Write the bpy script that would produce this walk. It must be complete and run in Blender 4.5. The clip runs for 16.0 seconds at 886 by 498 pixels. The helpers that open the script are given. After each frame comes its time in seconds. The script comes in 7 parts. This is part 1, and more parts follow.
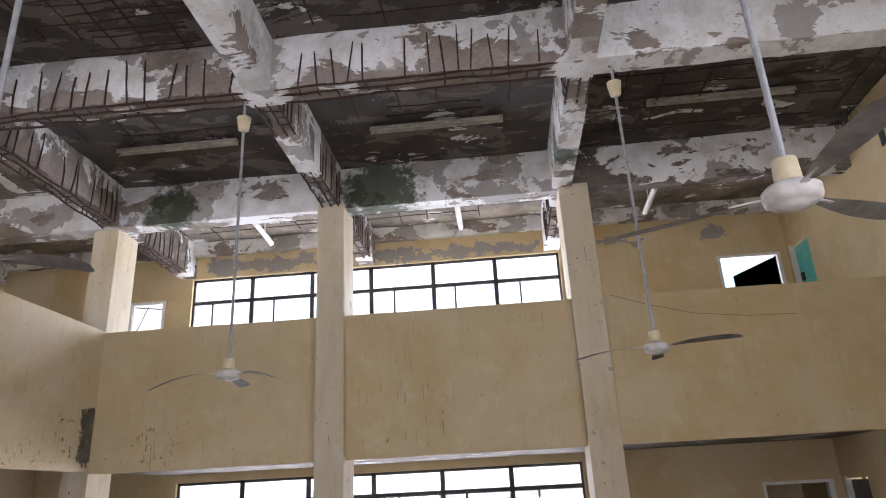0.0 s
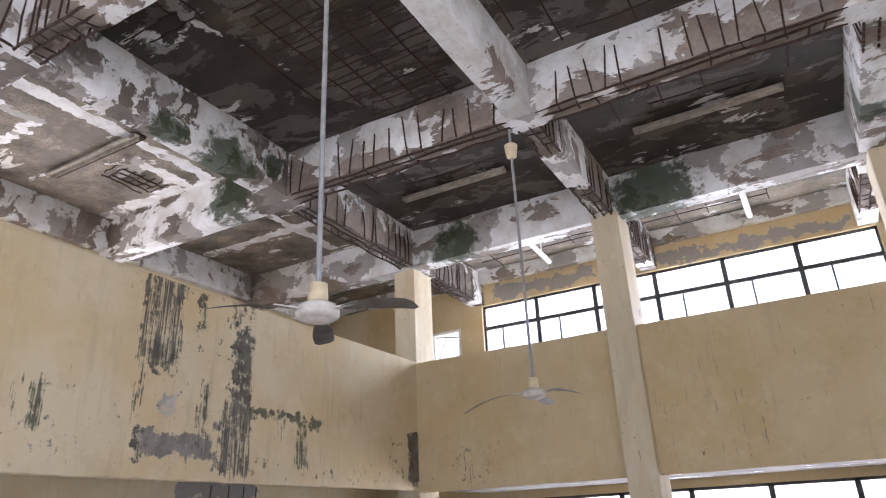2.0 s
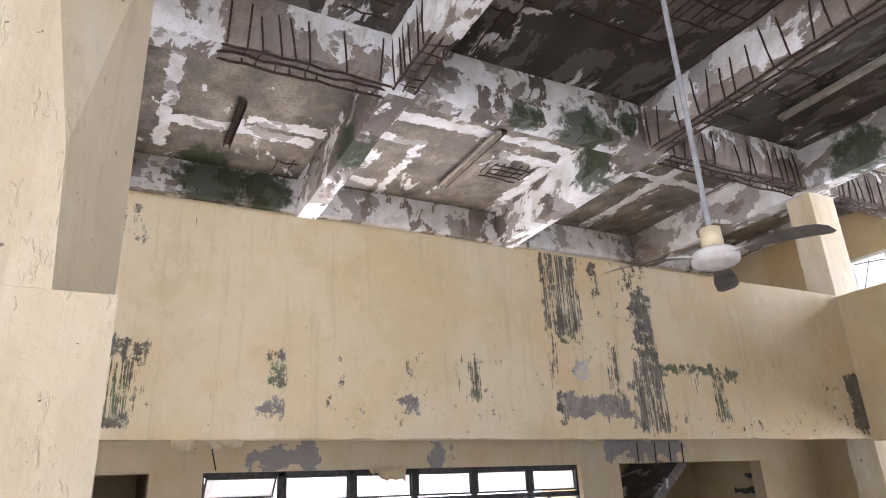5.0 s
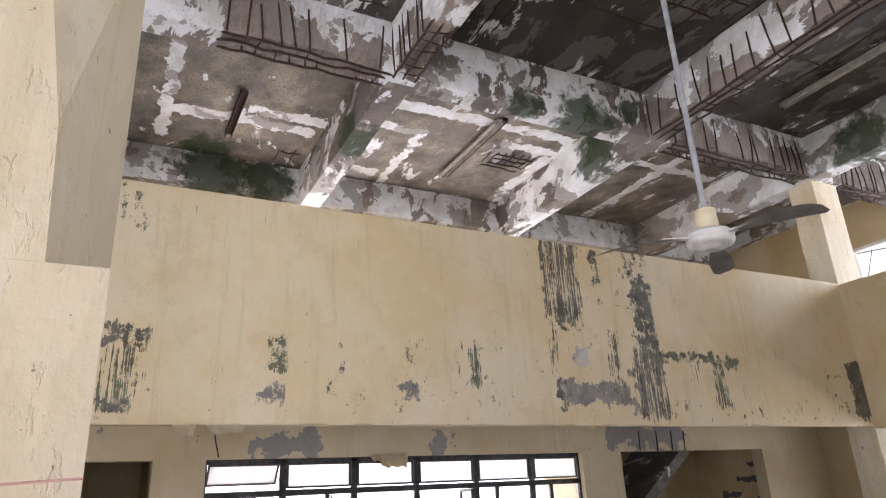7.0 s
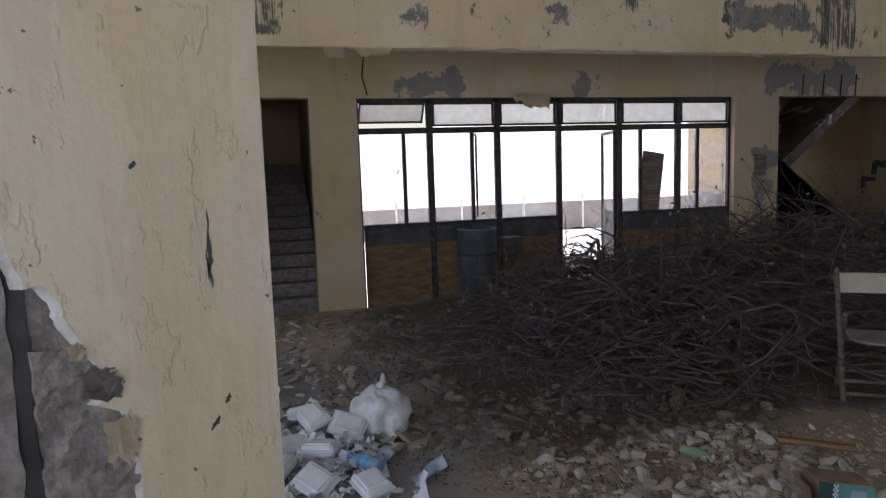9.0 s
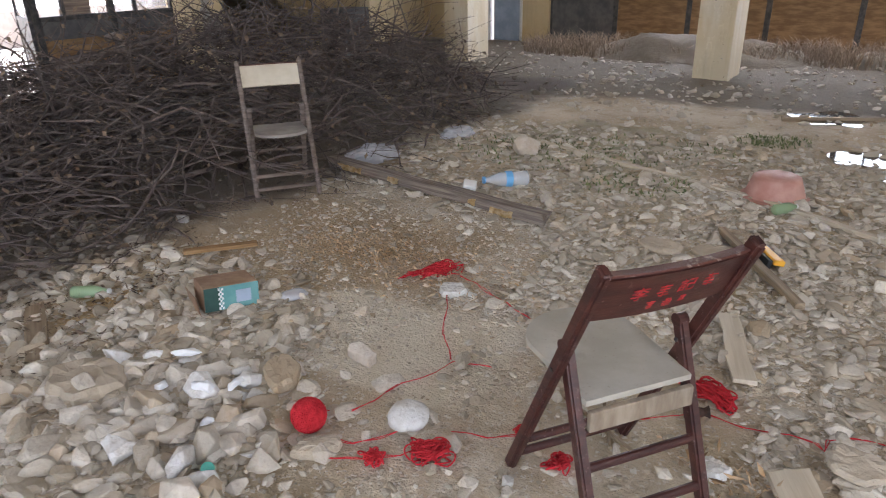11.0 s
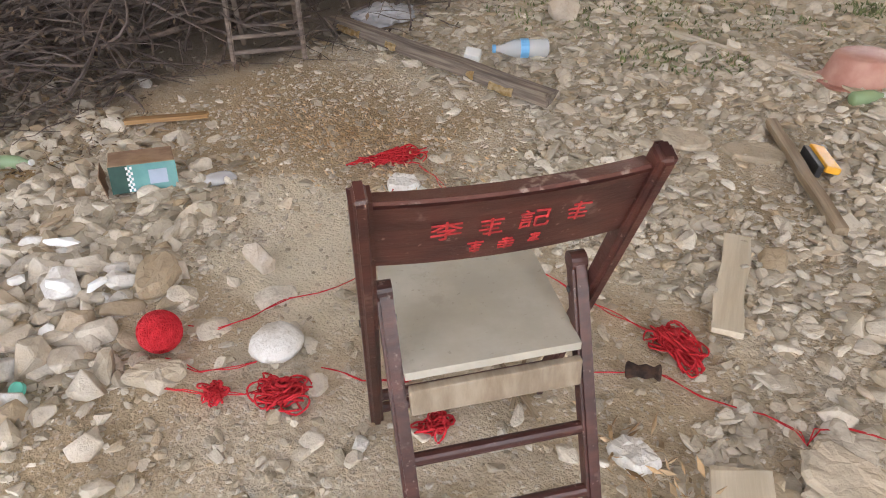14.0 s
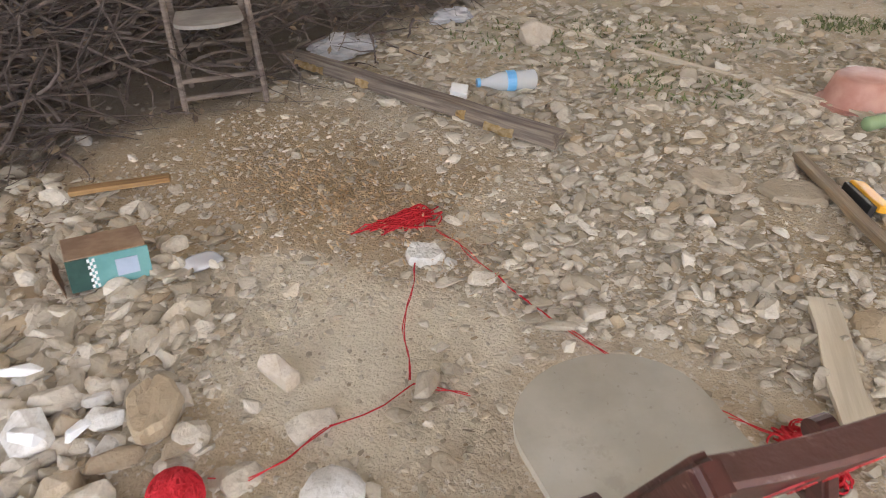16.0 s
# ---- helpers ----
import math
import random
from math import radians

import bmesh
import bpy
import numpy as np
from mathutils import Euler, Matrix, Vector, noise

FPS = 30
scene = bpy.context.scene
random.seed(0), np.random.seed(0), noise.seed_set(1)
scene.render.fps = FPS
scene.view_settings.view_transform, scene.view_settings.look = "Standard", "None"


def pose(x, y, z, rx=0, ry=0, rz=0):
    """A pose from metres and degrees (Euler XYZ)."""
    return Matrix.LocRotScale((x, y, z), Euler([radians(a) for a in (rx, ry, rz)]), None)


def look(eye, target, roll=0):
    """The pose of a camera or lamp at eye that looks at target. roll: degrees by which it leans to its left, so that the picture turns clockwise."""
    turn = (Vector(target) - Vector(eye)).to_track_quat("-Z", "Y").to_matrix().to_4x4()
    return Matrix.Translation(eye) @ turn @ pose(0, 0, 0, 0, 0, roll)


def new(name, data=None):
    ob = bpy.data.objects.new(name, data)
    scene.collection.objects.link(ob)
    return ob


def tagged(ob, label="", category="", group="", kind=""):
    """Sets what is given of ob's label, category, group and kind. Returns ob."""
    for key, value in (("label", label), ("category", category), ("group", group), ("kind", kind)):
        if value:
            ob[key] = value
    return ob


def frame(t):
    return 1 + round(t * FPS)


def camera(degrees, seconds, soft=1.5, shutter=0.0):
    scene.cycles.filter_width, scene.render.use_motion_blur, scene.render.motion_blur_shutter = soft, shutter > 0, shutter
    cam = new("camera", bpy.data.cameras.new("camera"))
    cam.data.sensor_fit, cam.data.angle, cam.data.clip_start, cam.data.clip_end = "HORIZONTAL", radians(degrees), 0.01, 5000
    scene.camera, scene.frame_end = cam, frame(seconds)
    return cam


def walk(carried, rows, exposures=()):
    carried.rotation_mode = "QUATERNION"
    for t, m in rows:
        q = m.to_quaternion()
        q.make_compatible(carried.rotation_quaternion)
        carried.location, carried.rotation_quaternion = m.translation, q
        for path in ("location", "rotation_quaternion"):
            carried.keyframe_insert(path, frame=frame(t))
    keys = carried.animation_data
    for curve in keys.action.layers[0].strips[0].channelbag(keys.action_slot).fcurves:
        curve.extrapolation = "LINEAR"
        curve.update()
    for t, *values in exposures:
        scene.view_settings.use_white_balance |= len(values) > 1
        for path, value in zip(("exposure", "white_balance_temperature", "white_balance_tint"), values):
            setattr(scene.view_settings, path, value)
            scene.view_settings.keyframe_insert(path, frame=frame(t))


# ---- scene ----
cam = camera(66.8, 16.0, soft=1.05, shutter=0.15)
PATH = [
    (0, (0.237, 0.107, 2.168), (0.09, 1.978, 2.859), -3.0),
    (0.5, (0.205, 0.106, 2.157), (-0.058, 1.959, 2.862), -3.0),
    (1, (0.171, 0.088, 2.165), (-0.278, 1.9, 2.883), -3.3),
    (1.5, (0.133, 0.075, 2.172), (-0.535, 1.805, 2.92), -2.6),
    (2, (0.075, 0.094, 2.185), (-0.81, 1.716, 2.952), -2.7),
    (2.5, (0.077, 0.09, 2.192), (-0.985, 1.596, 2.97), -3.5),
    (3, (0.063, 0.099, 2.209), (-1.152, 1.457, 3.033), -3.8),
    (3.5, (0.061, 0.072, 2.204), (-1.34, 1.241, 3.021), -3.4),
    (4, (0.044, 0.05, 2.188), (-1.486, 1.072, 2.969), -2.5),
    (4.5, (0.023, 0.061, 2.184), (-1.587, 0.995, 2.915), -2.3),
    (4.7, (0.017, 0.051, 2.184), (-1.633, 0.933, 2.891), -2.8),
    (6.8, (0.056, 0.094, 2.107), (-1.594, 0.961, 2.832), -2.6),
    (7, (0.037, 0.095, 2.116), (-1.627, 0.965, 2.805), -2.8),
    (7.5, (-0.044, 0.061, 1.97), (-1.883, 0.717, 2.407), -2.6),
    (8, (-0.145, -0.003, 1.85), (-2.067, 0.526, 2.015), -2.5),
    (8.5, (-0.18, -0.005, 1.785), (-2.107, 0.532, 1.774), -1.5),
    (9, (-0.237, 0.059, 1.701), (-2.152, 0.588, 1.467), -1.9),
    (9.5, (-0.270, 0.193, 1.636), (-2.037, 1.027, 1.21), -1.7),
    (10, (-0.242, 0.443, 1.572), (-1.708, 1.655, 0.953), -2.1),
    (10.2, (-0.264, 0.553, 1.556), (-1.629, 1.862, 0.906), -1.9),
    (12.3, (-0.198, 1.492, 1.417), (-1.04, 3.02, 0.437), -1.8),
    (12.5, (-0.144, 1.563, 1.404), (-1.057, 3.033, 0.401), -1.9),
    (13, (-0.086, 1.694, 1.358), (-1.147, 3.026, 0.311), -1.2),
    (13.5, (-0.111, 1.762, 1.293), (-1.247, 3.036, 0.25), -1.7),
    (14, (-0.123, 1.76, 1.283), (-1.278, 2.967, 0.184), -2.6),
    (14.5, (-0.158, 1.744, 1.293), (-1.349, 2.916, 0.194), -3.3),
    (15, (-0.307, 1.759, 1.273), (-1.494, 2.915, 0.154), -3.1),
    (15.5, (-0.488, 1.762, 1.299), (-1.641, 2.974, 0.202), -3.0),
    (16, (-0.689, 1.856, 1.304), (-1.681, 3.214, 0.22), -2.5),
]
EXPOSURES = [(0.0, 1.6, 6050, 21), (2.0, 1.8, 6000, 21), (3.0, 1.95, 5900, 20), (4.5, 1.95, 6050, 21), (7.0, 1.82, 6150, 21), (8.0, 1.25, 6000, 20), (9.0, 0.6, 5900, 19), (9.5, 0.3, 5800, 19), (10.0, 0.35, 5750, 19), (10.2, 0.8, 5800, 19), (12.3, 2.68, 6700, 19), (16.0, 2.68, 6750, 19)]
walk(cam, [(t, look(eye, target, roll)) for t, eye, target, roll in PATH], EXPOSURES)

# ---- light: hazy daylight through the window walls, and added fill ----
NZ, CEIL = 13.4, 7.6
world = bpy.data.worlds.new("sky")
scene.world = world
world.use_nodes = True
wn = world.node_tree
sky = wn.nodes.new("ShaderNodeTexSky")
sky.sky_type = "NISHITA"
sky.sun_disc = False
sky.sun_elevation = radians(72)
sky.sun_rotation = radians(-50)
sky.air_density = 1.4
sky.dust_density = 3.0
wn.links.new(sky.outputs[0], wn.nodes["Background"].inputs[0])
wn.nodes["Background"].inputs[1].default_value = 0.15
sun_data = bpy.data.lights.new("sun", "SUN")
sun_data.energy = 4.5
sun_data.angle = radians(0.6)
sun_data.color = (1.0, 0.95, 0.87)
sun = new("sun", sun_data)
SUN_FROM = Vector((-math.sin(radians(50)) * math.cos(radians(72)), math.cos(radians(50)) * math.cos(radians(72)), math.sin(radians(72))))
sun.matrix_world = look(SUN_FROM * 60, (0, 0, 0))


def opening_light(name, centre, aim, wide, high, power):
    """An area lamp in a wall opening: a window's daylight, or added fill."""
    data = bpy.data.lights.new(name, "AREA")
    data.shape, data.size, data.size_y, data.energy = "RECTANGLE", wide, high, power
    data.color = (0.88, 0.95, 1.0)
    ob = new(name, data)
    ob.matrix_world = look(centre, aim)
    return ob


# sky light in the north windows and in a hidden upper west opening
opening_light("daylight_north_high", (-2.33, NZ + 0.22, 5.7), (-2.33, 0, 4.6), 7.7, 2.15, 125)
opening_light("daylight_north_low", (-2.33, NZ + 0.22, 1.83), (-2.33, 0, 1.2), 7.7, 1.6, 56)
opening_light("daylight_west_high", (-10.8, 4.3, 5.2), (0, 4.3, 5.6), 6.5, 2.1, 30)
# fill lamps added in unseen south and east openings, to brighten column and parapet
opening_light("daylight_south_low", (-1.5, -4.6, 1.75), (-1.5, 0, 1.6), 7.2, 1.65, 52)
opening_light("daylight_east_low", (6.2, -1.0, 1.75), (0, -0.6, 1.9), 4.0, 1.65, 50)
opening_light("daylight_south_high", (-1.5, -4.6, 5.7), (-1.5, 0, 5.0), 7.2, 1.75, 18)
opening_light("daylight_east_high", (6.2, -1.0, 5.7), (-6, 2.0, 4.2), 4.0, 1.75, 46)

# ---- materials ----
def node_mat(name):
    m = bpy.data.materials.new(name)
    m.use_nodes = True
    return m, m.node_tree, m.node_tree.nodes["Principled BSDF"]


class Net:
    """Small helper to wire node trees."""
    def __init__(self, tree):
        self.t = tree
        self.co = tree.nodes.new("ShaderNodeTexCoord").outputs["Object"]
        self.geo = None

    def put(self, value, socket):
        if isinstance(value, (int, float)):
            socket.default_value = value
        elif isinstance(value, tuple):
            socket.default_value = (*value, 1.0) if len(value) == 3 and socket.type == "RGBA" else value
        else:
            self.t.links.new(value, socket)

    def world(self):
        if self.geo is None:
            self.geo = self.t.nodes.new("ShaderNodeNewGeometry")
        return self.geo.outputs["Position"]

    def noise(self, scale, detail=5.0, rough=0.6, co=None, stretch=None, distort=0.0):
        n = self.t.nodes.new("ShaderNodeTexNoise")
        v = self.world() if co is None else co
        if stretch:
            mp = self.t.nodes.new("ShaderNodeMapping")
            mp.inputs["Scale"].default_value = stretch
            self.t.links.new(v, mp.inputs[0])
            v = mp.outputs[0]
        self.t.links.new(v, n.inputs["Vector"])
        n.inputs["Scale"].default_value, n.inputs["Detail"].default_value, n.inputs["Roughness"].default_value = scale, detail, rough
        n.inputs["Distortion"].default_value = distort
        return n.outputs[0]

    def cells(self, scale, feature="F1", co=None):
        n = self.t.nodes.new("ShaderNodeTexVoronoi")
        n.feature = feature
        self.t.links.new(self.world() if co is None else co, n.inputs["Vector"])
        n.inputs["Scale"].default_value = scale
        return n.outputs[0]

    def math(self, op, a, b=0.0, clamp=False):
        n = self.t.nodes.new("ShaderNodeMath")
        n.operation, n.use_clamp = op, clamp
        self.put(a, n.inputs[0]), self.put(b, n.inputs[1])
        return n.outputs[0]

    def step(self, v, lo, hi, a=0.0, b=1.0):
        n = self.t.nodes.new("ShaderNodeMapRange")
        n.interpolation_type = "SMOOTHSTEP"
        self.put(v, n.inputs[0])
        for k, x in zip((1, 2, 3, 4), (lo, hi, a, b)):
            n.inputs[k].default_value = x
        return n.outputs[0]

    def mix(self, f, a, b):
        n = self.t.nodes.new("ShaderNodeMix")
        n.data_type = "RGBA"
        self.put(f, n.inputs[0]), self.put(a, n.inputs[6]), self.put(b, n.inputs[7])
        return n.outputs[2]

    def axes(self, v=None):
        n = self.t.nodes.new("ShaderNodeSeparateXYZ")
        self.t.links.new(self.world() if v is None else v, n.inputs[0])
        return n.outputs

    def random(self):
        return self.t.nodes.new("ShaderNodeObjectInfo").outputs["Random"]

    def island(self):
        if self.geo is None:
            self.world()
        return self.geo.outputs["Random Per Island"]

    def attr(self, name):
        n = self.t.nodes.new("ShaderNodeAttribute")
        n.attribute_name = name
        return n.outputs["Fac"]

    def bump(self, bsdf, height, strength=0.4, distance=0.01, before=None):
        n = self.t.nodes.new("ShaderNodeBump")
        n.inputs["Strength"].default_value, n.inputs["Distance"].default_value = strength, distance
        self.put(height, n.inputs["Height"])
        if before is not None:
            self.t.links.new(before, n.inputs["Normal"])
        self.t.links.new(n.outputs[0], bsdf.inputs["Normal"])
        return n.outputs[0]

    def rect(self, u, v, u0, u1, v0, v1, soft=0.12):
        """A soft-edged field that is 1 inside a rectangle of wall."""
        a = self.math("MULTIPLY", self.step(u, u0 - soft, u0 + soft), self.step(u, u1 - soft, u1 + soft, 1, 0))
        b = self.math("MULTIPLY", self.step(v, v0 - soft, v0 + soft), self.step(v, v1 - soft, v1 + soft, 1, 0))
        return self.math("MULTIPLY", a, b)


YELLOW = (0.66, 0.56, 0.385)
YELLOW2 = (0.60, 0.475, 0.275)
CEMENT = (0.30, 0.275, 0.25)


def plaster(name, stains=(), peels=(), axis=1, tint=YELLOW, tint2=YELLOW2, fleck=0.0, brush=0.0):
    """Old yellow wall paint. stains: mouldy rectangles (u0, u1, z0, z1, strength, green); peels: bare ones (u0, u1, z0, z1)."""
    m, t, b = node_mat(name)
    n = Net(t)
    ax = n.axes()
    u, z = ax[axis], ax[2]
    col = n.mix(n.step(n.noise(0.9, 4), 0.35, 0.68), tint, tint2)
    col = n.mix(n.step(n.noise(3.5, 6), 0.5, 0.75, 0, 0.35), col, (0.72, 0.63, 0.44))
    col = n.mix(n.step(n.noise(22, 3), 0.62, 0.72, 0, 0.25), col, (0.42, 0.32, 0.17))
    drip = n.noise(3.0, 5, stretch=(3.5, 3.5, 0.28))
    col = n.mix(n.step(drip, 0.54, 0.72, 0, 0.42), col, (0.47, 0.38, 0.24))
    height = n.noise(14, 5)
    fine = n.noise(5.0, 7, 0.68)
    specks = n.noise(17, 6, 0.7)
    streak = n.noise(6.5, 8, 0.72, stretch=(3.2, 3.2, 0.45))
    if stains:
        u = n.math("ADD", u, n.math("MULTIPLY", n.math("SUBTRACT", n.noise(4.5, 6, 0.65), 0.5), 0.34))
        z = n.math("ADD", z, n.math("MULTIPLY", n.math("SUBTRACT", n.noise(5.0, 6, 0.65, stretch=(1, 1.2, 1.0)), 0.5), 0.36))
        col = n.mix(n.step(n.math("ADD", n.noise(10, 7, 0.7), n.step(ax[2], 2.8, 4.2, 0.05, -0.03)), 0.695, 0.71, 0, 0.8), col, (0.13, 0.11, 0.085))
        col = n.mix(n.step(n.noise(1.1, 6, 0.6), 0.50, 0.72, 0, 0.5), col, (0.62, 0.43, 0.22))
        col = n.mix(n.step(n.noise(2.3, 7, 0.62), 0.56, 0.62, 0, 0.22), col, (0.46, 0.36, 0.20))
        lines = n.noise(11, 6, 0.62, stretch=(4.0, 4.0, 0.16))
        blots = n.noise(9, 9, 0.74)
        runs = n.math("ADD", n.math("ADD", 0.5, n.math("MULTIPLY", n.math("SUBTRACT", lines, 0.5), 2.9)), n.math("MULTIPLY", n.math("SUBTRACT", specks, 0.5), 1.0))
        spots = n.math("ADD", n.math("ADD", 0.5, n.math("MULTIPLY", n.math("SUBTRACT", blots, 0.5), 2.6)), n.math("MULTIPLY", n.math("SUBTRACT", streak, 0.5), 1.1))
        for kind in ("pale", "grey", "green", "dark"):
            for run, wet in ((False, spots), (True, runs)):
                field = None
                for u0, u1, z0, z1, k, tone, drip_like in stains:
                    if tone == kind and drip_like == run:
                        one = n.math("MULTIPLY", n.rect(u, z, u0, u1, z0, z1, 0.07), k * 1.2 + 0.03)
                        field = one if field is None else n.math("MAXIMUM", field, one)
                if field is None:
                    continue
                col = n.mix(n.step(n.math("ADD", field, fine), 0.95, 1.4, 0, 0.5), col, (0.48, 0.42, 0.31))
                tones = {"pale": ((0.34, 0.32, 0.31), (0.50, 0.48, 0.47)), "grey": ((0.15, 0.135, 0.13), (0.24, 0.215, 0.20)),
                         "green": ((0.045, 0.045, 0.032), (0.10, 0.115, 0.06)), "dark": ((0.045, 0.042, 0.034), (0.12, 0.11, 0.088))}[kind]
                col = n.mix(n.step(n.math("ADD", field, wet), 1.04, 1.22, 0, 0.92), col, n.mix(n.step(fine, 0.4, 0.62), *tones))
    if peels:
        u = n.math("ADD", ax[axis], n.math("MULTIPLY", n.math("SUBTRACT", n.noise(2.6, 5, 0.6), 0.5), 1.1))
        z = n.math("ADD", ax[2], n.math("MULTIPLY", n.math("SUBTRACT", n.noise(3.1, 5, 0.6, stretch=(1.2, 1.0, 1.4)), 0.5), 0.75))
    for u0, u1, z0, z1 in peels:
        field = n.rect(u, z, u0, u1, z0, z1, 0.16)
        mask = n.step(n.math("ADD", field, fine), 0.97, 0.985)
        edge = n.step(n.math("ADD", field, fine), 0.945, 0.97)
        col = n.mix(edge, col, (0.62, 0.56, 0.45))
        col = n.mix(mask, col, n.mix(specks, (0.22, 0.20, 0.185), (0.40, 0.37, 0.34)))
        height = n.math("SUBTRACT", height, n.math("MULTIPLY", mask, 0.7))
    if fleck:
        mask = n.step(n.noise(2.2, 8, 0.66), 0.70 - fleck, 0.715 - fleck)
        col = n.mix(mask, col, CEMENT)
        height = n.math("SUBTRACT", height, n.math("MULTIPLY", mask, 0.6))
    if brush:
        br = n.noise(9, 4, stretch=(4.0, 4.0, 0.25))
        height = n.math("ADD", height, n.math("MULTIPLY", br, brush * 0.32))
        col = n.mix(n.step(n.noise(1.6, 3, stretch=(2.5, 2.5, 0.3)), 0.45, 0.65, 0, 0.5), col, (0.66, 0.60, 0.48))
        blister = n.step(n.noise(7, 6, 0.6, stretch=(1.6, 1.6, 0.7)), 0.57, 0.63)
        height = n.math("ADD", height, n.math("MULTIPLY", blister, 0.75))
        soak = n.noise(1.3, 5, 0.55, stretch=(2.2, 2.2, 0.6))
        col = n.mix(n.step(soak, 0.52, 0.54, 0, 0.22), col, (0.46, 0.38, 0.24))
        col = n.mix(n.step(soak, 0.36, 0.44, 0.3, 0), col, (0.74, 0.70, 0.62))
        pock = n.step(n.noise(19, 3, 0.5), 0.715, 0.73)
        col = n.mix(pock, col, (0.20, 0.15, 0.10))
        height = n.math("SUBTRACT", height, pock)
        scar = n.step(n.noise(3.2, 4, 0.55, stretch=(6.0, 6.0, 0.55)), 0.725, 0.74)
        col = n.mix(n.math("MULTIPLY", scar, 0.8), col, (0.10, 0.085, 0.07))
    t.links.new(col, b.inputs["Base Color"])
    b.inputs["Roughness"].default_value = 0.72
    n.bump(b, height, 0.5, 0.014)
    return m


JOINTS = [(-10.1, -7.3, 0.42, 0.62), (-9.3, -9.05, 0.5, 2.7), (-8.95, -8.7, 1.6, 2.9), (-7.0, -6.6, -0.5, 2.8), (-10.5, -8.6, 4.2, 4.36), (-7.95, -7.7, 3.3, 6.8),
          (-8.4, -8.2, 5.6, 6.9), (-10.4, -8.4, 6.55, 6.8), (-10.4, -9.9, 3.2, 4.1), (-8.6, -8.4, 3.3, 4.4), (-10.4, -7.0, 8.9, 9.1), (-8.1, -7.9, 7.3, 10.2),
          (-5.9, -5.1, 3.5, 3.58), (-5.2, -5.1, 3.3, 4.4)]


def concrete(name, white=0.5, lift=1.0, moss=(), attr=False, dark=False, grimy=0.85):
    """Damp grey-brown concrete with leftovers of white paint. white: how much paint; moss: (x, y, z, radius); dark: the
    roof slab, its daylight over the galleries painted in.
    """
    m, t, b = node_mat(name)
    n = Net(t)
    base = n.mix(n.step(n.noise(1.3, 6), 0.3, 0.7), tuple(lift * c for c in (0.11, 0.088, 0.074)), tuple(lift * c for c in (0.21, 0.177, 0.152)))
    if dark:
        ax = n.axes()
        # outside the hall the base is paler: daylight on the gallery bays, as colour
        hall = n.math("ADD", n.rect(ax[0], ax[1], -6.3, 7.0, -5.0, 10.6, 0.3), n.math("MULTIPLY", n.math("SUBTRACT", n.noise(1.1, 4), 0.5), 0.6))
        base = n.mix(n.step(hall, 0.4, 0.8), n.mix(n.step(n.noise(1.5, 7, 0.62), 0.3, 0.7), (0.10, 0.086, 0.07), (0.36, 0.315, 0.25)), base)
    base = n.mix(n.step(n.noise(30, 4), 0.45, 0.7, 0, 0.5), base, tuple(lift * c for c in (0.085, 0.07, 0.06)))
    base = n.mix(n.step(n.noise(0.8, 4), 0.55, 0.75, 0, 0.35 if dark else 0.6), base, (0.23, 0.165, 0.09))
    flake = n.math("ADD", n.math("MULTIPLY", n.noise(0.9, 3, 0.5), 0.45), n.math("MULTIPLY", n.noise(2.6, 10, 0.66, stretch=(0.55, 1.35, 1.0), distort=0.5), 0.55))
    lo = 0.64 - 0.24 * white
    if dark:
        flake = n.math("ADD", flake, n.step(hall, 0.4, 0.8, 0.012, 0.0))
    if attr:
        flake = n.math("SUBTRACT", flake, n.math("MULTIPLY", n.attr("spall"), 0.3))
    paint = n.step(flake, lo, lo + 0.012)
    coat = n.noise(1.9, 9, 0.64, stretch=(0.7, 1.2, 1.0), distort=0.4)
    base = n.mix(n.step(coat, 0.53, 0.545, 0, 0.7 if dark else 0.8), base, n.mix(n.noise(6, 5), *(((0.13, 0.112, 0.097), (0.23, 0.203, 0.18)) if dark else ((0.19, 0.165, 0.145), (0.33, 0.295, 0.265)))))
    dirty = n.mix(n.step(n.noise(3.0, 5), 0.35, 0.7), (0.82, 0.83, 0.84), (0.62, 0.60, 0.57))
    grime = n.noise(1.15, 8, 0.62, stretch=(1.0, 0.8, 1.0))
    dirty = n.mix(n.step(grime, 0.545, 0.56, 0, grimy), dirty, n.mix(n.noise(5, 5), (0.24, 0.215, 0.20), (0.38, 0.35, 0.325)))
    dirty = n.mix(n.step(n.noise(24, 6, 0.7), 0.58, 0.66, 0, 0.35), dirty, (0.22, 0.19, 0.165))
    if dark:
        # paint left along the joints of the old shuttering
        gu = n.math("ADD", ax[0], n.math("MULTIPLY", n.math("SUBTRACT", n.noise(3.2, 7, 0.7), 0.5), 0.42))
        gv = n.math("ADD", ax[1], n.math("MULTIPLY", n.math("SUBTRACT", n.noise(2.9, 7, 0.7), 0.5), 0.42))
        field = None
        for x0, x1, y0, y1 in JOINTS:
            one = n.rect(gu, gv, x0, x1, y0, y1, 0.05)
            field = one if field is None else n.math("MAXIMUM", field, one)
        paint = n.math("MAXIMUM", paint, n.step(n.math("ADD", field, n.math("MULTIPLY", n.math("SUBTRACT", n.noise(4.2, 8, 0.7), 0.5), 2.2)), 0.52, 0.56))
    col = n.mix(paint, base, dirty)
    for x, y, z, r in moss:
        d = t.nodes.new("ShaderNodeVectorMath")
        d.operation = "DISTANCE"
        t.links.new(n.world(), d.inputs[0])
        d.inputs[1].default_value = (x, y, z)
        near = n.step(n.math("ADD", n.math("DIVIDE", d.outputs["Value"], r), n.math("MULTIPLY", n.noise(5.0, 8, 0.7), 1.5)), 1.2, 1.5, 1, 0)
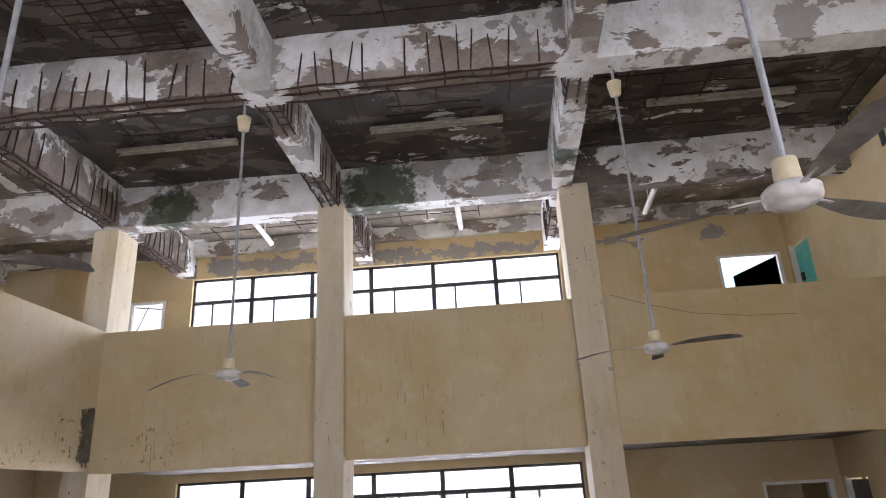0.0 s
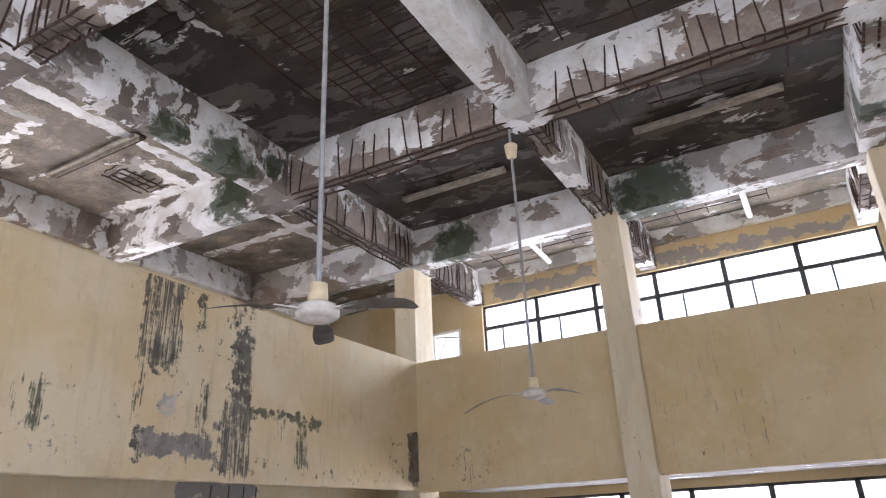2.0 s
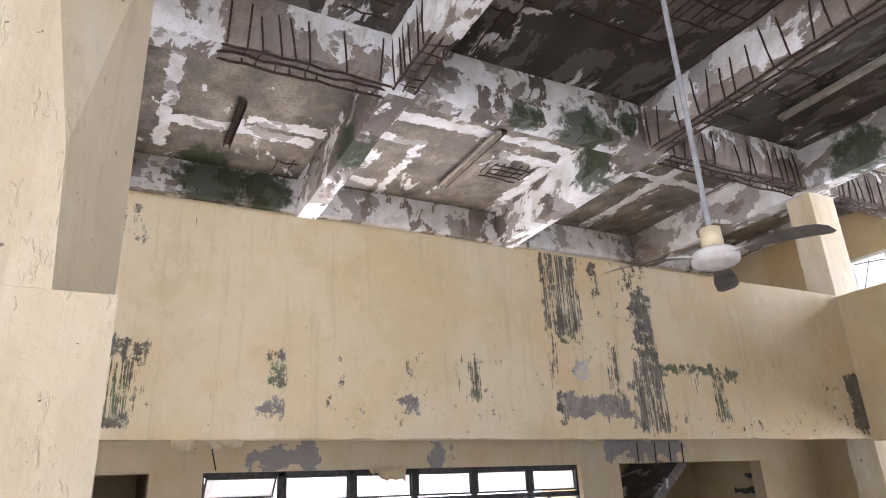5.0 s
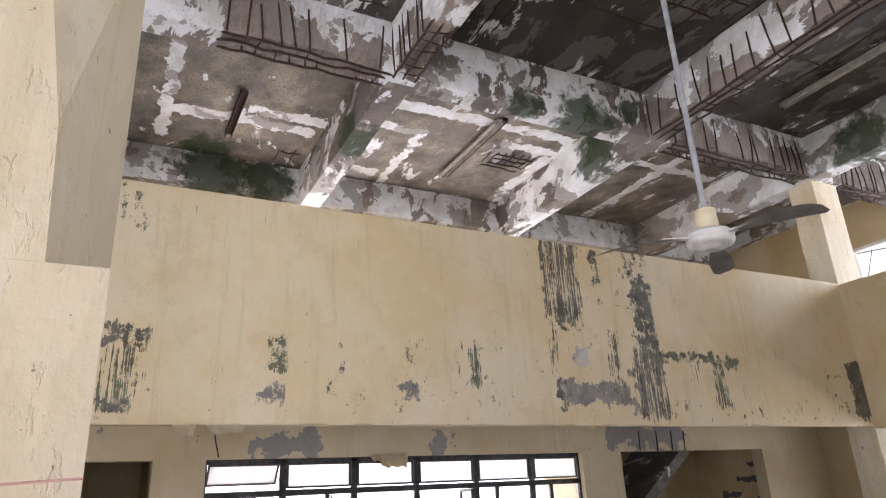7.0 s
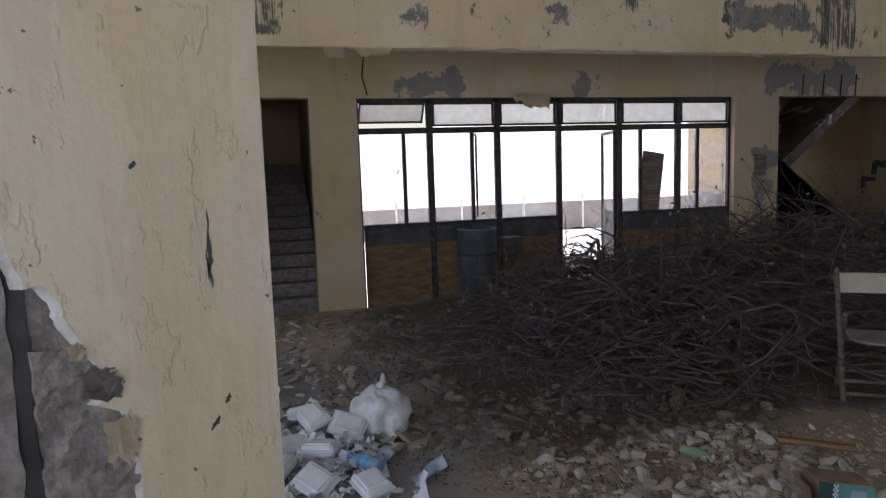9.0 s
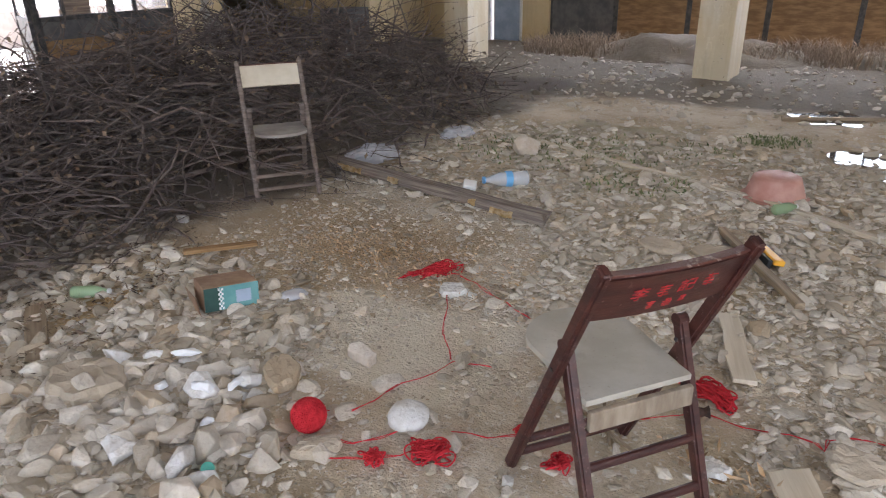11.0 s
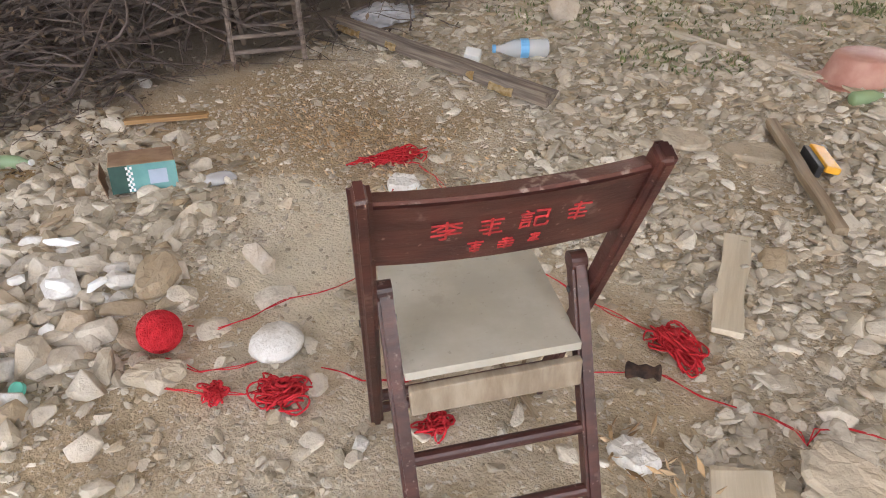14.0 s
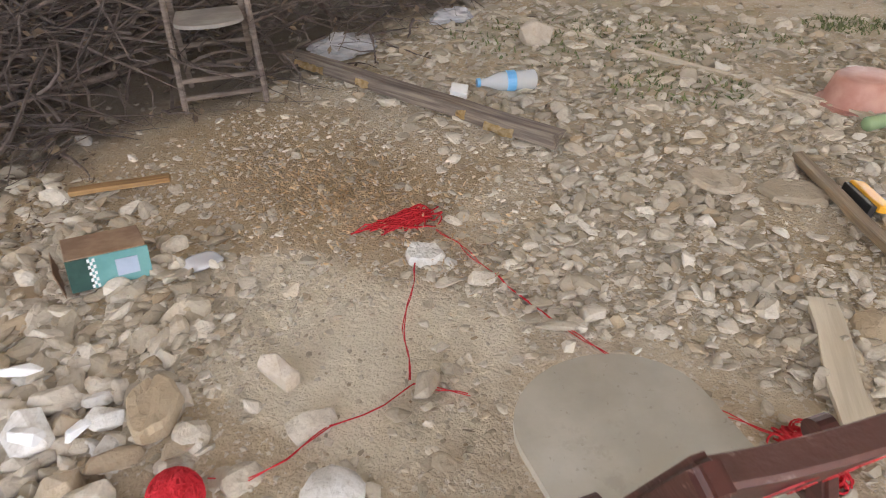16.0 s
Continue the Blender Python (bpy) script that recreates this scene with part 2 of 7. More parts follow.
        green = n.mix(n.noise(12, 4), (0.006, 0.014, 0.007), (0.05, 0.075, 0.022))
        col = n.mix(n.math("MULTIPLY", near, 0.9), col, green)
    t.links.new(col, b.inputs["Base Color"])
    b.inputs["Roughness"].default_value = 0.85
    height = n.math("ADD", n.math("MULTIPLY", paint, 0.5), n.math("MULTIPLY", n.noise(18, 6), 0.6))
    n.bump(b, height, 0.6, 0.015)
    return m


def simple(name, a, c, scale=8.0, rough=0.6, metal=0.0, bump=0.15, stretch=None, lo=0.35, hi=0.68, vary=0.0, island=False, alpha=None, speck=0.0, speck_tone=(0.6, 0.55, 0.48)):
    """A surface of two tones with grain."""
    m, t, b = node_mat(name)
    n = Net(t)
    col = n.mix(n.step(n.noise(scale, 6, co=n.co, stretch=stretch), lo, hi), a, c)
    if speck:
        col = n.mix(n.step(n.noise(70, 4, 0.6, co=n.co), 0.64, 0.69, 0, speck), col, speck_tone)
        col = n.mix(n.step(n.noise(9, 8, 0.7, co=n.co), 0.60, 0.66, 0, speck * 0.5), col, speck_tone)
    if vary:
        r = n.island() if island else n.random()
        v = t.nodes.new("ShaderNodeHueSaturation")
        t.links.new(n.math("ADD", 1 - vary, n.math("MULTIPLY", r, 2 * vary)), v.inputs["Value"])
        t.links.new(col, v.inputs["Color"])
        col = v.outputs[0]
    t.links.new(col, b.inputs["Base Color"])
    b.inputs["Roughness"].default_value, b.inputs["Metallic"].default_value = rough, metal
    if bump:
        n.bump(b, n.noise(scale * 4, 5, co=n.co, stretch=stretch), bump, 0.01)
    return m


# mould on the west parapet: along y, height, strength, tone, whether it has run down
W_STAINS = [
    (4.67, 5.27, 4.0, 5.1, 0.56, "dark", True), (4.85, 5.27, 3.85, 4.35, 0.50, "green", False), (4.70, 4.84, 3.3, 4.3, 0.40, "dark", True),
    (5.42, 5.62, 4.45, 5.0, 0.52, "dark", False), (5.05, 5.3, 3.42, 3.76, 0.62, "pale", False), (4.75, 5.82, 3.03, 3.31, 0.78, "grey", False),
    (4.72, 4.92, 2.95, 3.3, 0.55, "dark", False), (5.55, 5.76, 3.1, 3.95, 0.48, "dark", True), (5.3, 5.6, 3.9, 4.3, 0.22, "dark", False),
    (5.9, 6.42, 4.6, 5.05, 0.40, "dark", False), (6.03, 6.42, 3.72, 4.65, 0.66, "dark", False), (6.0, 6.45, 3.6, 4.8, 0.45, "green", False), (5.93, 6.47, 2.87, 3.76, 0.58, "dark", True),
    (5.8, 6.2, 2.87, 3.5, 0.50, "grey", False), (6.0, 7.9, 3.56, 3.74, 0.58, "green", False), (7.28, 7.56, 3.0, 3.62, 0.52, "green", True), (7.35, 7.55, 2.98, 3.3, 0.5, "grey", False), (6.85, 7.1, 3.3, 3.6, 0.36, "green", True),
    (10.12, 10.5, 2.87, 3.75, 0.80, "dark", False), (9.55, 10.2, 2.9, 3.65, 0.30, "dark", False), (0.02, 0.48, 3.40, 3.66, 0.58, "dark", False), (0.02, 0.40, 2.87, 3.45, 0.46, "green", True), (0.1, 0.4, 2.87, 3.05, 0.6, "dark", False),
    (1.50, 1.68, 3.2, 3.66, 0.52, "green", False), (1.42, 1.72, 2.93, 3.18, 0.60, "grey", False), (1.56, 1.66, 3.45, 3.64, 0.8, "dark", False), (2.17, 2.26, 3.25, 3.6, 0.55, "dark", False), (2.05, 2.25, 2.95, 3.3, 0.3, "green", False),
    (2.90, 3.27, 3.56, 3.66, 0.42, "dark", False), (2.88, 3.06, 3.1, 3.6, 0.36, "dark", False), (2.84, 3.08, 3.02, 3.24, 0.62, "grey", False), (3.48, 3.54, 3.25, 3.67, 0.62, "dark", True), (3.64, 3.80, 3.2, 3.68, 0.60, "green", True),
    (3.7, 4.14, 3.60, 3.67, 0.45, "dark", False), (2.0, 4.5, 2.9, 3.35, 0.24, "grey", False), (6.4, 10.0, 2.85, 3.12, 0.26, "dark", False), (8.3, 10.1, 2.88, 3.2, 0.25, "grey", False), (0.05, 0.36, 4.55, 5.0, 0.38, "dark", False), (4.5, 6.5, 2.95, 5.05, 0.20, "dark", False),
]
MAT = {}
MAT["w_parapet"] = plaster("west_parapet_paint", W_STAINS, axis=1)
MAT["n_parapet"] = plaster("north_parapet_paint", [(-5.6, -4.6, 2.8, 3.5, 0.30, "grey", False), (-5.45, -5.2, 2.8, 3.4, 0.34, "dark", True), (-2.1, -0.6, 2.85, 4.95, 0.12, "grey", True), (-0.9, 0.0, 3.55, 3.62, 0.42, "grey", False), (0.3, 0.9, 4.5, 4.85, 0.22, "dark", False)], axis=0, tint=(0.61, 0.495, 0.31), tint2=(0.55, 0.42, 0.22))
MAT["wall"] = plaster("wall_paint", axis=1, tint=(0.57, 0.445, 0.255), tint2=(0.51, 0.38, 0.195))
MAT["w_wall"] = plaster("west_wall_paint", [], [(1.95, 2.95, 2.72, 3.0), (4.5, 4.85, 2.68, 3.05), (7.7, 8.0, 0.3, 1.95), (7.9, 9.6, 2.75, 3.15), (9.4, 10.4, 0.5, 2.6)], axis=1, fleck=0.03)
MAT["n_wall"] = plaster("north_wall_paint", [], [(-5.9, -3.6, 6.9, 7.2), (-2.2, 1.2, 6.87, 7.12), (1.9, 3.4, 6.85, 6.98), (4.6, 4.9, 6.85, 7.2)], axis=0, tint=(0.60, 0.48, 0.29), tint2=(0.54, 0.40, 0.205))
MAT["column"] = plaster("column_paint", tint=(0.64, 0.555, 0.40), tint2=(0.60, 0.495, 0.32), brush=0.9)
MAT["old_column"] = plaster("hall_column_paint", tint=(0.64, 0.555, 0.40), tint2=(0.60, 0.495, 0.32), brush=0.6, fleck=0.04)
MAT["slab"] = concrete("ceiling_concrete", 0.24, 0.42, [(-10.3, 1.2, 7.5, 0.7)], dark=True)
MOSS = [(-5.3, 10.35, 7.1, 0.75), (-1.6, 10.35, 7.15, 1.1), (-6.2, 5.7, 6.85, 0.75), (-6.2, 4.7, 6.85, 0.45), (-6.25, 6.5, 7.2, 0.35), (-7.4, 6.85, 7.15, 0.7), (-10.5, 1.4, 7.3, 0.9), (-10.5, 2.3, 7.3, 0.7), (1.4, 9.2, 7.0, 0.5), (-7.9, 3.0, 6.9, 0.7)]
MAT["beam"] = concrete("beam_concrete", 0.80, 1.7, MOSS, attr=True)
MAT["beam_clean"] = concrete("painted_beam_concrete", 0.97, 1.7, MOSS, attr=True, grimy=0.3)
MAT["beam_stained"] = concrete("stained_beam_concrete", 0.66, 0.95, MOSS, attr=True, grimy=0.95)
MAT["gallery"] = concrete("gallery_soffit", 0.24, 1.1)
MAT["core"] = simple("bare_cement", (0.19, 0.17, 0.155), (0.33, 0.30, 0.275), 18, 0.95, bump=0.9)
MAT["rust"] = simple("rusty_iron", (0.022, 0.012, 0.009), (0.075, 0.036, 0.022), 30, 0.9, bump=0.4)
MAT["steel"] = simple("grey_steel", (0.035, 0.035, 0.037), (0.09, 0.085, 0.08), 14, 0.55, 0.3)
MAT["panel_grey"] = simple("grey_panel", (0.06, 0.06, 0.063), (0.12, 0.115, 0.11), 5, 0.7)
MAT["panel_wood"] = simple("ochre_panel", (0.17, 0.095, 0.04), (0.29, 0.175, 0.08), 5, 0.7, stretch=(1, 1, 4))
MAT["dirt"] = None


def ground_material():
    m, t, b = node_mat("rubble_dirt")
    n = Net(t)
    ax = n.axes()
    col = n.mix(n.step(n.noise(1.1, 6), 0.32, 0.68), (0.47, 0.375, 0.25), (0.62, 0.545, 0.43))
    col = n.mix(n.step(n.noise(7, 6), 0.48, 0.70, 0, 0.5), col, (0.36, 0.26, 0.15))
    col = n.mix(n.step(n.noise(45, 3), 0.55, 0.68, 0, 0.7), col, (0.70, 0.66, 0.59))
    soil = n.math("ADD", n.rect(ax[0], ax[1], -9.2, 6.1, 8.6, 13.4, 0.9), n.math("SUBTRACT", n.noise(1.7, 5), 0.5))
    col = n.mix(n.step(soil, 0.25, 0.7, 0, 0.92), col, n.mix(n.noise(14, 5), (0.07, 0.055, 0.04), (0.22, 0.18, 0.13)))
    litter = n.math("ADD", n.rect(ax[0], ax[1], -4.0, -1.8, 2.5, 4.3, 0.5), n.math("SUBTRACT", n.noise(2.5, 5), 0.5))
    col = n.mix(n.step(litter, 0.45, 1.0, 0, 0.5), col, n.mix(n.noise(20, 4), (0.27, 0.17, 0.075), (0.46, 0.33, 0.18)))
    dust = n.math("ADD", n.rect(ax[0], ax[1], -2.45, -1.35, 2.5, 3.25, 0.25), n.math("MULTIPLY", n.math("SUBTRACT", n.noise(2.2, 4), 0.5), 1.2))
    col = n.mix(n.step(dust, 0.40, 0.7, 0, 0.9), col, (0.72, 0.65, 0.52))
    ochre = n.math("ADD", n.rect(ax[0], ax[1], -3.6, -2.5, 2.1, 2.8, 0.35), n.math("MULTIPLY", n.math("SUBTRACT", n.noise(3.4, 5), 0.5), 1.3))
    col = n.mix(n.step(ochre, 0.5, 0.95, 0, 0.75), col, n.mix(n.noise(16, 4), (0.30, 0.18, 0.07), (0.50, 0.35, 0.17)))
    # shade under and round the branch heap, painted into the floor colour
    shaded = n.math("ADD", n.rect(ax[0], ax[1], -9.2, -3.7, 1.2, 9.5, 0.8), n.math("SUBTRACT", n.noise(1.4, 4), 0.5))
    col = n.mix(n.step(shaded, 0.3, 0.85, 0, 0.85), col, (0.09, 0.07, 0.055))
    grey = n.math("ADD", n.rect(ax[0], ax[1], -7.0, -2.7, -2.2, 1.3, 0.9), n.math("MULTIPLY", n.math("SUBTRACT", n.noise(1.1, 6), 0.5), 1.8))
    col = n.mix(n.step(grey, 0.3, 0.8, 0, 0.85), col, n.mix(n.noise(9, 5), (0.27, 0.25, 0.235), (0.40, 0.385, 0.37)))
    grass = n.math("ADD", n.rect(ax[0], ax[1], -3.6, -1.2, 5.3, 7.6, 0.6), n.math("SUBTRACT", n.noise(2.4, 6), 0.5))
    col = n.mix(n.step(grass, 0.75, 1.2, 0, 0.5), col, (0.17, 0.19, 0.10))
    t.links.new(col, b.inputs["Base Color"])
    b.inputs["Roughness"].default_value = 0.95
    n.bump(b, n.math("ADD", n.noise(40, 6), n.math("MULTIPLY", n.noise(110, 3), 0.5)), 0.9, 0.02)
    return m


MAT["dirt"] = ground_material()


def stone_material(name, a, c, joined=False):
    m, t, b = node_mat(name)
    n = Net(t)
    r = n.island() if joined else n.random()
    col = n.mix(r, a, c)
    col = n.mix(n.step(n.noise(13, 6), 0.42, 0.66, 0, 0.4), col, (0.36, 0.305, 0.23))
    col = n.mix(n.step(n.noise(60, 4), 0.52, 0.7, 0, 0.3), col, (0.26, 0.215, 0.165))
    ax = n.axes()
    # the same painted shade on the stones that lie round the heap
    shaded = n.math("ADD", n.rect(ax[0], ax[1], -9.2, -3.7, 0.9, 9.5, 0.6), n.math("SUBTRACT", n.noise(1.4, 4), 0.5))
    col = n.mix(n.step(shaded, 0.3, 0.85, 0, 0.75), col, (0.11, 0.09, 0.072))
    warm = n.math("FRACT", n.math("MULTIPLY", r, 7.31))
    col = n.mix(n.step(warm, 0.75, 0.95, 0, 0.5), col, (0.42, 0.30, 0.17))
    t.links.new(col, b.inputs["Base Color"])
    b.inputs["Roughness"].default_value = 0.92
    n.bump(b, n.math("ADD", n.noise(38, 6), n.math("MULTIPLY", n.noise(130, 4), 0.5)), 0.7, 0.008)
    return m


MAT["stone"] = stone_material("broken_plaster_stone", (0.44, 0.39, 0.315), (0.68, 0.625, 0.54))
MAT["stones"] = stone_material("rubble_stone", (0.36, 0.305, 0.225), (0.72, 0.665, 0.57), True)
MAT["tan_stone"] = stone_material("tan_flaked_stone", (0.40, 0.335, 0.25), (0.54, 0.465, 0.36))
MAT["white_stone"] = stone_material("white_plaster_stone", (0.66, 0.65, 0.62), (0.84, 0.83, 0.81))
MAT["bark"] = simple("dry_bark", (0.075, 0.056, 0.047), (0.17, 0.13, 0.11), 20, 0.9, bump=0.5)
MAT["twig"] = simple("dry_twig", (0.065, 0.05, 0.044), (0.165, 0.13, 0.115), 9, 0.9, vary=0.35, island=True)
MAT["leaf"] = simple("dry_leaf", (0.10, 0.068, 0.046), (0.21, 0.15, 0.10), 12, 0.85, vary=0.4, island=True)


def frosted(name, tint, rough, clear):
    """Dusty window glass: part of the light goes straight through."""
    m, t, b = node_mat(name)
    n = Net(t)
    b.inputs["Base Color"].default_value = (*tint, 1)
    b.inputs["Roughness"].default_value = rough
    thin = t.nodes.new("ShaderNodeBsdfTransparent")
    soft = t.nodes.new("ShaderNodeBsdfTranslucent")
    soft.inputs[0].default_value = (*tint, 1)
    one = t.nodes.new("ShaderNodeMixShader")
    one.inputs[0].default_value = 0.25
    t.links.new(soft.outputs[0], one.inputs[1]), t.links.new(b.outputs[0], one.inputs[2])
    two = t.nodes.new("ShaderNodeMixShader")
    t.links.new(n.step(n.noise(3.0, 6), 0.3, 0.75, clear + 0.1, clear - 0.15), two.inputs[0])
    t.links.new(one.outputs[0], two.inputs[1]), t.links.new(thin.outputs[0], two.inputs[2])
    t.links.new(two.outputs[0], t.nodes["Material Output"].inputs[0])
    return m


MAT["frosted"] = frosted("frosted_pane", (0.80, 0.81, 0.80), 0.5, 0.25)
MAT["clear"] = frosted("dusty_clear_pane", (0.8, 0.82, 0.84), 0.15, 0.85)

# ---- building helpers ----
def part(name, bm, material, parent=None, label="", m=None, smooth=False):
    """Links a bmesh as one mesh object, under a thing or a part."""
    me = bpy.data.meshes.new(name)
    bm.to_mesh(me)
    bm.free()
    return from_mesh(name, me, material, parent, label, m, smooth)


def from_mesh(name, me, material, parent=None, label="", m=None, smooth=False):
    if material is not None and not me.materials:
        me.materials.append(material)
    if smooth:
        me.polygons.foreach_set("use_smooth", [True] * len(me.polygons))
    ob = new(name, me)
    if m is not None:
        ob.matrix_world = m
    if parent is not None:
        ob.parent = parent
    if label:
        ob["label"] = label
    return ob


def thing(name, label, category, m=None, group="", kind=""):
    ob = new(name)
    ob.empty_display_size = 0.1
    if m is not None:
        ob.matrix_world = m
    return tagged(ob, label, category, group, kind)


def box(bm, x0, x1, y0, y1, z0, z1, m=None):
    c = Matrix.Translation(((x0 + x1) / 2, (y0 + y1) / 2, (z0 + z1) / 2)) @ Matrix.Diagonal((abs(x1 - x0), abs(y1 - y0), abs(z1 - z0), 1))
    return bmesh.ops.create_cube(bm, size=1.0, matrix=c if m is None else m @ c)["verts"]


def boxed(*rows, bevel=0.0, m=None):
    bm = bmesh.new()
    for r in rows:
        box(bm, *r, m=m)
    if bevel:
        bmesh.ops.bevel(bm, geom=bm.edges[:], offset=bevel, segments=2, affect="EDGES", profile=0.6)
    return bm


def rod(bm, a, b, r, sides=8, r2=None):
    """A round bar from a to b."""
    a, b = Vector(a), Vector(b)
    d = b - a
    turn = d.to_track_quat("Z", "Y").to_matrix().to_4x4()
    return bmesh.ops.create_cone(bm, cap_ends=True, segments=sides, radius1=r, radius2=r if r2 is None else r2, depth=d.length,
                                 matrix=Matrix.Translation((a + b) / 2) @ turn)["verts"]


def beam_between(bm, a, b, w, h, up=(0, 0, 1)):
    """A square bar of width w and height h from a to b."""
    a, b = Vector(a), Vector(b)
    d = (b - a)
    zx = d.normalized()
    side = zx.cross(Vector(up))
    side = side.normalized() if side.length > 1e-4 else Vector((1, 0, 0))
    top = side.cross(zx)
    rot = Matrix((side, zx, top)).transposed().to_4x4()
    return bmesh.ops.create_cube(bm, size=1.0, matrix=Matrix.Translation((a + b) / 2) @ rot @ Matrix.Diagonal((w, d.length, h, 1)))["verts"]


def tube(verts, faces, pts, r0, r1, sides=5):
    """Adds a tapered tube along pts to the lists."""
    base = len(verts)
    n = len(pts)
    for i, p in enumerate(pts):
        d = (pts[min(i + 1, n - 1)] - pts[max(i - 1, 0)]).normalized()
        s = d.orthogonal().normalized()
        q = d.cross(s)
        r = r0 + (r1 - r0) * i / (n - 1)
        for k in range(sides):
            a = 2 * math.pi * k / sides
            verts.append(tuple(p + (s * math.cos(a) + q * math.sin(a)) * r))
    for i in range(n - 1):
        for k in range(sides):
            a, b = base + i * sides + k, base + i * sides + (k + 1) % sides
            faces.append((a, b, b + sides, a + sides))


def lists_mesh(name, verts, faces):
    me = bpy.data.meshes.new(name)
    me.from_pydata(verts, [], faces)
    me.update()
    return me


def lathe(profile, sides=24):
    """A turned shape from (radius, height) pairs."""
    bm = bmesh.new()
    rings = []
    for r, z in profile:
        rings.append([bm.verts.new((r * math.cos(2 * math.pi * k / sides), r * math.sin(2 * math.pi * k / sides), z)) for k in range(sides)])
    for a, b in zip(rings, rings[1:]):
        for k in range(sides):
            bm.faces.new((a[k], a[(k + 1) % sides], b[(k + 1) % sides], b[k]))
    bm.faces.new(rings[0][::-1]), bm.faces.new(rings[-1])
    bmesh.ops.recalc_face_normals(bm, faces=bm.faces[:])
    return bm


def setting(name, bm, material, label="", category="", smooth=False):
    return tagged(part(name, bm, material, smooth=smooth), label, category, kind="structure")


def ground_z(x, y):
    """Height of the rubble floor."""
    dip = -0.13 / (1 + math.exp((x + 4.0) * 3)) * 1 / (1 + math.exp((y - 2.6) * 3))
    h = 0.028 * noise.noise((x * 1.1, y * 1.1, 3.0)) + 0.014 * noise.noise((x * 3.7, y * 3.7, 7.0))
    flat = math.exp(-(((x + 1.9) / 0.6) ** 2 + ((y - 2.9) / 0.35) ** 2)) + math.exp(-(((x + 3.8) / 0.7) ** 2 + ((y - 0.95) / 0.5) ** 2))
    return dip + h * (1 - min(flat, 1))


# ---- floor and outdoor ground ----
nx, ny = 196, 226
gx, gy = np.linspace(-9.2, 6.1, nx), np.linspace(-4.5, 13.4, ny)
verts = [(x, y, ground_z(x, y)) for y in gy for x in gx]
faces = [(j * nx + i, j * nx + i + 1, (j + 1) * nx + i + 1, (j + 1) * nx + i) for j in range(ny - 1) for i in range(nx - 1)]
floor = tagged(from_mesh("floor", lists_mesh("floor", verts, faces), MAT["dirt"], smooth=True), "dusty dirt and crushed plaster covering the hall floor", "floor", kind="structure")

MAT["yard"] = simple("pale_yard_concrete", (0.62, 0.60, 0.56), (0.74, 0.72, 0.68), 0.6, 0.9)
bm = bmesh.new()
bmesh.ops.create_grid(bm, x_segments=40, y_segments=40, size=400)
for v in bm.verts:
    v.co.z = -0.35
setting("ground", bm, MAT["yard"], "pale bare concrete and dry earth outside the hall", "ground")

# ---- walls ----
UP = -10.6
WIN_Y = [1.42, 2.43, 3.42, 4.37, 5.36, 6.37, 7.30]
WIN_X = [-6.25, -4.95, -3.64, -2.37, -1.05, 0.25, 1.58]


def wall_west():
    x0, x1 = -9.45, -9.2
    bm = boxed((x0, x1, -4.7, -0.35, -0.4, 2.9), (x0, x1, 0.80, 1.42, -0.4, 2.68), (x0, x1, 7.30, 8.12, -0.4, 2.68),
               (x0, x1, 11.6, NZ, -0.4, 2.68), (x0, x1, -0.35, NZ, 2.68, 3.4), (x0, x1, -4.7, -0.35, 2.9, 3.4),
               (UP - 0.25, UP, -4.7, 1.0, 3.4, CEIL), (UP - 0.25, UP, 7.6, NZ + 0.25, 3.4, CEIL), (UP - 0.25, UP, 1.0, 7.6, 3.4, 4.1), (UP - 0.25, UP, 1.0, 7.6, 6.3, CEIL),
               (UP, x0, NZ, NZ + 0.25, 3.4, CEIL), (UP, x0, -4.7, -4.5, 3.4, CEIL))
    return setting("wall_west", bm, MAT["w_wall"], "stained yellow painted wall with peeling patches", "wall")


def wall_north():
    y0, y1 = NZ, NZ + 0.25
    lo, hi = WIN_X[0], WIN_X[-1]
    bm = boxed((-9.45, -7.6, y0, y1, -0.4, CEIL), (-7.6, -6.82, y0, y1, 2.15, 4.5), (-7.6, -6.82, y0, y1, 6.4, CEIL),
               (-6.82, lo, y0, y1, -0.4, CEIL), (lo, hi, y0, y1, 2.66, 4.6), (lo, hi, y0, y1, 6.82, CEIL),
               (hi, 4.72, y0, y1, -0.4, CEIL), (4.72, 5.95, y0, y1, 2.13, 4.5), (4.72, 5.95, y0, y1, 6.45, CEIL), (5.95, 6.35, y0, y1, -0.4, CEIL))
    return setting("wall_north", bm, MAT["n_wall"], "yellow painted wall with flaked plaster above the windows", "wall")


def wall_east():
    x0, x1 = 6.1, 6.35
    # the openings from y -3.1 to 1.1 are added, unseen, for the fill lamps
    bm = boxed((x0, x1, -4.7, -3.1, -0.4, CEIL), (x0, x1, -3.1, 1.1, -0.4, 0.9), (x0, x1, -3.1, 1.1, 2.6, 4.8), (x0, x1, -3.1, 1.1, 6.6, CEIL), (x0, x1, 1.1, 12.45, -0.4, CEIL), (x0, x1, 12.45, 13.2, 2.13, 4.5), (x0, x1, 12.45, 13.2, 6.45, CEIL), (x0, x1, 13.2, NZ, -0.4, CEIL))
    return setting("wall_east", bm, MAT["wall"], "yellow painted wall with a scuffed surface", "wall")


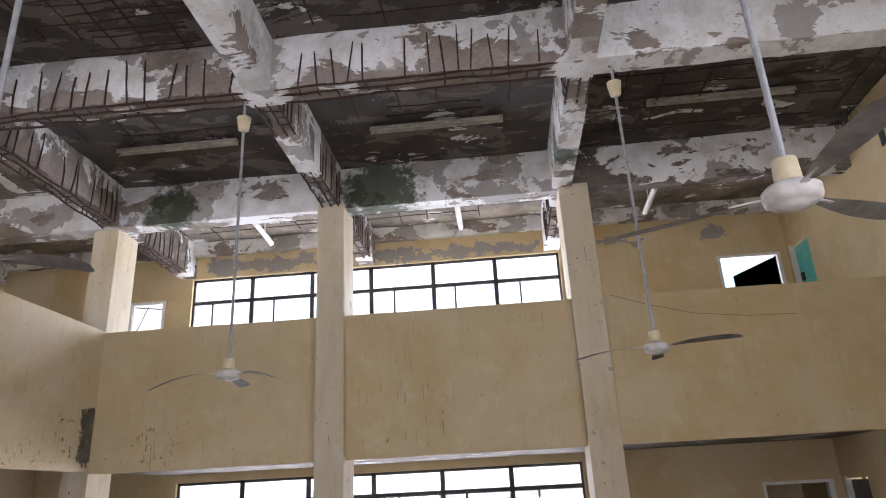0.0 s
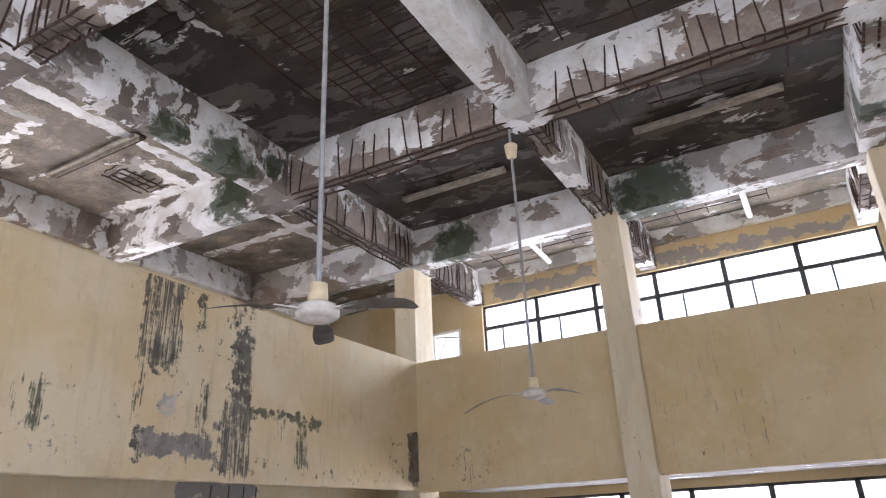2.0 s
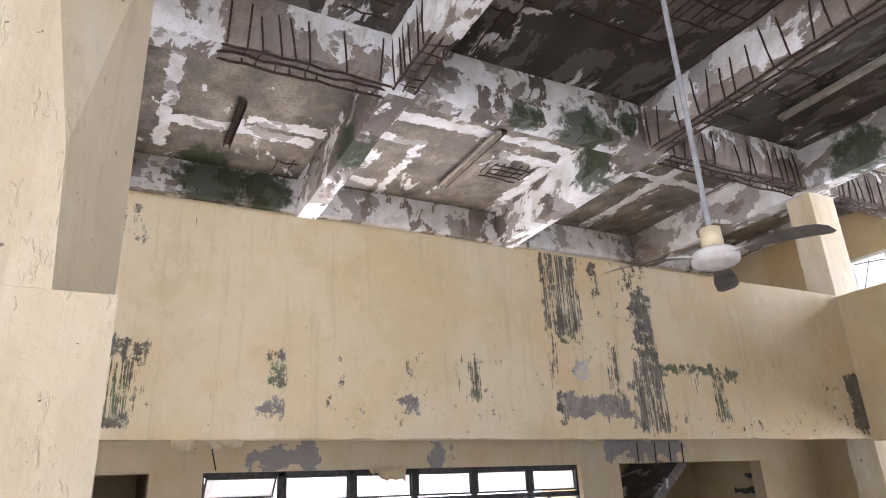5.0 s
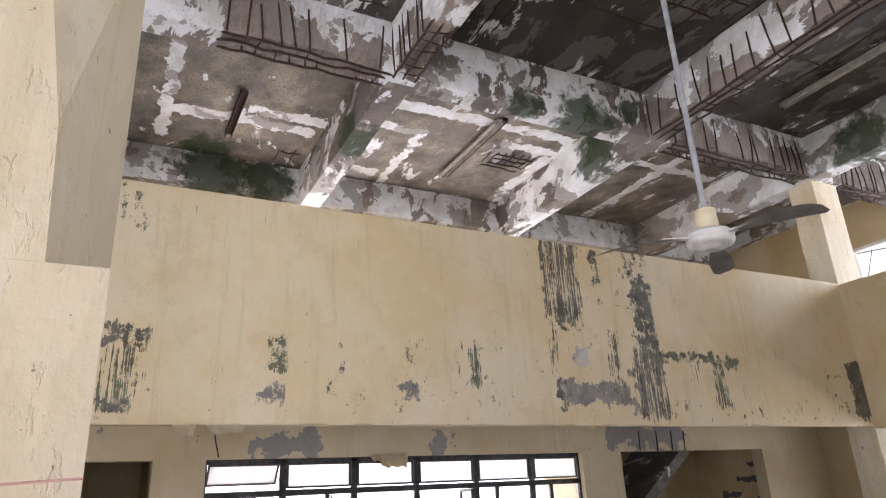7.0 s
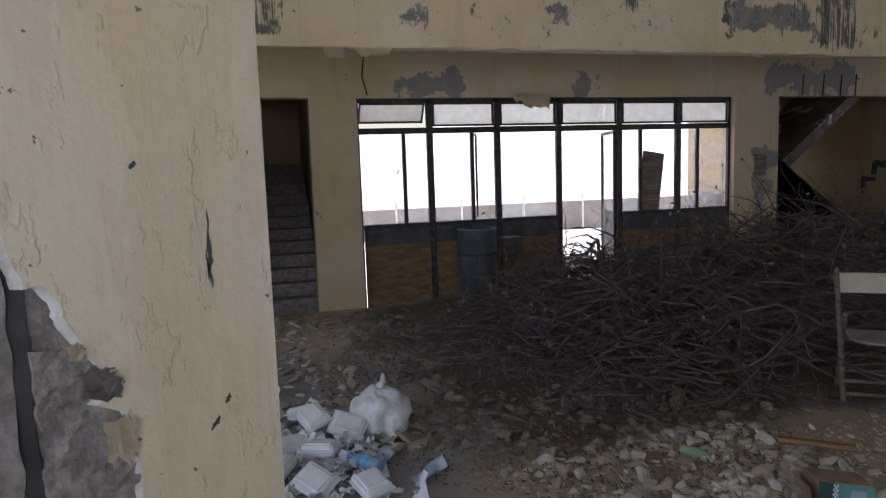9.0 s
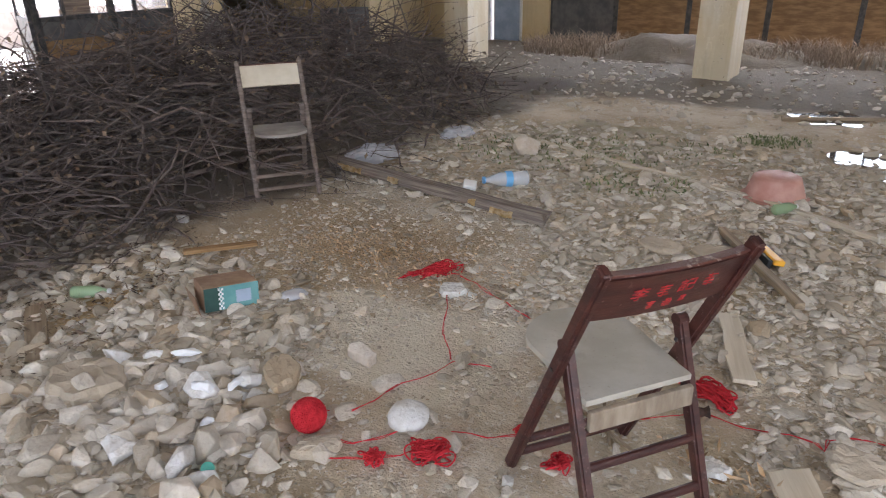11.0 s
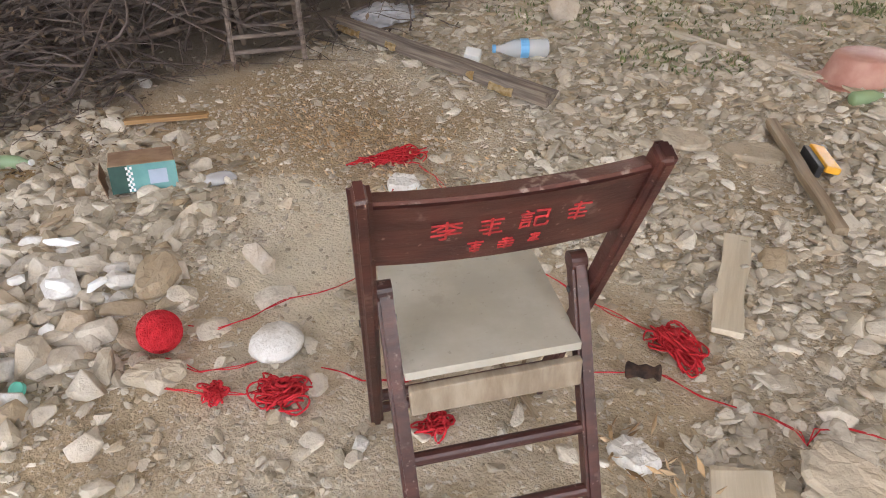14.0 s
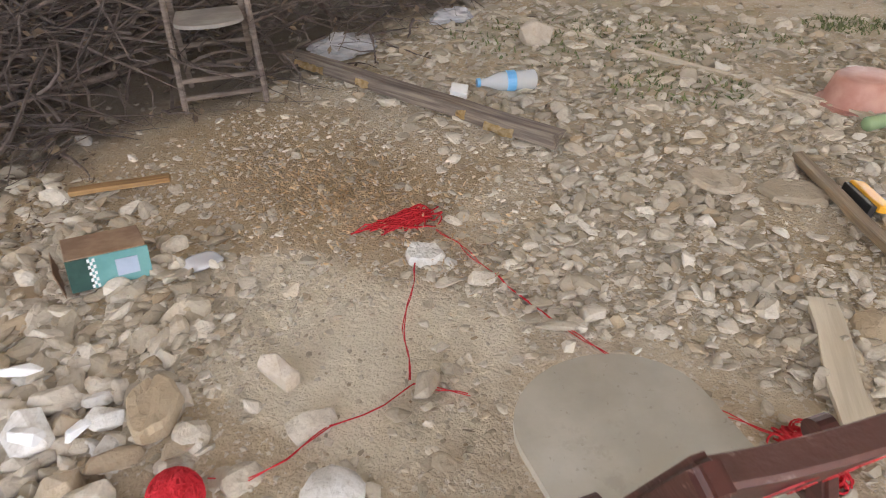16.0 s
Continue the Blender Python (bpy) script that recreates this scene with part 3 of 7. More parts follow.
def wall_south():
    y0, y1 = -4.7, -4.5
    # both openings are added, out of view, for the south fill lamps
    bm = boxed((-9.2, -5.2, y0, y1, -0.4, CEIL), (-5.2, 2.2, y0, y1, -0.4, 0.9), (-5.2, 2.2, y0, y1, 2.6, 4.8), (-5.2, 2.2, y0, y1, 6.6, CEIL), (2.2, 6.1, y0, y1, -0.4, CEIL))
    return setting("wall_south", bm, MAT["wall"], "plain yellow painted wall", "wall")


wall_west(), wall_north(), wall_east(), wall_south()

# roof slab, its underside worn
nx, ny = 130, 150
gx, gy = np.linspace(-10.85, 6.35, nx), np.linspace(-4.7, 13.65, ny)
verts = [(x, y, CEIL + 0.02 * noise.noise((x * 1.7, y * 1.7, 1)) + 0.03 * max(0, noise.noise((x * 0.6, y * 0.6, 5)))) for y in gy for x in gx]
faces = [(j * nx + i, (j + 1) * nx + i, (j + 1) * nx + i + 1, j * nx + i + 1) for j in range(ny - 1) for i in range(nx - 1)]
k = len(verts)
verts += [(-10.85, -4.7, 7.85), (6.35, -4.7, 7.85), (6.35, 13.65, 7.85), (-10.85, 13.65, 7.85)]
faces += [(k, k + 1, k + 2, k + 3)]
c = (0, nx - 1, nx * ny - 1, nx * (ny - 1))
faces += [(c[0], c[1], k + 1, k), (c[1], c[2], k + 2, k + 1), (c[2], c[3], k + 3, k + 2), (c[3], c[0], k, k + 3)]
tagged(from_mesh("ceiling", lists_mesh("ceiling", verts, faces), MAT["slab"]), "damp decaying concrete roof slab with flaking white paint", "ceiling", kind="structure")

# galleries: slab and parapet walls
setting("floor_gallery_west", boxed((UP, -6.45, -4.5, NZ, 3.42, 3.6)), MAT["gallery"], "concrete gallery slab with peeling paint below", "gallery floor")
setting("floor_gallery_north", boxed((-6.45, 6.1, 10.65, NZ, 2.82, 3.15)), MAT["gallery"], "concrete gallery slab with bare rods below", "gallery floor")


def rough_wall(name, axis, at, u0, u1, z0, z1, thick, material, label):
    """A parapet with a slightly uneven face and a chipped lower edge. axis 1: it runs along y and faces +x."""
    nu, nz = int((u1 - u0) / 0.07), int((z1 - z0) / 0.09)
    bm = bmesh.new()
    rows = []
    for j in range(nz + 1):
        row = []
        for i in range(nu + 1):
            u, z = u0 + (u1 - u0) * i / nu, z0 + (z1 - z0) * j / nz
            d = 0.006 * noise.noise((u * 1.5, z * 1.5, at))
            if j == 0:
                z += 0.02 * noise.noise((u * 6, 2, at)) + 0.012 * noise.noise((u * 17, 5, at))
                d -= 0.01 * (1 + noise.noise((u * 9, 8, at)))
            if j == nz:
                z += 0.008 * noise.noise((u * 4, 9, at))
            row.append(bm.verts.new((at + d, u, z) if axis == 1 else (u, at - d, z)))
        rows.append(row)
    back = [[bm.verts.new((at - thick, u, z) if axis == 1 else (u, at + thick, z)) for u in (u0, u1)] for z in (z0, z1)]
    for a, b in zip(rows, rows[1:]):
        for i in range(nu):
            bm.faces.new((a[i], a[i + 1], b[i + 1], b[i]))
    bm.faces.new([back[0][0], back[0][1], back[1][1], back[1][0]])
    bm.faces.new(rows[0] + [back[0][1], back[0][0]])
    bm.faces.new(rows[-1] + [back[1][1], back[1][0]])
    bm.faces.new([r[0] for r in rows] + [back[1][0], back[0][0]])
    bm.faces.new([r[-1] for r in rows] + [back[1][1], back[0][1]])
    bmesh.ops.recalc_face_normals(bm, faces=bm.faces[:])
    return setting(name, bm, material, label, "parapet wall")


rough_wall("wall_parapet_west", 1, -6.25, -4.5, 10.65, 2.80, 5.0, 0.2, MAT["w_parapet"], "yellow gallery parapet streaked with black and green mould")
rough_wall("wall_parapet_north", 0, 10.45, -6.25, 6.1, 2.76, 4.98, 0.2, MAT["n_parapet"], "yellow painted gallery parapet with faint drips")

# columns
def column(x0, x1, y0, y1, z0, z1, label):
    bm = boxed((x0, x1, y0, y1, z0, z1), bevel=0.012)
    return setting("column", bm, MAT["old_column"], label, "column")


column(-6.72, -6.27, 10.5, 11.15, -0.3, 6.9, "yellow painted concrete corner column with worn edges")
column(-2.65, -2.2, 10.3, 11.0, -0.3, 6.9, "yellow painted concrete column through the gallery parapet")
column(1.39, 1.87, 10.3, 11.0, -0.3, 6.9, "yellow painted concrete column with a bare patch")


# ---- ceiling beams with spalled concrete and bare reinforcement ----
def rough_beam(a, b, width, top, bottom, spalls, label, seed, mat):
    """A concrete beam from a to b in plan. spalls: (from, to, depth) in metres along it, where the cover has dropped off."""
    a, b = Vector((*a, 0)), Vector((*b, 0))
    length = (b - a).length
    d = (b - a).normalized()
    s = Vector((d.y, -d.x, 0))
    n = max(4, int(length / 0.045))
    prof = [(-0.5, t) for t in np.linspace(0, 1, 8)] + [(q, 1.0) for q in np.linspace(-0.5, 0.5, 6)[1:-1]] + [(0.5, t) for t in np.linspace(1, 0, 8)]
    verts, faces, spall = [], [], []
    for i in range(n + 1):
        u = length * i / n
        for q, t in prof:
            low = t ** 1.5
            dep = 0.0
            for u0, u1, k in spalls:
                w = min(1, max(0, (u - u0) / 0.25)) * min(1, max(0, (u1 - u) / 0.25))
                dep = max(dep, k * w)
            rag = 0.5 + 0.9 * noise.noise((u * 2.6 + seed, q * 2, t * 2.2 + seed))
            cut = dep * low * max(0, rag + 0.25) + 0.008 * noise.noise((u * 7, q * 5 + seed, t * 6))
            cut += dep * (0.35 * noise.noise((u * 9 + seed, t * 4, q * 2)) + 0.3 * noise.noise((u * 21 + seed, t * 9, q * 4))) if dep > 0.01 else 0
            p = a + d * u + s * (width * q * (1 - 2 * cut * (abs(q) > 0.45))) + Vector((0, 0, top + (bottom - top) * t + (cut * 0.8 if t > 0.9 else 0)))
            verts.append(tuple(p))
            spall.append(min(1.0, dep * low * 8 * max(0, rag + 0.3)))
    m = len(prof)
    for i in range(n):
        for k in range(m - 1):
            o = i * m + k
            faces.append((o, o + 1, o + m + 1, o + m))
    faces.append(tuple(range(m))[::-1])
    faces.append(tuple(n * m + k for k in range(m)))
    me = lists_mesh("beam", verts, faces)
    me.attributes.new("spall", "FLOAT", "POINT").data.foreach_set("value", spall)
    ob = tagged(from_mesh("beam", me, mat), label, "ceiling beam", kind="structure")
    ob.data.validate()
    bars_v, bars_f = [], []
    rng = random.Random(seed)
    for u0, u1, k in spalls:
        if k < 0.04:
            continue
        u = u0 + 0.1
        while u < u1 - 0.05:
            for sd in (-1, 1):
                if rng.random() < 0.82:
                    off = s * (sd * (width * 0.5 - 0.012 + 0.004))
                    zt = top - (top - bottom) * rng.uniform(0.12, 0.4)
                    foot = a + d * (u + rng.uniform(-0.04, 0.04)) + off + Vector((0, 0, bottom + 0.03))
                    head = a + d * (u + rng.uniform(-0.06, 0.06)) + off + Vector((0, 0, zt))
                    pts = [head, (head + foot) / 2 + s * (sd * rng.uniform(0, 0.02)), foot]
                    if rng.random() < 0.7:
                        pts.append(a + d * u + Vector((0, 0, bottom + 0.025)))
                    tube(bars_v, bars_f, pts, 0.0125, 0.0125, 5)
            u += rng.uniform(0.13, 0.24)
        for q in (-0.42, 0.05, 0.43):
            pts = [a + d * x + s * (width * q) + Vector((0, 0, bottom + 0.03 - 0.035 * rng.random())) for x in np.linspace(u0, u1, 13)]
            tube(bars_v, bars_f, pts, 0.016, 0.016, 6)
    if bars_v:
        from_mesh("reinforcement", lists_mesh("reinforcement", bars_v, bars_f), MAT["rust"], ob, "bare rusty reinforcing bars")
    return ob


SOF = 6.85
LX = [-6.36, -2.43, 1.45]
LY = [-0.95, 2.97, 6.98, 10.58]
plan = [
    # the three long lines
    ((LX[0], -4.5), (LX[0], LY[1]), [(5.3, 7.3, 0.15)]),
    ((LX[0], LY[1]), (LX[0], LY[2]), [(0.2, 1.0, 0.02)]),
    ((LX[0], LY[2]), (LX[0], LY[3]), [(0.3, 3.4, 0.16)]),
    ((LX[0], LY[3]), (LX[0], NZ), [(0.6, 2.4, 0.12)]),
    ((LX[1], -4.5), (LX[1], LY[1]), []),
    ((LX[1], LY[1]), (LX[1], LY[2]), [(2.9, 3.7, 0.03)]),
    ((LX[1], LY[2]), (LX[1], LY[3]), [(0.1, 0.95, 0.16), (2.0, 3.4, 0.13)]),
    ((LX[1], LY[3]), (LX[1], NZ), [(0.3, 2.4, 0.12)]),
    ((LX[2], -4.5), (LX[2], LY[1]), []),
    ((LX[2], LY[1]), (LX[2], LY[2]), []),
    ((LX[2], LY[2]), (LX[2], LY[3]), [(0.2, 0.8, 0.05)]),
    ((LX[2], LY[3]), (LX[2], NZ), [(0.5, 2.2, 0.10)]),
    # cross beams
    ((UP, LY[0]), (LX[0], LY[0]), []), ((LX[0], LY[0]), (LX[1], LY[0]), [(0.5, 3.2, 0.06)]), ((LX[1], LY[0]), (6.1, LY[0]), []),
    ((UP, LY[1]), (LX[0], LY[1]), [(2.6, 3.6, 0.03)]), ((LX[0], LY[1]), (LX[1], LY[1]), [(0.1, 1.25, 0.11)]), ((LX[1], LY[1]), (LX[2], LY[1]), []), ((LX[2], LY[1]), (6.1, LY[1]), []),
    ((UP, LY[2]), (LX[0], LY[2]), []), ((LX[0], LY[2]), (LX[1], LY[2]), [(0.15, 3.75, 0.085)]), ((LX[1], LY[2]), (LX[2], LY[2]), [(0.2, 3.6, 0.045)]), ((LX[2], LY[2]), (6.1, LY[2]), [(1.5, 2.2, 0.03)]),
    ((UP, LY[3]), (LX[0], LY[3]), []), ((LX[0], LY[3]), (LX[1], LY[3]), []), ((LX[1], LY[3]), (LX[2], LY[3]), []), ((LX[2], LY[3]), (6.1, LY[3]), [(0.4, 4.2, 0.03)]),
]
for i, (a, b, sp) in enumerate(plan):
    cross = abs(a[1] - b[1]) < 1e-6
    worn = any(k > 0.04 for _, _, k in sp)
    rough_beam(a, b, 0.33 if cross else 0.318, CEIL + 0.03, SOF + (0.0 if cross else 0.004), sp,
               "concrete beam with fallen cover and bare bars" if worn else "concrete beam with flaking white paint", i * 3.7, MAT["beam_clean"] if i in (4, 5, 16, 17) else MAT["beam_stained"] if i in (1, 3, 7, 15, 19, 26) else MAT["beam"])

# edge beams above the outer walls
for nm, r in (("west", (UP, UP + 0.16, -4.5, NZ - 0.18, 7.0, CEIL + 0.02)), ("north", (UP, 6.1, 13.22, NZ, 7.32, CEIL + 0.02))):
    setting("trim_edge_beam_" + nm, boxed(r), MAT["beam"], "concrete edge beam with flaking paint", "edge beam")

# bare reinforcement mats under the slab
def rebar_mat(x0, x1, y0, y1, step_x, step_y, seed, keep=0.85):
    rng = random.Random(seed)
    v, f = [], []
    y = y0
    while y < y1:
        if rng.random() < keep:
            a, b = x0 + rng.uniform(0, 0.5) * (x1 - x0) * 0.5, x1 - rng.uniform(0, 0.5) * (x1 - x0) * 0.5
            z = CEIL - 0.03
            tube(v, f, [Vector((x, y + rng.uniform(-0.015, 0.015), z - rng.uniform(0, 0.03))) for x in np.linspace(a, b, 6)], 0.010, 0.010, 5)
        y += step_y * rng.uniform(0.75, 1.3)
    x = x0
    while x < x1:
        if rng.random() < keep:
            a, b = y0 + rng.uniform(0, 0.4) * (y1 - y0) * 0.5, y1 - rng.uniform(0, 0.4) * (y1 - y0) * 0.5
            tube(v, f, [Vector((x + rng.uniform(-0.015, 0.015), y, CEIL - 0.045 - rng.uniform(0, 0.03))) for y in np.linspace(a, b, 6)], 0.012, 0.012, 5)
        x += step_x * rng.uniform(0.75, 1.3)
    ob = from_mesh("reinforcement_mat", lists_mesh("reinforcement_mat", v, f), MAT["rust"])
    return tagged(ob, "mat of bare rusty reinforcing bars under the roof slab", "reinforcement", "bare bars under the slab", "stuff")


rebar_mat(-4.9, -2.65, 3.9, 6.8, 0.34, 0.13, 1, 0.92)
rebar_mat(-6.1, -4.9, 3.2, 4.1, 0.3, 0.17, 2, 0.7)
rebar_mat(-5.9, -4.3, 1.9, 2.75, 0.24, 0.3, 3, 0.8)
rebar_mat(-5.0, -3.0, -0.4, 1.7, 0.33, 0.2, 11, 0.75)
rebar_mat(-2.1, 1.2, 3.4, 6.7, 0.4, 0.2, 4, 0.8)
rebar_mat(-9.0, -8.45, 5.6, 6.5, 0.13, 0.13, 5, 0.95)
rebar_mat(-1.6, 0.7, 7.4, 8.8, 0.5, 0.22, 6, 0.75)
rebar_mat(-5.8, -2.9, 7.4, 8.7, 0.6, 0.26, 7, 0.7)
rebar_mat(1.8, 5.8, 7.4, 10.0, 0.5, 0.3, 8, 0.75)
rebar_mat(1.8, 5.8, 3.4, 6.6, 0.5, 0.25, 9, 0.7)
rebar_mat(-6.1, 1.2, 11.2, 13.0, 0.5, 0.3, 10, 0.6)
rebar_mat(-10.3, -9.7, 2.3, 2.7, 0.2, 0.2, 12, 0.8)

# ---- materials of the things ----
MAT["cream"] = simple("cream_plastic", (0.62, 0.52, 0.33), (0.72, 0.64, 0.45), 10, 0.5)
MAT["fan_white"] = simple("dusty_white_enamel", (0.50, 0.47, 0.43), (0.66, 0.63, 0.59), 9, 0.45, bump=0.05)
MAT["blade"] = simple("dusty_fan_blade", (0.22, 0.20, 0.18), (0.36, 0.335, 0.305), 6, 0.5, bump=0.05)
MAT["grey_pipe"] = simple("grey_painted_pipe", (0.25, 0.25, 0.26), (0.36, 0.36, 0.37), 10, 0.5, bump=0.05)
MAT["tube_white"] = simple("old_white_tray", (0.26, 0.23, 0.19), (0.44, 0.40, 0.33), 7, 0.6)
MAT["wood_dark"] = simple("red_brown_varnish", (0.040, 0.013, 0.011), (0.085, 0.028, 0.021), 7, 0.40, bump=0.12, stretch=(1, 1, 4), speck=0.34, speck_tone=(0.40, 0.30, 0.26))
MAT["wood_worn"] = simple("scuffed_varnish", (0.10, 0.035, 0.025), (0.30, 0.22, 0.18), 26, 0.5, bump=0.2, lo=0.56, hi=0.66)
MAT["seat"] = simple("dusty_grey_seat", (0.36, 0.335, 0.275), (0.47, 0.445, 0.38), 4, 0.6, bump=0.1, speck=0.3, speck_tone=(0.14, 0.12, 0.09))
MAT["seat_edge"] = simple("grey_brown_slat", (0.22, 0.17, 0.12), (0.34, 0.28, 0.21), 7, 0.7, stretch=(4, 1, 1))
MAT["far_seat"] = simple("grey_dusty_seat", (0.24, 0.215, 0.195), (0.36, 0.33, 0.30), 6, 0.7, bump=0.15)
MAT["pale_back"] = simple("cream_backrest", (0.55, 0.49, 0.37), (0.66, 0.60, 0.48), 5, 0.6)
MAT["wood_old"] = simple("weathered_dark_wood", (0.13, 0.10, 0.085), (0.25, 0.20, 0.17), 9, 0.8, stretch=(1, 1, 5), bump=0.3)
MAT["plank"] = simple("grey_brown_plank", (0.22, 0.16, 0.10), (0.36, 0.28, 0.19), 14, 0.8, stretch=(3, 0.15, 3), bump=0.3)
MAT["plank_dark"] = simple("rotting_dark_plank", (0.13, 0.10, 0.085), (0.30, 0.25, 0.20), 16, 0.85, stretch=(3, 0.15, 3), bump=0.4)
MAT["plank_orange"] = simple("orange_brown_plank", (0.26, 0.145, 0.06), (0.42, 0.26, 0.12), 14, 0.8, stretch=(3, 0.15, 3), bump=0.3)
MAT["plank_pale"] = simple("pale_driftwood", (0.50, 0.43, 0.32), (0.62, 0.55, 0.43), 14, 0.8, stretch=(3, 0.15, 3), bump=0.2)
MAT["red"] = simple("red_wool", (0.50, 0.012, 0.02), (0.68, 0.03, 0.045), 40, 0.9, bump=0.6)
MAT["red_paint"] = simple("red_lettering", (0.50, 0.035, 0.04), (0.30, 0.03, 0.03), 40, 0.6, bump=0)
MAT["styro"] = simple("white_foam", (0.78, 0.79, 0.80), (0.88, 0.89, 0.90), 7, 0.7, bump=0.05)
MAT["milky"] = simple("milky_plastic", (0.62, 0.63, 0.62), (0.76, 0.77, 0.77), 6, 0.4, bump=0.05)
MAT["bin"] = simple("blue_grey_bin", (0.06, 0.075, 0.10), (0.11, 0.13, 0.16), 6, 0.5)
MAT["teal"] = simple("teal_door_paint", (0.06, 0.42, 0.36), (0.16, 0.55, 0.48), 5, 0.6)
MAT["green"] = simple("dark_green_paint", (0.02, 0.19, 0.12), (0.04, 0.26, 0.17), 4, 0.5)
MAT["white_paint"] = simple("white_frame_paint", (0.66, 0.66, 0.64), (0.80, 0.80, 0.78), 8, 0.6)
MAT["pale_blue"] = simple("pale_blue_door", (0.30, 0.38, 0.50), (0.42, 0.50, 0.62), 4, 0.6)
MAT["terracotta"] = simple("faded_pink_plastic", (0.46, 0.22, 0.18), (0.58, 0.34, 0.28), 6, 0.6)
MAT["carton_brown"] = simple("brown_cardboard", (0.26, 0.16, 0.10), (0.38, 0.26, 0.17), 8, 0.85)
MAT["carton_teal"] = simple("printed_teal_card", (0.10, 0.30, 0.30), (0.16, 0.38, 0.38), 8, 0.5)
MAT["carton_dark"] = simple("printed_dark_green_card", (0.015, 0.06, 0.05), (0.025, 0.09, 0.07), 8, 0.5)
MAT["yellow"] = simple("orange_yellow_plastic", (0.75, 0.36, 0.02), (0.85, 0.45, 0.04), 8, 0.45)
MAT["black"] = simple("black_plastic", (0.018, 0.018, 0.02), (0.035, 0.035, 0.037), 8, 0.5)
MAT["mint"] = simple("mint_plastic", (0.10, 0.50, 0.40), (0.2, 0.6, 0.5), 8, 0.4)
MAT["hedge"] = simple("brown_net_fence", (0.24, 0.21, 0.19), (0.34, 0.31, 0.29), 1.5, 0.9)
MAT["weed"] = simple("dry_weeds", (0.20, 0.145, 0.10), (0.36, 0.28, 0.21), 8, 0.9, vary=0.35, island=True)
MAT["litter"] = simple("leaf_litter", (0.30, 0.185, 0.09), (0.56, 0.42, 0.26), 10, 0.9, vary=0.4, island=True)
MAT["grass"] = simple("thin_green_grass", (0.10, 0.13, 0.05), (0.22, 0.24, 0.11), 8, 0.8, vary=0.3, island=True)


def see_through(name, tint, amount, rough=0.1):
    m, t, b = node_mat(name)
    b.inputs["Base Color"].default_value = (*tint, 1)
    b.inputs["Roughness"].default_value = rough
    thin = t.nodes.new("ShaderNodeBsdfTransparent")
    thin.inputs[0].default_value = (*[0.5 + 0.5 * c for c in tint], 1)
    mx = t.nodes.new("ShaderNodeMixShader")
    mx.inputs[0].default_value = amount
    t.links.new(b.outputs[0], mx.inputs[1]), t.links.new(thin.outputs[0], mx.inputs[2])
    t.links.new(mx.outputs[0], t.nodes["Material Output"].inputs[0])
    return m


MAT["bottle"] = see_through("clear_bottle_plastic", (0.80, 0.83, 0.85), 0.55)
MAT["bottle_blue"] = see_through("blue_label", (0.16, 0.45, 0.78), 0.1, 0.3)
MAT["bottle_green"] = see_through("pale_green_plastic", (0.42, 0.58, 0.34), 0.4, 0.3)
MAT["bottle_tint"] = see_through("pale_blue_bottle", (0.30, 0.48, 0.62), 0.3)
MAT["bag"] = see_through("thin_grey_film", (0.68, 0.69, 0.72), 0.35, 0.25)
m, t, b = node_mat("puddle_water")
b.inputs["Base Color"].default_value = (0.10, 0.085, 0.07, 1)
b.inputs["Roughness"].default_value = 0.04
MAT["water"] = m

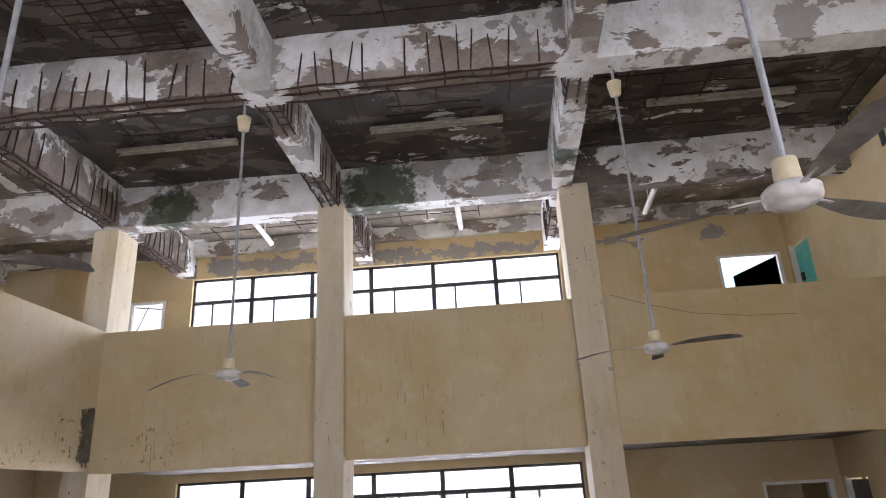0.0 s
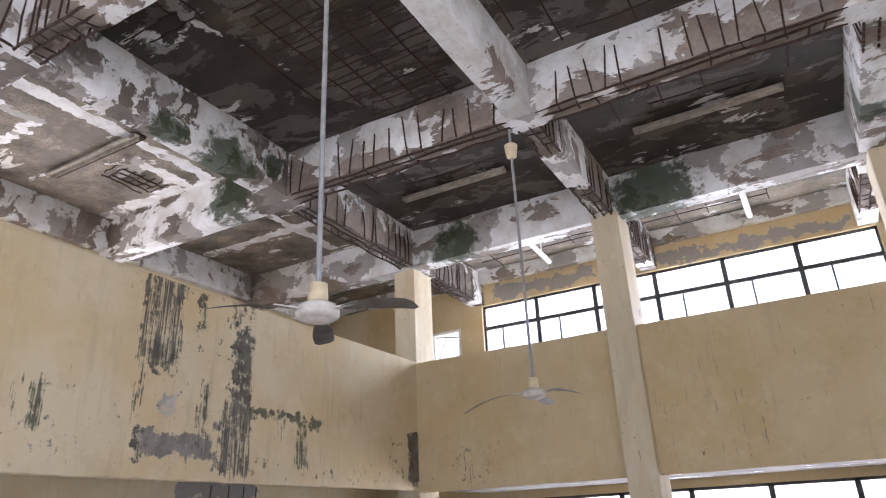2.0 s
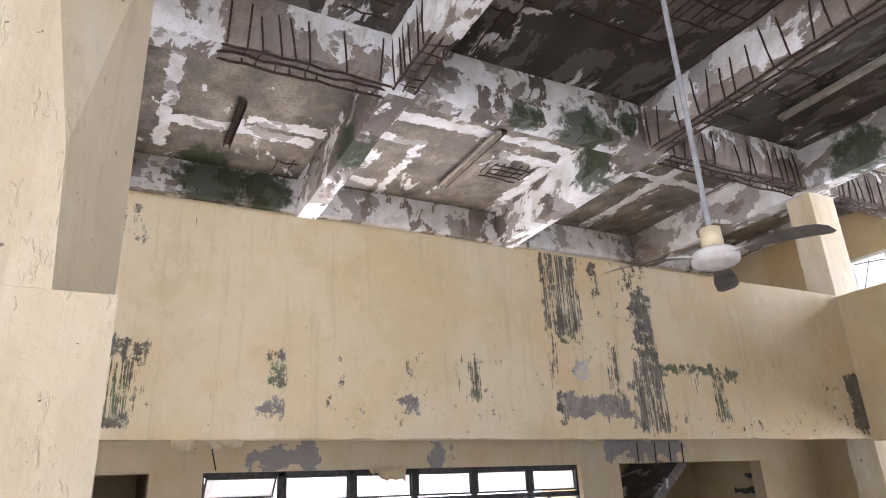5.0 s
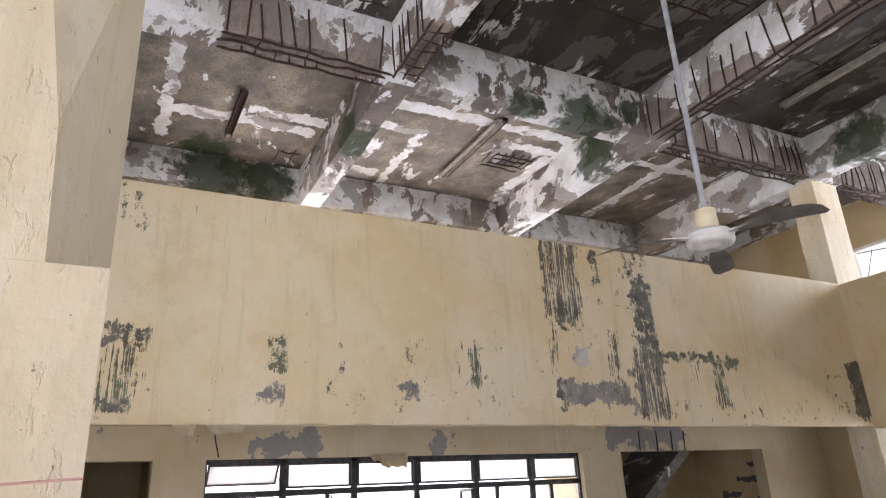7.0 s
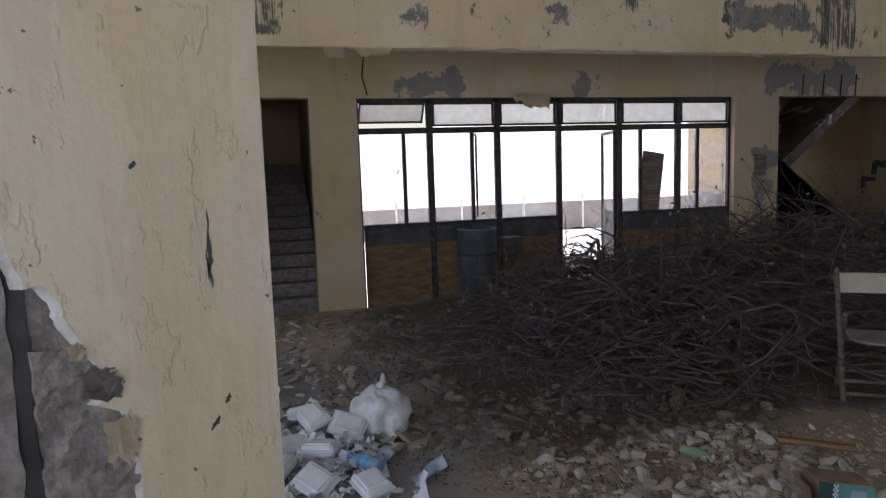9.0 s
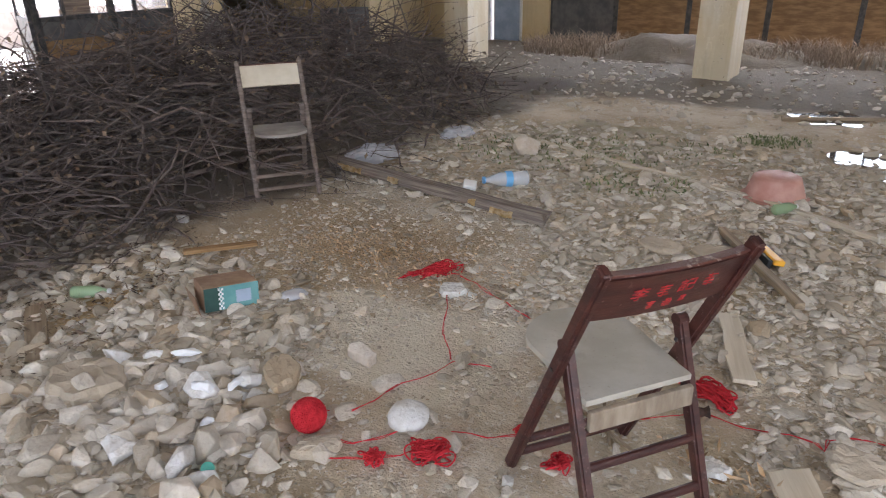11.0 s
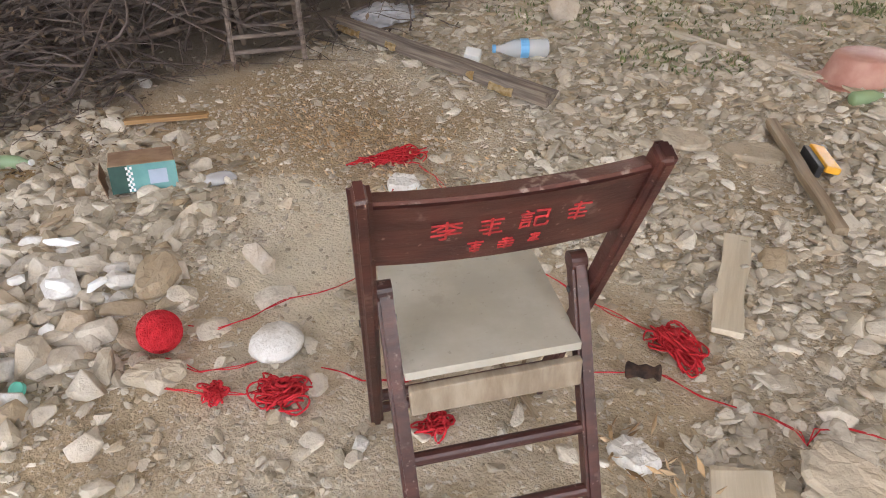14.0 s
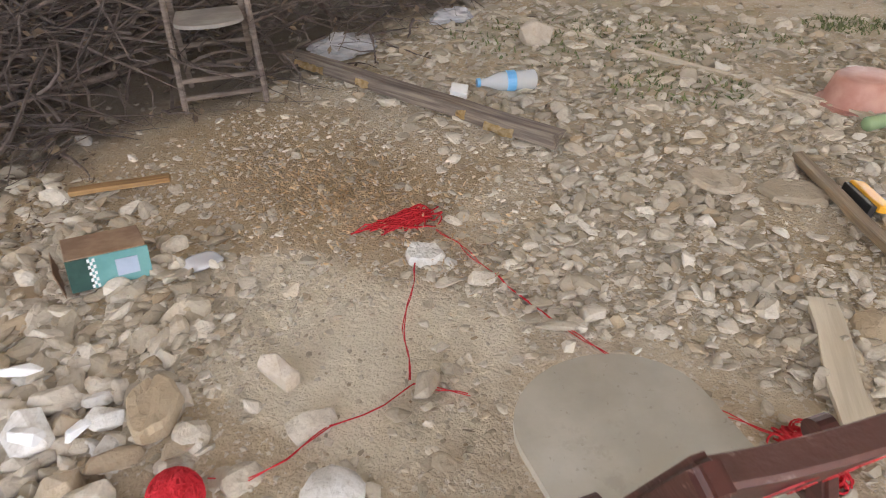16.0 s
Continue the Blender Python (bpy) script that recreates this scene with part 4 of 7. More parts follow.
# ---- the column beside the walker ----
def near_column():
    root = thing("column_near", "cream painted concrete column with burst plaster and a crack", "column", kind="structure")
    part("core", boxed((-2.55, -2.128, -0.60, 0.08, -0.3, 2.80)), MAT["core"], root, "bare grey cement core")
    # plaster skin on the face, with the burst corner left open
    hole = [(-0.270, -0.2), (-0.275, 0.6), (-0.28, 0.95), (-0.29, 1.047), (-0.30, 1.10), (-0.368, 1.125), (-0.33, 1.165), (-0.325, 1.21), (-0.38, 1.258), (-0.408, 1.33), (-0.430, 1.40), (-0.465, 1.45), (-0.505, 1.44), (-0.535, 1.53), (-0.565, 1.64), (-0.605, 1.77)]
    fine = []
    for (y0, z0), (y1, z1) in zip(hole, hole[1:]):
        for k in range(6):
            f = k / 6
            y, z = y0 + (y1 - y0) * f, z0 + (z1 - z0) * f
            fine.append((y + 0.012 * noise.noise((y * 20, z * 22, 1)) + 0.006 * noise.noise((y * 60, z * 70, 4)), z))
    bm = bmesh.new()
    outline = fine + [(-0.605, 1.77), (-0.605, 2.80)] + [(0.088, 2.80), (0.088, -0.2)]
    face = bm.faces.new([bm.verts.new((-2.1, y, z)) for y, z in outline])
    up = bmesh.ops.extrude_face_region(bm, geom=[face])
    for v in up["geom"]:
        if isinstance(v, bmesh.types.BMVert):
            v.co.x -= 0.03
    bmesh.ops.triangulate(bm, faces=[f for f in bm.faces if len(f.verts) > 4])
    bmesh.ops.recalc_face_normals(bm, faces=bm.faces[:])
    part("plaster_skin", bm, MAT["column"], root, "cream paint with brush marks and blisters")
    bm = bmesh.new()
    rim = [[bm.verts.new((-2.1 - dx, y - dy * (1 + 0.6 * noise.noise((z * 14, 3, dy))), z)) for dx, dy in ((0.001, 0.0), (0.006, 0.016), (0.02, 0.036))] for y, z in fine]
    for a, c in zip(rim, rim[1:]):
        for k in range(2):
            bm.faces.new((a[k], a[k + 1], c[k + 1], c[k]))
    part("broken_rim", bm, MAT["white_stone"], root, "pale broken plaster rim")
    # a second, thinner cement coat inside the burst, and the black crack behind it
    z, inner = -0.2, []
    while z < 1.62:
        y = -0.515 + 0.016 * noise.noise((z * 5, 2, 0)) + 0.01 * noise.noise((z * 21, 5, 0))
        inner.append((y - max(0, z - 1.42) * 0.25, z))
        z += 0.03
    bm = bmesh.new()
    grid = []
    for k in range(75):
        z = -0.2 + k * 0.02
        left = -0.515 + 0.03 * noise.noise((z * 6, 2, 0)) + 0.018 * noise.noise((z * 24, 5, 0))
        grid.append([])
        for i in range(14):
            y = left + (-0.262 - left) * i / 13 - max(0, z - 0.9) * 0.06
            lump = 0.012 * noise.noise((y * 30, z * 30, 4)) + 0.007 * noise.noise((y * 80, z * 80, 9))
            pit = 0.05 * max(0.0, noise.noise((y * 9 + 3, z * 6, 2)) - 0.22)
            grid[-1].append(bm.verts.new((-2.107 + lump - pit - (0.03 if i == 0 else 0), y, z)))
    for p, q in zip(grid, grid[1:]):
        for i in range(13):
            bm.faces.new((p[i], p[i + 1], q[i + 1], q[i]))
    part("cement_coat", bm, MAT["core"], root, "grey cement undercoat")
    bm = bmesh.new()
    rows = [[bm.verts.new((-2.119, y - w, z)) for w in (0.0, 0.05 + 0.016 * noise.noise((z * 9, 1, 1)))] for y, z in inner]
    for a, c in zip(rows, rows[1:]):
        bm.faces.new((a[0], a[1], c[1], c[0]))
    part("crack", bm, MAT["black"], root, "deep dark crack")
    bm = bmesh.new()
    loose = [[bm.verts.new((-2.113 + 0.012 * noise.noise((z * 8, k, 2)), -0.556 - 0.020 * k + 0.012 * noise.noise((z * 13, k, 3)), z)) for k in range(4)] for z in np.linspace(-0.2, 1.66, 60)]
    for a, c in zip(loose, loose[1:]):
        for k in range(3):
            bm.faces.new((a[k], a[k + 1], c[k + 1], c[k]))
    part("loose_plaster", bm, MAT["core"], root, "rough brownish loose cement")
    for y, z, w, h, seed in ((-0.355, 1.18, 0.10, 0.08, 2), (-0.315, 1.03, 0.075, 0.12, 1), (-0.40, 1.27, 0.04, 0.05, 3)):
        bm = bmesh.new()
        rows = [[bm.verts.new((-2.095 + 0.02 * f * f + 0.008 * noise.noise((f * 3, g * 3, seed)), y + (g - 0.5) * w * (1 + 0.5 * noise.noise((f * 4, g, seed))), z + (f - 0.5) * h * (1 + 0.5 * noise.noise((g * 4, f, seed + 5))))) for g in np.linspace(0, 1, 7)] for f in np.linspace(0, 1, 7)]
        for p, q in zip(rows, rows[1:]):
            for i in range(6):
                bm.faces.new((p[i], p[i + 1], q[i + 1], q[i]))
        bmesh.ops.solidify(bm, geom=bm.faces[:], thickness=0.006)
        part("paint_chip", bm, MAT["core"] if seed == 2 else MAT["column"], root, "curling chip of plaster")
    # upper storey part, slimmer, with a splayed side
    bm = bmesh.new()
    rings = []
    for z, left, right in ((2.801, -0.385, -0.083), (3.25, -0.575, -0.108), (4.6, -0.60, -0.33), (6.9, -0.60, -0.33)):
        rings.append([bm.verts.new((x, y, z)) for x, y in ((-2.1, left), (-2.1, right), (-2.5, 0.085), (-2.55, 0.085), (-2.55, -0.605), (-2.5, -0.605))])
    for a, c in zip(rings, rings[1:]):
        for k in range(6):
            bm.faces.new((a[k], a[(k + 1) % 6], c[(k + 1) % 6], c[k]))
    bm.faces.new(rings[0][::-1]), bm.faces.new(rings[-1])
    bmesh.ops.recalc_face_normals(bm, faces=bm.faces[:])
    part("upper_shaft", bm, MAT["column"], root)
    # a nail hole and a scraped scar in the paint
    for y, z0, z1, w, seed in ((-0.065, 1.56, 1.62, 0.004, 1), (-0.066, 1.41, 1.57, 0.009, 2), (-0.072, 1.43, 1.52, 0.004, 3), (-0.242, 1.728, 1.75, 0.012, 4), (-0.09, 1.02, 1.06, 0.010, 5), (-0.055, 1.09, 1.12, 0.009, 6)):
        bm = bmesh.new()
        rows = []
        for k in range(12):
            z, f = z0 + (z1 - z0) * k / 11, math.sin(math.pi * (k + 0.5) / 12) * (0.7 + 0.6 * noise.noise((k * 0.9, seed, 0)))
            c = y + 0.006 * noise.noise((z * 25, seed, 1)) + (0.5 * (z - z0) if seed > 3 else 0)
            rows.append([bm.verts.new((-2.0985, c - w * f, z)), bm.verts.new((-2.0985, c + w * f, z))])
        for p, q in zip(rows, rows[1:]):
            bm.faces.new((p[0], p[1], q[1], q[0]))
        part("scar", bm, MAT["black"], root, "dark scrape in the paint")
    bm = bmesh.new()
    rod(bm, (-2.098, -0.60, 2.171), (-2.098, 0.089, 2.204), 0.0035, 6)
    part("line_mark", bm, MAT["terracotta"], root, "thin reddish level line")
    return root


near_column()


# ---- windows and doors ----
def pane_box(x0, x1, y0, y1, z0, z1):
    return boxed((x0, x1, y0, y1, z0, z1))


def glass(ob):
    ob.visible_shadow = False
    return ob


def window_west():
    root = thing("window_1", "long steel-framed window wall with dusty panes and an open doorway", "window", kind="structure")
    x = -9.33
    posts = {0: 0.035, 1: 0.045, 2: 0.045, 3: 0.042, 4: 0.042, 5: 0.045, 6: 0.035}
    for i, w in posts.items():
        part("mullion", boxed((x - 0.03, x + 0.03, WIN_Y[i] - w, WIN_Y[i] + w, -0.2, 2.68), bevel=0.006), MAT["steel"], root)
    part("head_frame", boxed((x - 0.03, x + 0.03, WIN_Y[0], WIN_Y[-1], 2.62, 2.68)), MAT["steel"], root)
    part("transom", boxed((x - 0.032, x + 0.036, WIN_Y[0], WIN_Y[-1], 2.205, 2.285), bevel=0.006), MAT["steel"], root)
    subs = {0: 2.06, 1: 3.04, 4: 5.72, 5: 6.72}
    for i in range(6):
        y0, y1 = WIN_Y[i] + 0.05, WIN_Y[i + 1] - 0.05
        tilt = pose(0, 0, 0)
        if i == 0:
            tilt = Matrix.Translation((x, 0, 2.62)) @ pose(0, 0, 0, 0, 38, 0) @ Matrix.Translation((-x, 0, -2.62))
        sash = part("sash", boxed((x - 0.012, x + 0.012, y0, y1, 2.30, 2.325), (x - 0.012, x + 0.012, y0, y1, 2.595, 2.62), (x - 0.012, x + 0.012, y0, y0 + 0.025, 2.325, 2.595), (x - 0.012, x + 0.012, y1 - 0.025, y1, 2.325, 2.595), m=tilt), MAT["steel"], root)
        glass(part("pane", boxed((x - 0.003, x + 0.003, y0 + 0.025, y1 - 0.025, 2.325, 2.595), m=tilt), MAT["frosted"], sash, "frosted glass pane"))
        if i == 3:
            continue
        cuts = [y0, *([subs[i]] if i in subs else []), y1]
        if i in subs:
            part("mullion", boxed((x - 0.02, x + 0.02, subs[i] - 0.025, subs[i] + 0.025, 0.98, 2.205)), MAT["steel"], root)
        for a, c in zip(cuts, cuts[1:]):
            if i == 1 and c == y1 or i == 4 and c == y1:
                continue
            glass(part("pane", boxed((x - 0.003, x + 0.003, a + 0.02, c - 0.02, 0.99, 2.20)), MAT["clear"], root, "dusty glass pane"))
        part("sill", boxed((x - 0.04, x + 0.06, y0 - 0.02, y1 + 0.02, 0.93, 0.985), bevel=0.008), MAT["steel"], root)
        part("apron_panel", boxed((x - 0.02, x + 0.03, y0, y1, 0.70, 0.93)), MAT["panel_grey"], root, "dark grey metal panel")
        part("wood_panel", boxed((x - 0.02, x + 0.015, y0, y1, -0.2, 0.70)), MAT["panel_wood"], root, "scuffed ochre wooden panel")
    # casement ajar in the second light
    leaf = Matrix.Translation((x, 3.04, 0)) @ pose(0, 0, 0, 0, 0, 62)
    part("casement", boxed((0, 0.025, 0, 0.04, 1.0, 2.2), (0, 0.025, 0.26, 0.3, 1.0, 2.2), (0, 0.025, 0.04, 0.26, 1.0, 1.03), (0, 0.025, 0.04, 0.26, 2.17, 2.2), m=leaf), MAT["steel"], root)
    for yy in (1.98, 6.80):
        bm = bmesh.new()
        rod(bm, (x + 0.03, yy, 1.72), (x + 0.09, yy - 0.05, 1.66), 0.008, 6)
        part("stay", bm, MAT["black"], root)
    return root


window_west()


def door_west():
    """The door leaf that stands open outwards in the window wall."""
    root = thing("door_1", "narrow steel door leaf standing open to the yard", "door", kind="structure")
    m = Matrix.Translation((-9.36, 5.30, 0)) @ pose(0, 0, 0, 0, 0, 163)
    part("stile", boxed((-0.02, 0.02, -0.02, 0.02, -0.05, 2.2), m=m), MAT["steel"], root)
    part("stile", boxed((0.84, 0.88, -0.02, 0.02, -0.05, 2.2), m=m), MAT["steel"], root)
    for z in (-0.05, 0.93, 2.16):
        part("rail", boxed((0.02, 0.84, -0.018, 0.018, z, z + 0.045), m=m), MAT["steel"], root)
    part("lower_panel", boxed((0.02, 0.84, -0.008, 0.008, 0.0, 0.93), m=m), MAT["panel_grey"], root)
    glass(part("pane", boxed((0.02, 0.84, -0.003, 0.003, 0.98, 2.15), m=m), MAT["clear"], root))


door_west()
board = tagged(part("board", boxed((-0.012, 0.012, -0.19, 0.19, 0, 1.95), bevel=0.004, m=Matrix.Translation((-9.66, 5.95, -0.05)) @ pose(0, 0, 0, -9, -4, 0)), MAT["plank_dark"]), "weathered grey board leaning outside the window wall", "board")


def window_north(name, head, transom, sill, low):
    root = thing(name, "long steel-framed window with bright dusty panes" if not low else "long steel-framed window over brown boarded panels", "window", kind="structure")
    y = NZ + 0.1
    for i, x in enumerate(WIN_X):
        part("mullion", boxed((x - 0.045, x + 0.045, y - 0.03, y + 0.03, -0.2 if low else sill, head), bevel=0.006), MAT["steel"], root)
    part("head_frame", boxed((WIN_X[0], WIN_X[-1], y - 0.03, y + 0.03, head - 0.05, head)), MAT["steel"], root)
    part("transom", boxed((WIN_X[0], WIN_X[-1], y - 0.032, y + 0.032, transom - 0.04, transom + 0.04), bevel=0.006), MAT["steel"], root)
    part("sill", boxed((WIN_X[0], WIN_X[-1], y - 0.06, y + 0.06, sill - 0.05, sill + 0.01)), MAT["steel"], root)
    for i, (a, c) in enumerate(zip(WIN_X, WIN_X[1:])):
        a, c = a + 0.045, c - 0.045
        glass(part("pane", boxed((a, c, y - 0.003, y + 0.003, transom + 0.04, head - 0.05)), MAT["frosted"], root, "frosted glass pane"))
        mid = a + (c - a) * (0.33 if i % 2 == 0 else 0.36)
        part("mullion", boxed((mid - 0.018, mid + 0.018, y - 0.02, y + 0.02, sill, transom - 0.04)), MAT["yellow"] if low and i == 1 else MAT["steel"], root)
        for p, q in ((a, mid - 0.018), (mid + 0.018, c)):
            glass(part("pane", boxed((p, q, y - 0.003, y + 0.003, sill, transom - 0.04)), MAT["clear"], root, "dusty glass pane"))
        if low:
            part("board_panel", boxed((a, c, y - 0.02, y + 0.02, -0.2, sill - 0.05)), MAT["panel_grey"] if i == 0 else MAT["panel_wood"], root)
    return root


window_north("window_2", 6.82, 6.30, 4.6, False)
window_north("window_3", 2.66, 2.24, 1.0, True)

# doorways of the end walls
def door_frame(name, x0, x1, z0, z1, label, leaf=None):
    root = thing(name, label, "door", kind="structure")
    w = 0.055
    for r in ((x0, x0 + w, z0, z1), (x1 - w, x1, z0, z1), (x0 + w, x1 - w, z1 - w, z1)):
        part("frame", boxed((r[0], r[1], NZ - 0.015, NZ + 0.12, r[2], r[3])), MAT["white_paint"], root)
    return root


d = door_frame("door_2", 4.72, 5.95, 3.15, 6.45, "open doorway in a white frame with a green board across")
bm = bmesh.new()
f = bm.faces.new([bm.verts.new((*p,)) for p in ((4.98, NZ + 0.04, 4.6), (5.88, NZ + 0.04, 4.6), (5.88, NZ + 0.04, 6.38), (4.98, NZ + 0.04, 6.02))])
bmesh.ops.solidify(bm, geom=[f], thickness=0.03)
part("board", bm, MAT["green"], d, "dark green board")
d = door_frame("door_3", 4.72, 5.95, -0.2, 2.13, "dark doorway in a white frame")
part("mullion", boxed((5.86, 5.9, NZ - 0.01, NZ + 0.1, -0.2, 2.08)), MAT["white_paint"], d)
d = door_frame("door_4", -7.6, -6.82, -0.2, 2.15, "narrow doorway with a pale blue door ajar")
part("leaf", boxed((-7.5, -6.88, NZ + 0.06, NZ + 0.1, -0.2, 2.09)), MAT["pale_blue"], d, "pale blue door leaf")
d = door_frame("door_5", -7.6, -6.82, 3.15, 6.4, "narrow upper doorway with a bright pane")
glass(part("pane", boxed((-7.54, -6.88, NZ + 0.05, NZ + 0.056, 3.2, 6.34)), MAT["frosted"], d))
bm = bmesh.new()
rod(bm, (-7.5, NZ + 0.02, 6.3), (-6.9, NZ + 0.02, 6.22), 0.012, 6)
rod(bm, (-7.45, NZ + 0.02, 5.7), (-7.2, NZ + 0.02, 6.3), 0.01, 6)
part("bar", bm, MAT["steel"], d)
d = thing("door_6", "teal painted door leaf with a black latch in the end wall", "door", kind="structure")
leaf = part("leaf", boxed((6.16, 6.2, 12.47, 13.18, 3.2, 6.43), bevel=0.006), MAT["teal"], d)
part("latch", boxed((6.12, 6.16, 13.0, 13.1, 5.72, 5.88), bevel=0.006), MAT["black"], leaf)
part("frame", boxed((6.085, 6.2, 13.18, 13.26, 3.15, 6.5)), MAT["white_paint"], d)
d = thing("door_7", "grey door leaf in the end wall", "door", kind="structure")
part("leaf", boxed((6.16, 6.2, 12.47, 13.18, -0.2, 2.1), bevel=0.006), MAT["panel_grey"], d)
part("frame", boxed((6.085, 6.2, 13.18, 13.26, -0.2, 2.16)), MAT["white_paint"], d)

# closed rooms behind the dark openings
def room(name, x0, x1, y0, y1, z0, z1, skip, label):
    t = 0.12
    rows = {"w": (x0 - t, x0, y0 - t, y1 + t, z0, z1), "e": (x1, x1 + t, y0 - t, y1 + t, z0, z1), "s": (x0, x1, y0 - t, y0, z0, z1), "n": (x0, x1, y1, y1 + t, z0, z1)}
    bm = boxed(*[r for k, r in rows.items() if k not in skip], (x0 - t, x1 + (0 if "e" in skip else t), y0 - t, y1 + t, z1, z1 + t))
    return setting(name, bm, MAT["wall"], label, "wall")


room("wall_stair_left", -13.4, -9.46, -0.8, 0.95, -0.4, 4.6, "e", "yellow painted stairwell wall in shadow")
setting("wall_stair_jamb", boxed((-9.62, -9.47, 7.95, 8.14, -0.4, 3.4)), MAT["wall"], "yellow painted jamb wall of the stairwell", "wall")
room("wall_stair_right", -11.2, -9.46, 8.1, 11.9, -0.4, 4.6, "e", "stained yellow stairwell wall in shadow")
room("wall_back_room", 4.5, 6.6, NZ + 0.27, 16.5, -0.4, 2.9, "s", "plain wall of a dark back room")


def stairs(name, x, y0, y1, count, label):
    root = thing(name, label, "stairs", kind="structure")
    for i in range(count):
        part("step", boxed((x - 0.28 * (i + 1), x - 0.28 * i, y0, y1, -0.2, 0.02 + 0.17 * i), bevel=0.008), MAT["core"], root)
    return root


stairs("stairs_left", -9.46, -0.75, 0.9, 12, "worn grey concrete steps rising in a dark stairwell")
d = thing("stairs_right", "concrete stair flight behind a sloping yellow side wall", "stairs", kind="structure")
bm = bmesh.new()
f = bm.faces.new([bm.verts.new((-9.62, y, z)) for y, z in ((8.1, -0.2), (10.4, -0.2), (10.4, 0.35), (8.1, 2.02))])
bmesh.ops.solidify(bm, geom=[f], thickness=0.12)
part("side_wall", bm, MAT["wall"], d)
for i in range(5):
    part("step", boxed((-10.9, -9.76, 10.3 - 0.28 * (i + 1), 10.3 - 0.28 * i, -0.2, 0.02 + 0.17 * i)), MAT["core"], d)


part("upper_flight", boxed((-11.1, -9.7, -2.2, 2.2, -0.09, 0.09), m=Matrix.Translation((0, 9.55, 2.25)) @ pose(0, 0, 0, 38, 0, 0)), MAT["gallery"], d, "dark soffit of the upper stair flight")
for x, z, w in ((-11.1, 1.25, 0.30), (-10.85, 1.55, 0.34), (-10.55, 1.88, 0.42), (-10.15, 2.16, 0.50), (-9.85, 2.44, 0.36), (-9.75, 1.80, 0.14), (-9.7, 0.75, 0.16)):
    bm = boxed((x, x + w, 11.86, 11.9, z - 0.05, z + 0.035))
    if x < -10.5:
        box(bm, x, x + 0.08, 11.865, 11.9, z - 0.2, z - 0.05)
    bmesh.ops.subdivide_edges(bm, edges=[e for e in bm.edges if e.calc_length() > 0.07], cuts=6)
    for v in bm.verts:
        v.co += Vector((0.05 * noise.noise((v.co.x * 9, v.co.z * 9, 2)), 0, 0.07 * noise.noise((v.co.x * 11, v.co.z * 7, 5))))
    part("step_scar", bm, MAT["panel_grey"], d, "dark stepped scar of broken stairs on the wall")
bars = thing("bare_bars", "bare vertical bars in broken plaster over the stair opening", "reinforcement")
for y in (8.55, 8.95, 9.3, 9.6):
    bm = bmesh.new()
    rod(bm, (-9.19, y, 2.68), (-9.19, y + 0.02, 3.02), 0.009, 6)
    part("bar", bm, MAT["rust"], bars)
root = thing("notice_board", "small brown board on the wall beside the window", "board", Matrix.Translation((-9.2, 7.78, 1.62)))
part("panel", boxed((0.001, 0.014, -0.11, 0.11, -0.17, 0.17), bevel=0.004), MAT["plank_dark"], root)


# ---- ceiling fans ----
def blade_mesh(length, droop):
    bm = bmesh.new()
    n = 14
    rows = []
    for i in range(n + 1):
        f = i / n
        w = 0.045 + 0.085 * math.sin(min(1, f * 1.5) * math.pi / 2) * (1 if f < 0.86 else math.sqrt(max(0.0, 1 - ((f - 0.86) / 0.145) ** 2)))
        x = 0.17 + (length - 0.17) * f
        z = -droop * f ** 2
        rows.append([bm.verts.new((x, w * k, z - 0.10 * w * k * 2)) for k in (-0.5, 0.0, 0.5)])
    for a, c in zip(rows, rows[1:]):
        for k in range(2):
            bm.faces.new((a[k], c[k], c[k + 1], a[k + 1]))
    bmesh.ops.solidify(bm, geom=bm.faces[:], thickness=0.006)
    return bm


def ceiling_fan(x, y, hub, angles, droops, length):
    root = thing("ceiling_fan", "dusty white three-blade ceiling fan on a long rod", "fan", Matrix.Translation((x, y, hub)), "ceiling fans")
    bm = bmesh.new()
    rod(bm, (0, 0, 0.1), (0, 0, SOF - hub + 0.01), 0.017, 10)
    part("down_rod", bm, MAT["grey_pipe"], root, "grey painted rod", smooth=False)
    part("canopy", lathe([(0.03, SOF - hub - 0.42), (0.062, SOF - hub - 0.40), (0.085, SOF - hub - 0.24), (0.075, SOF - hub - 0.235), (0.02, SOF - hub - 0.25)]), MAT["cream"], root, "cream cup on the rod", smooth=True)
    bm = bmesh.new()
    rod(bm, (-0.03, 0, SOF - hub), (0.03, 0, SOF - hub - 0.08), 0.008, 6)
    part("hook", bm, MAT["rust"], root)
    part("collar", lathe([(0.035, 0.06), (0.06, 0.065), (0.055, 0.17), (0.03, 0.175)]), MAT["cream"], root, "cream plastic collar", smooth=True)
    part("motor", lathe([(0.02, -0.062), (0.06, -0.058), (0.062, -0.048), (0.10, -0.046), (0.122, -0.03), (0.127, -0.012), (0.121, -0.006), (0.127, 0.0), (0.127, 0.02), (0.105, 0.04), (0.05, 0.06)], 32), MAT["fan_white"], root, smooth=True)
    for a, droop in zip(angles, droops):
        ob = part("blade", blade_mesh(length, droop), MAT["blade"], root, smooth=False)
        ob.matrix_local = pose(0, 0, 0, 0, 0, a)
        arm = part("blade_arm", boxed((0.11, 0.27, -0.018, 0.018, 0.0, 0.01), bevel=0.003), MAT["fan_white"], ob)
    return root


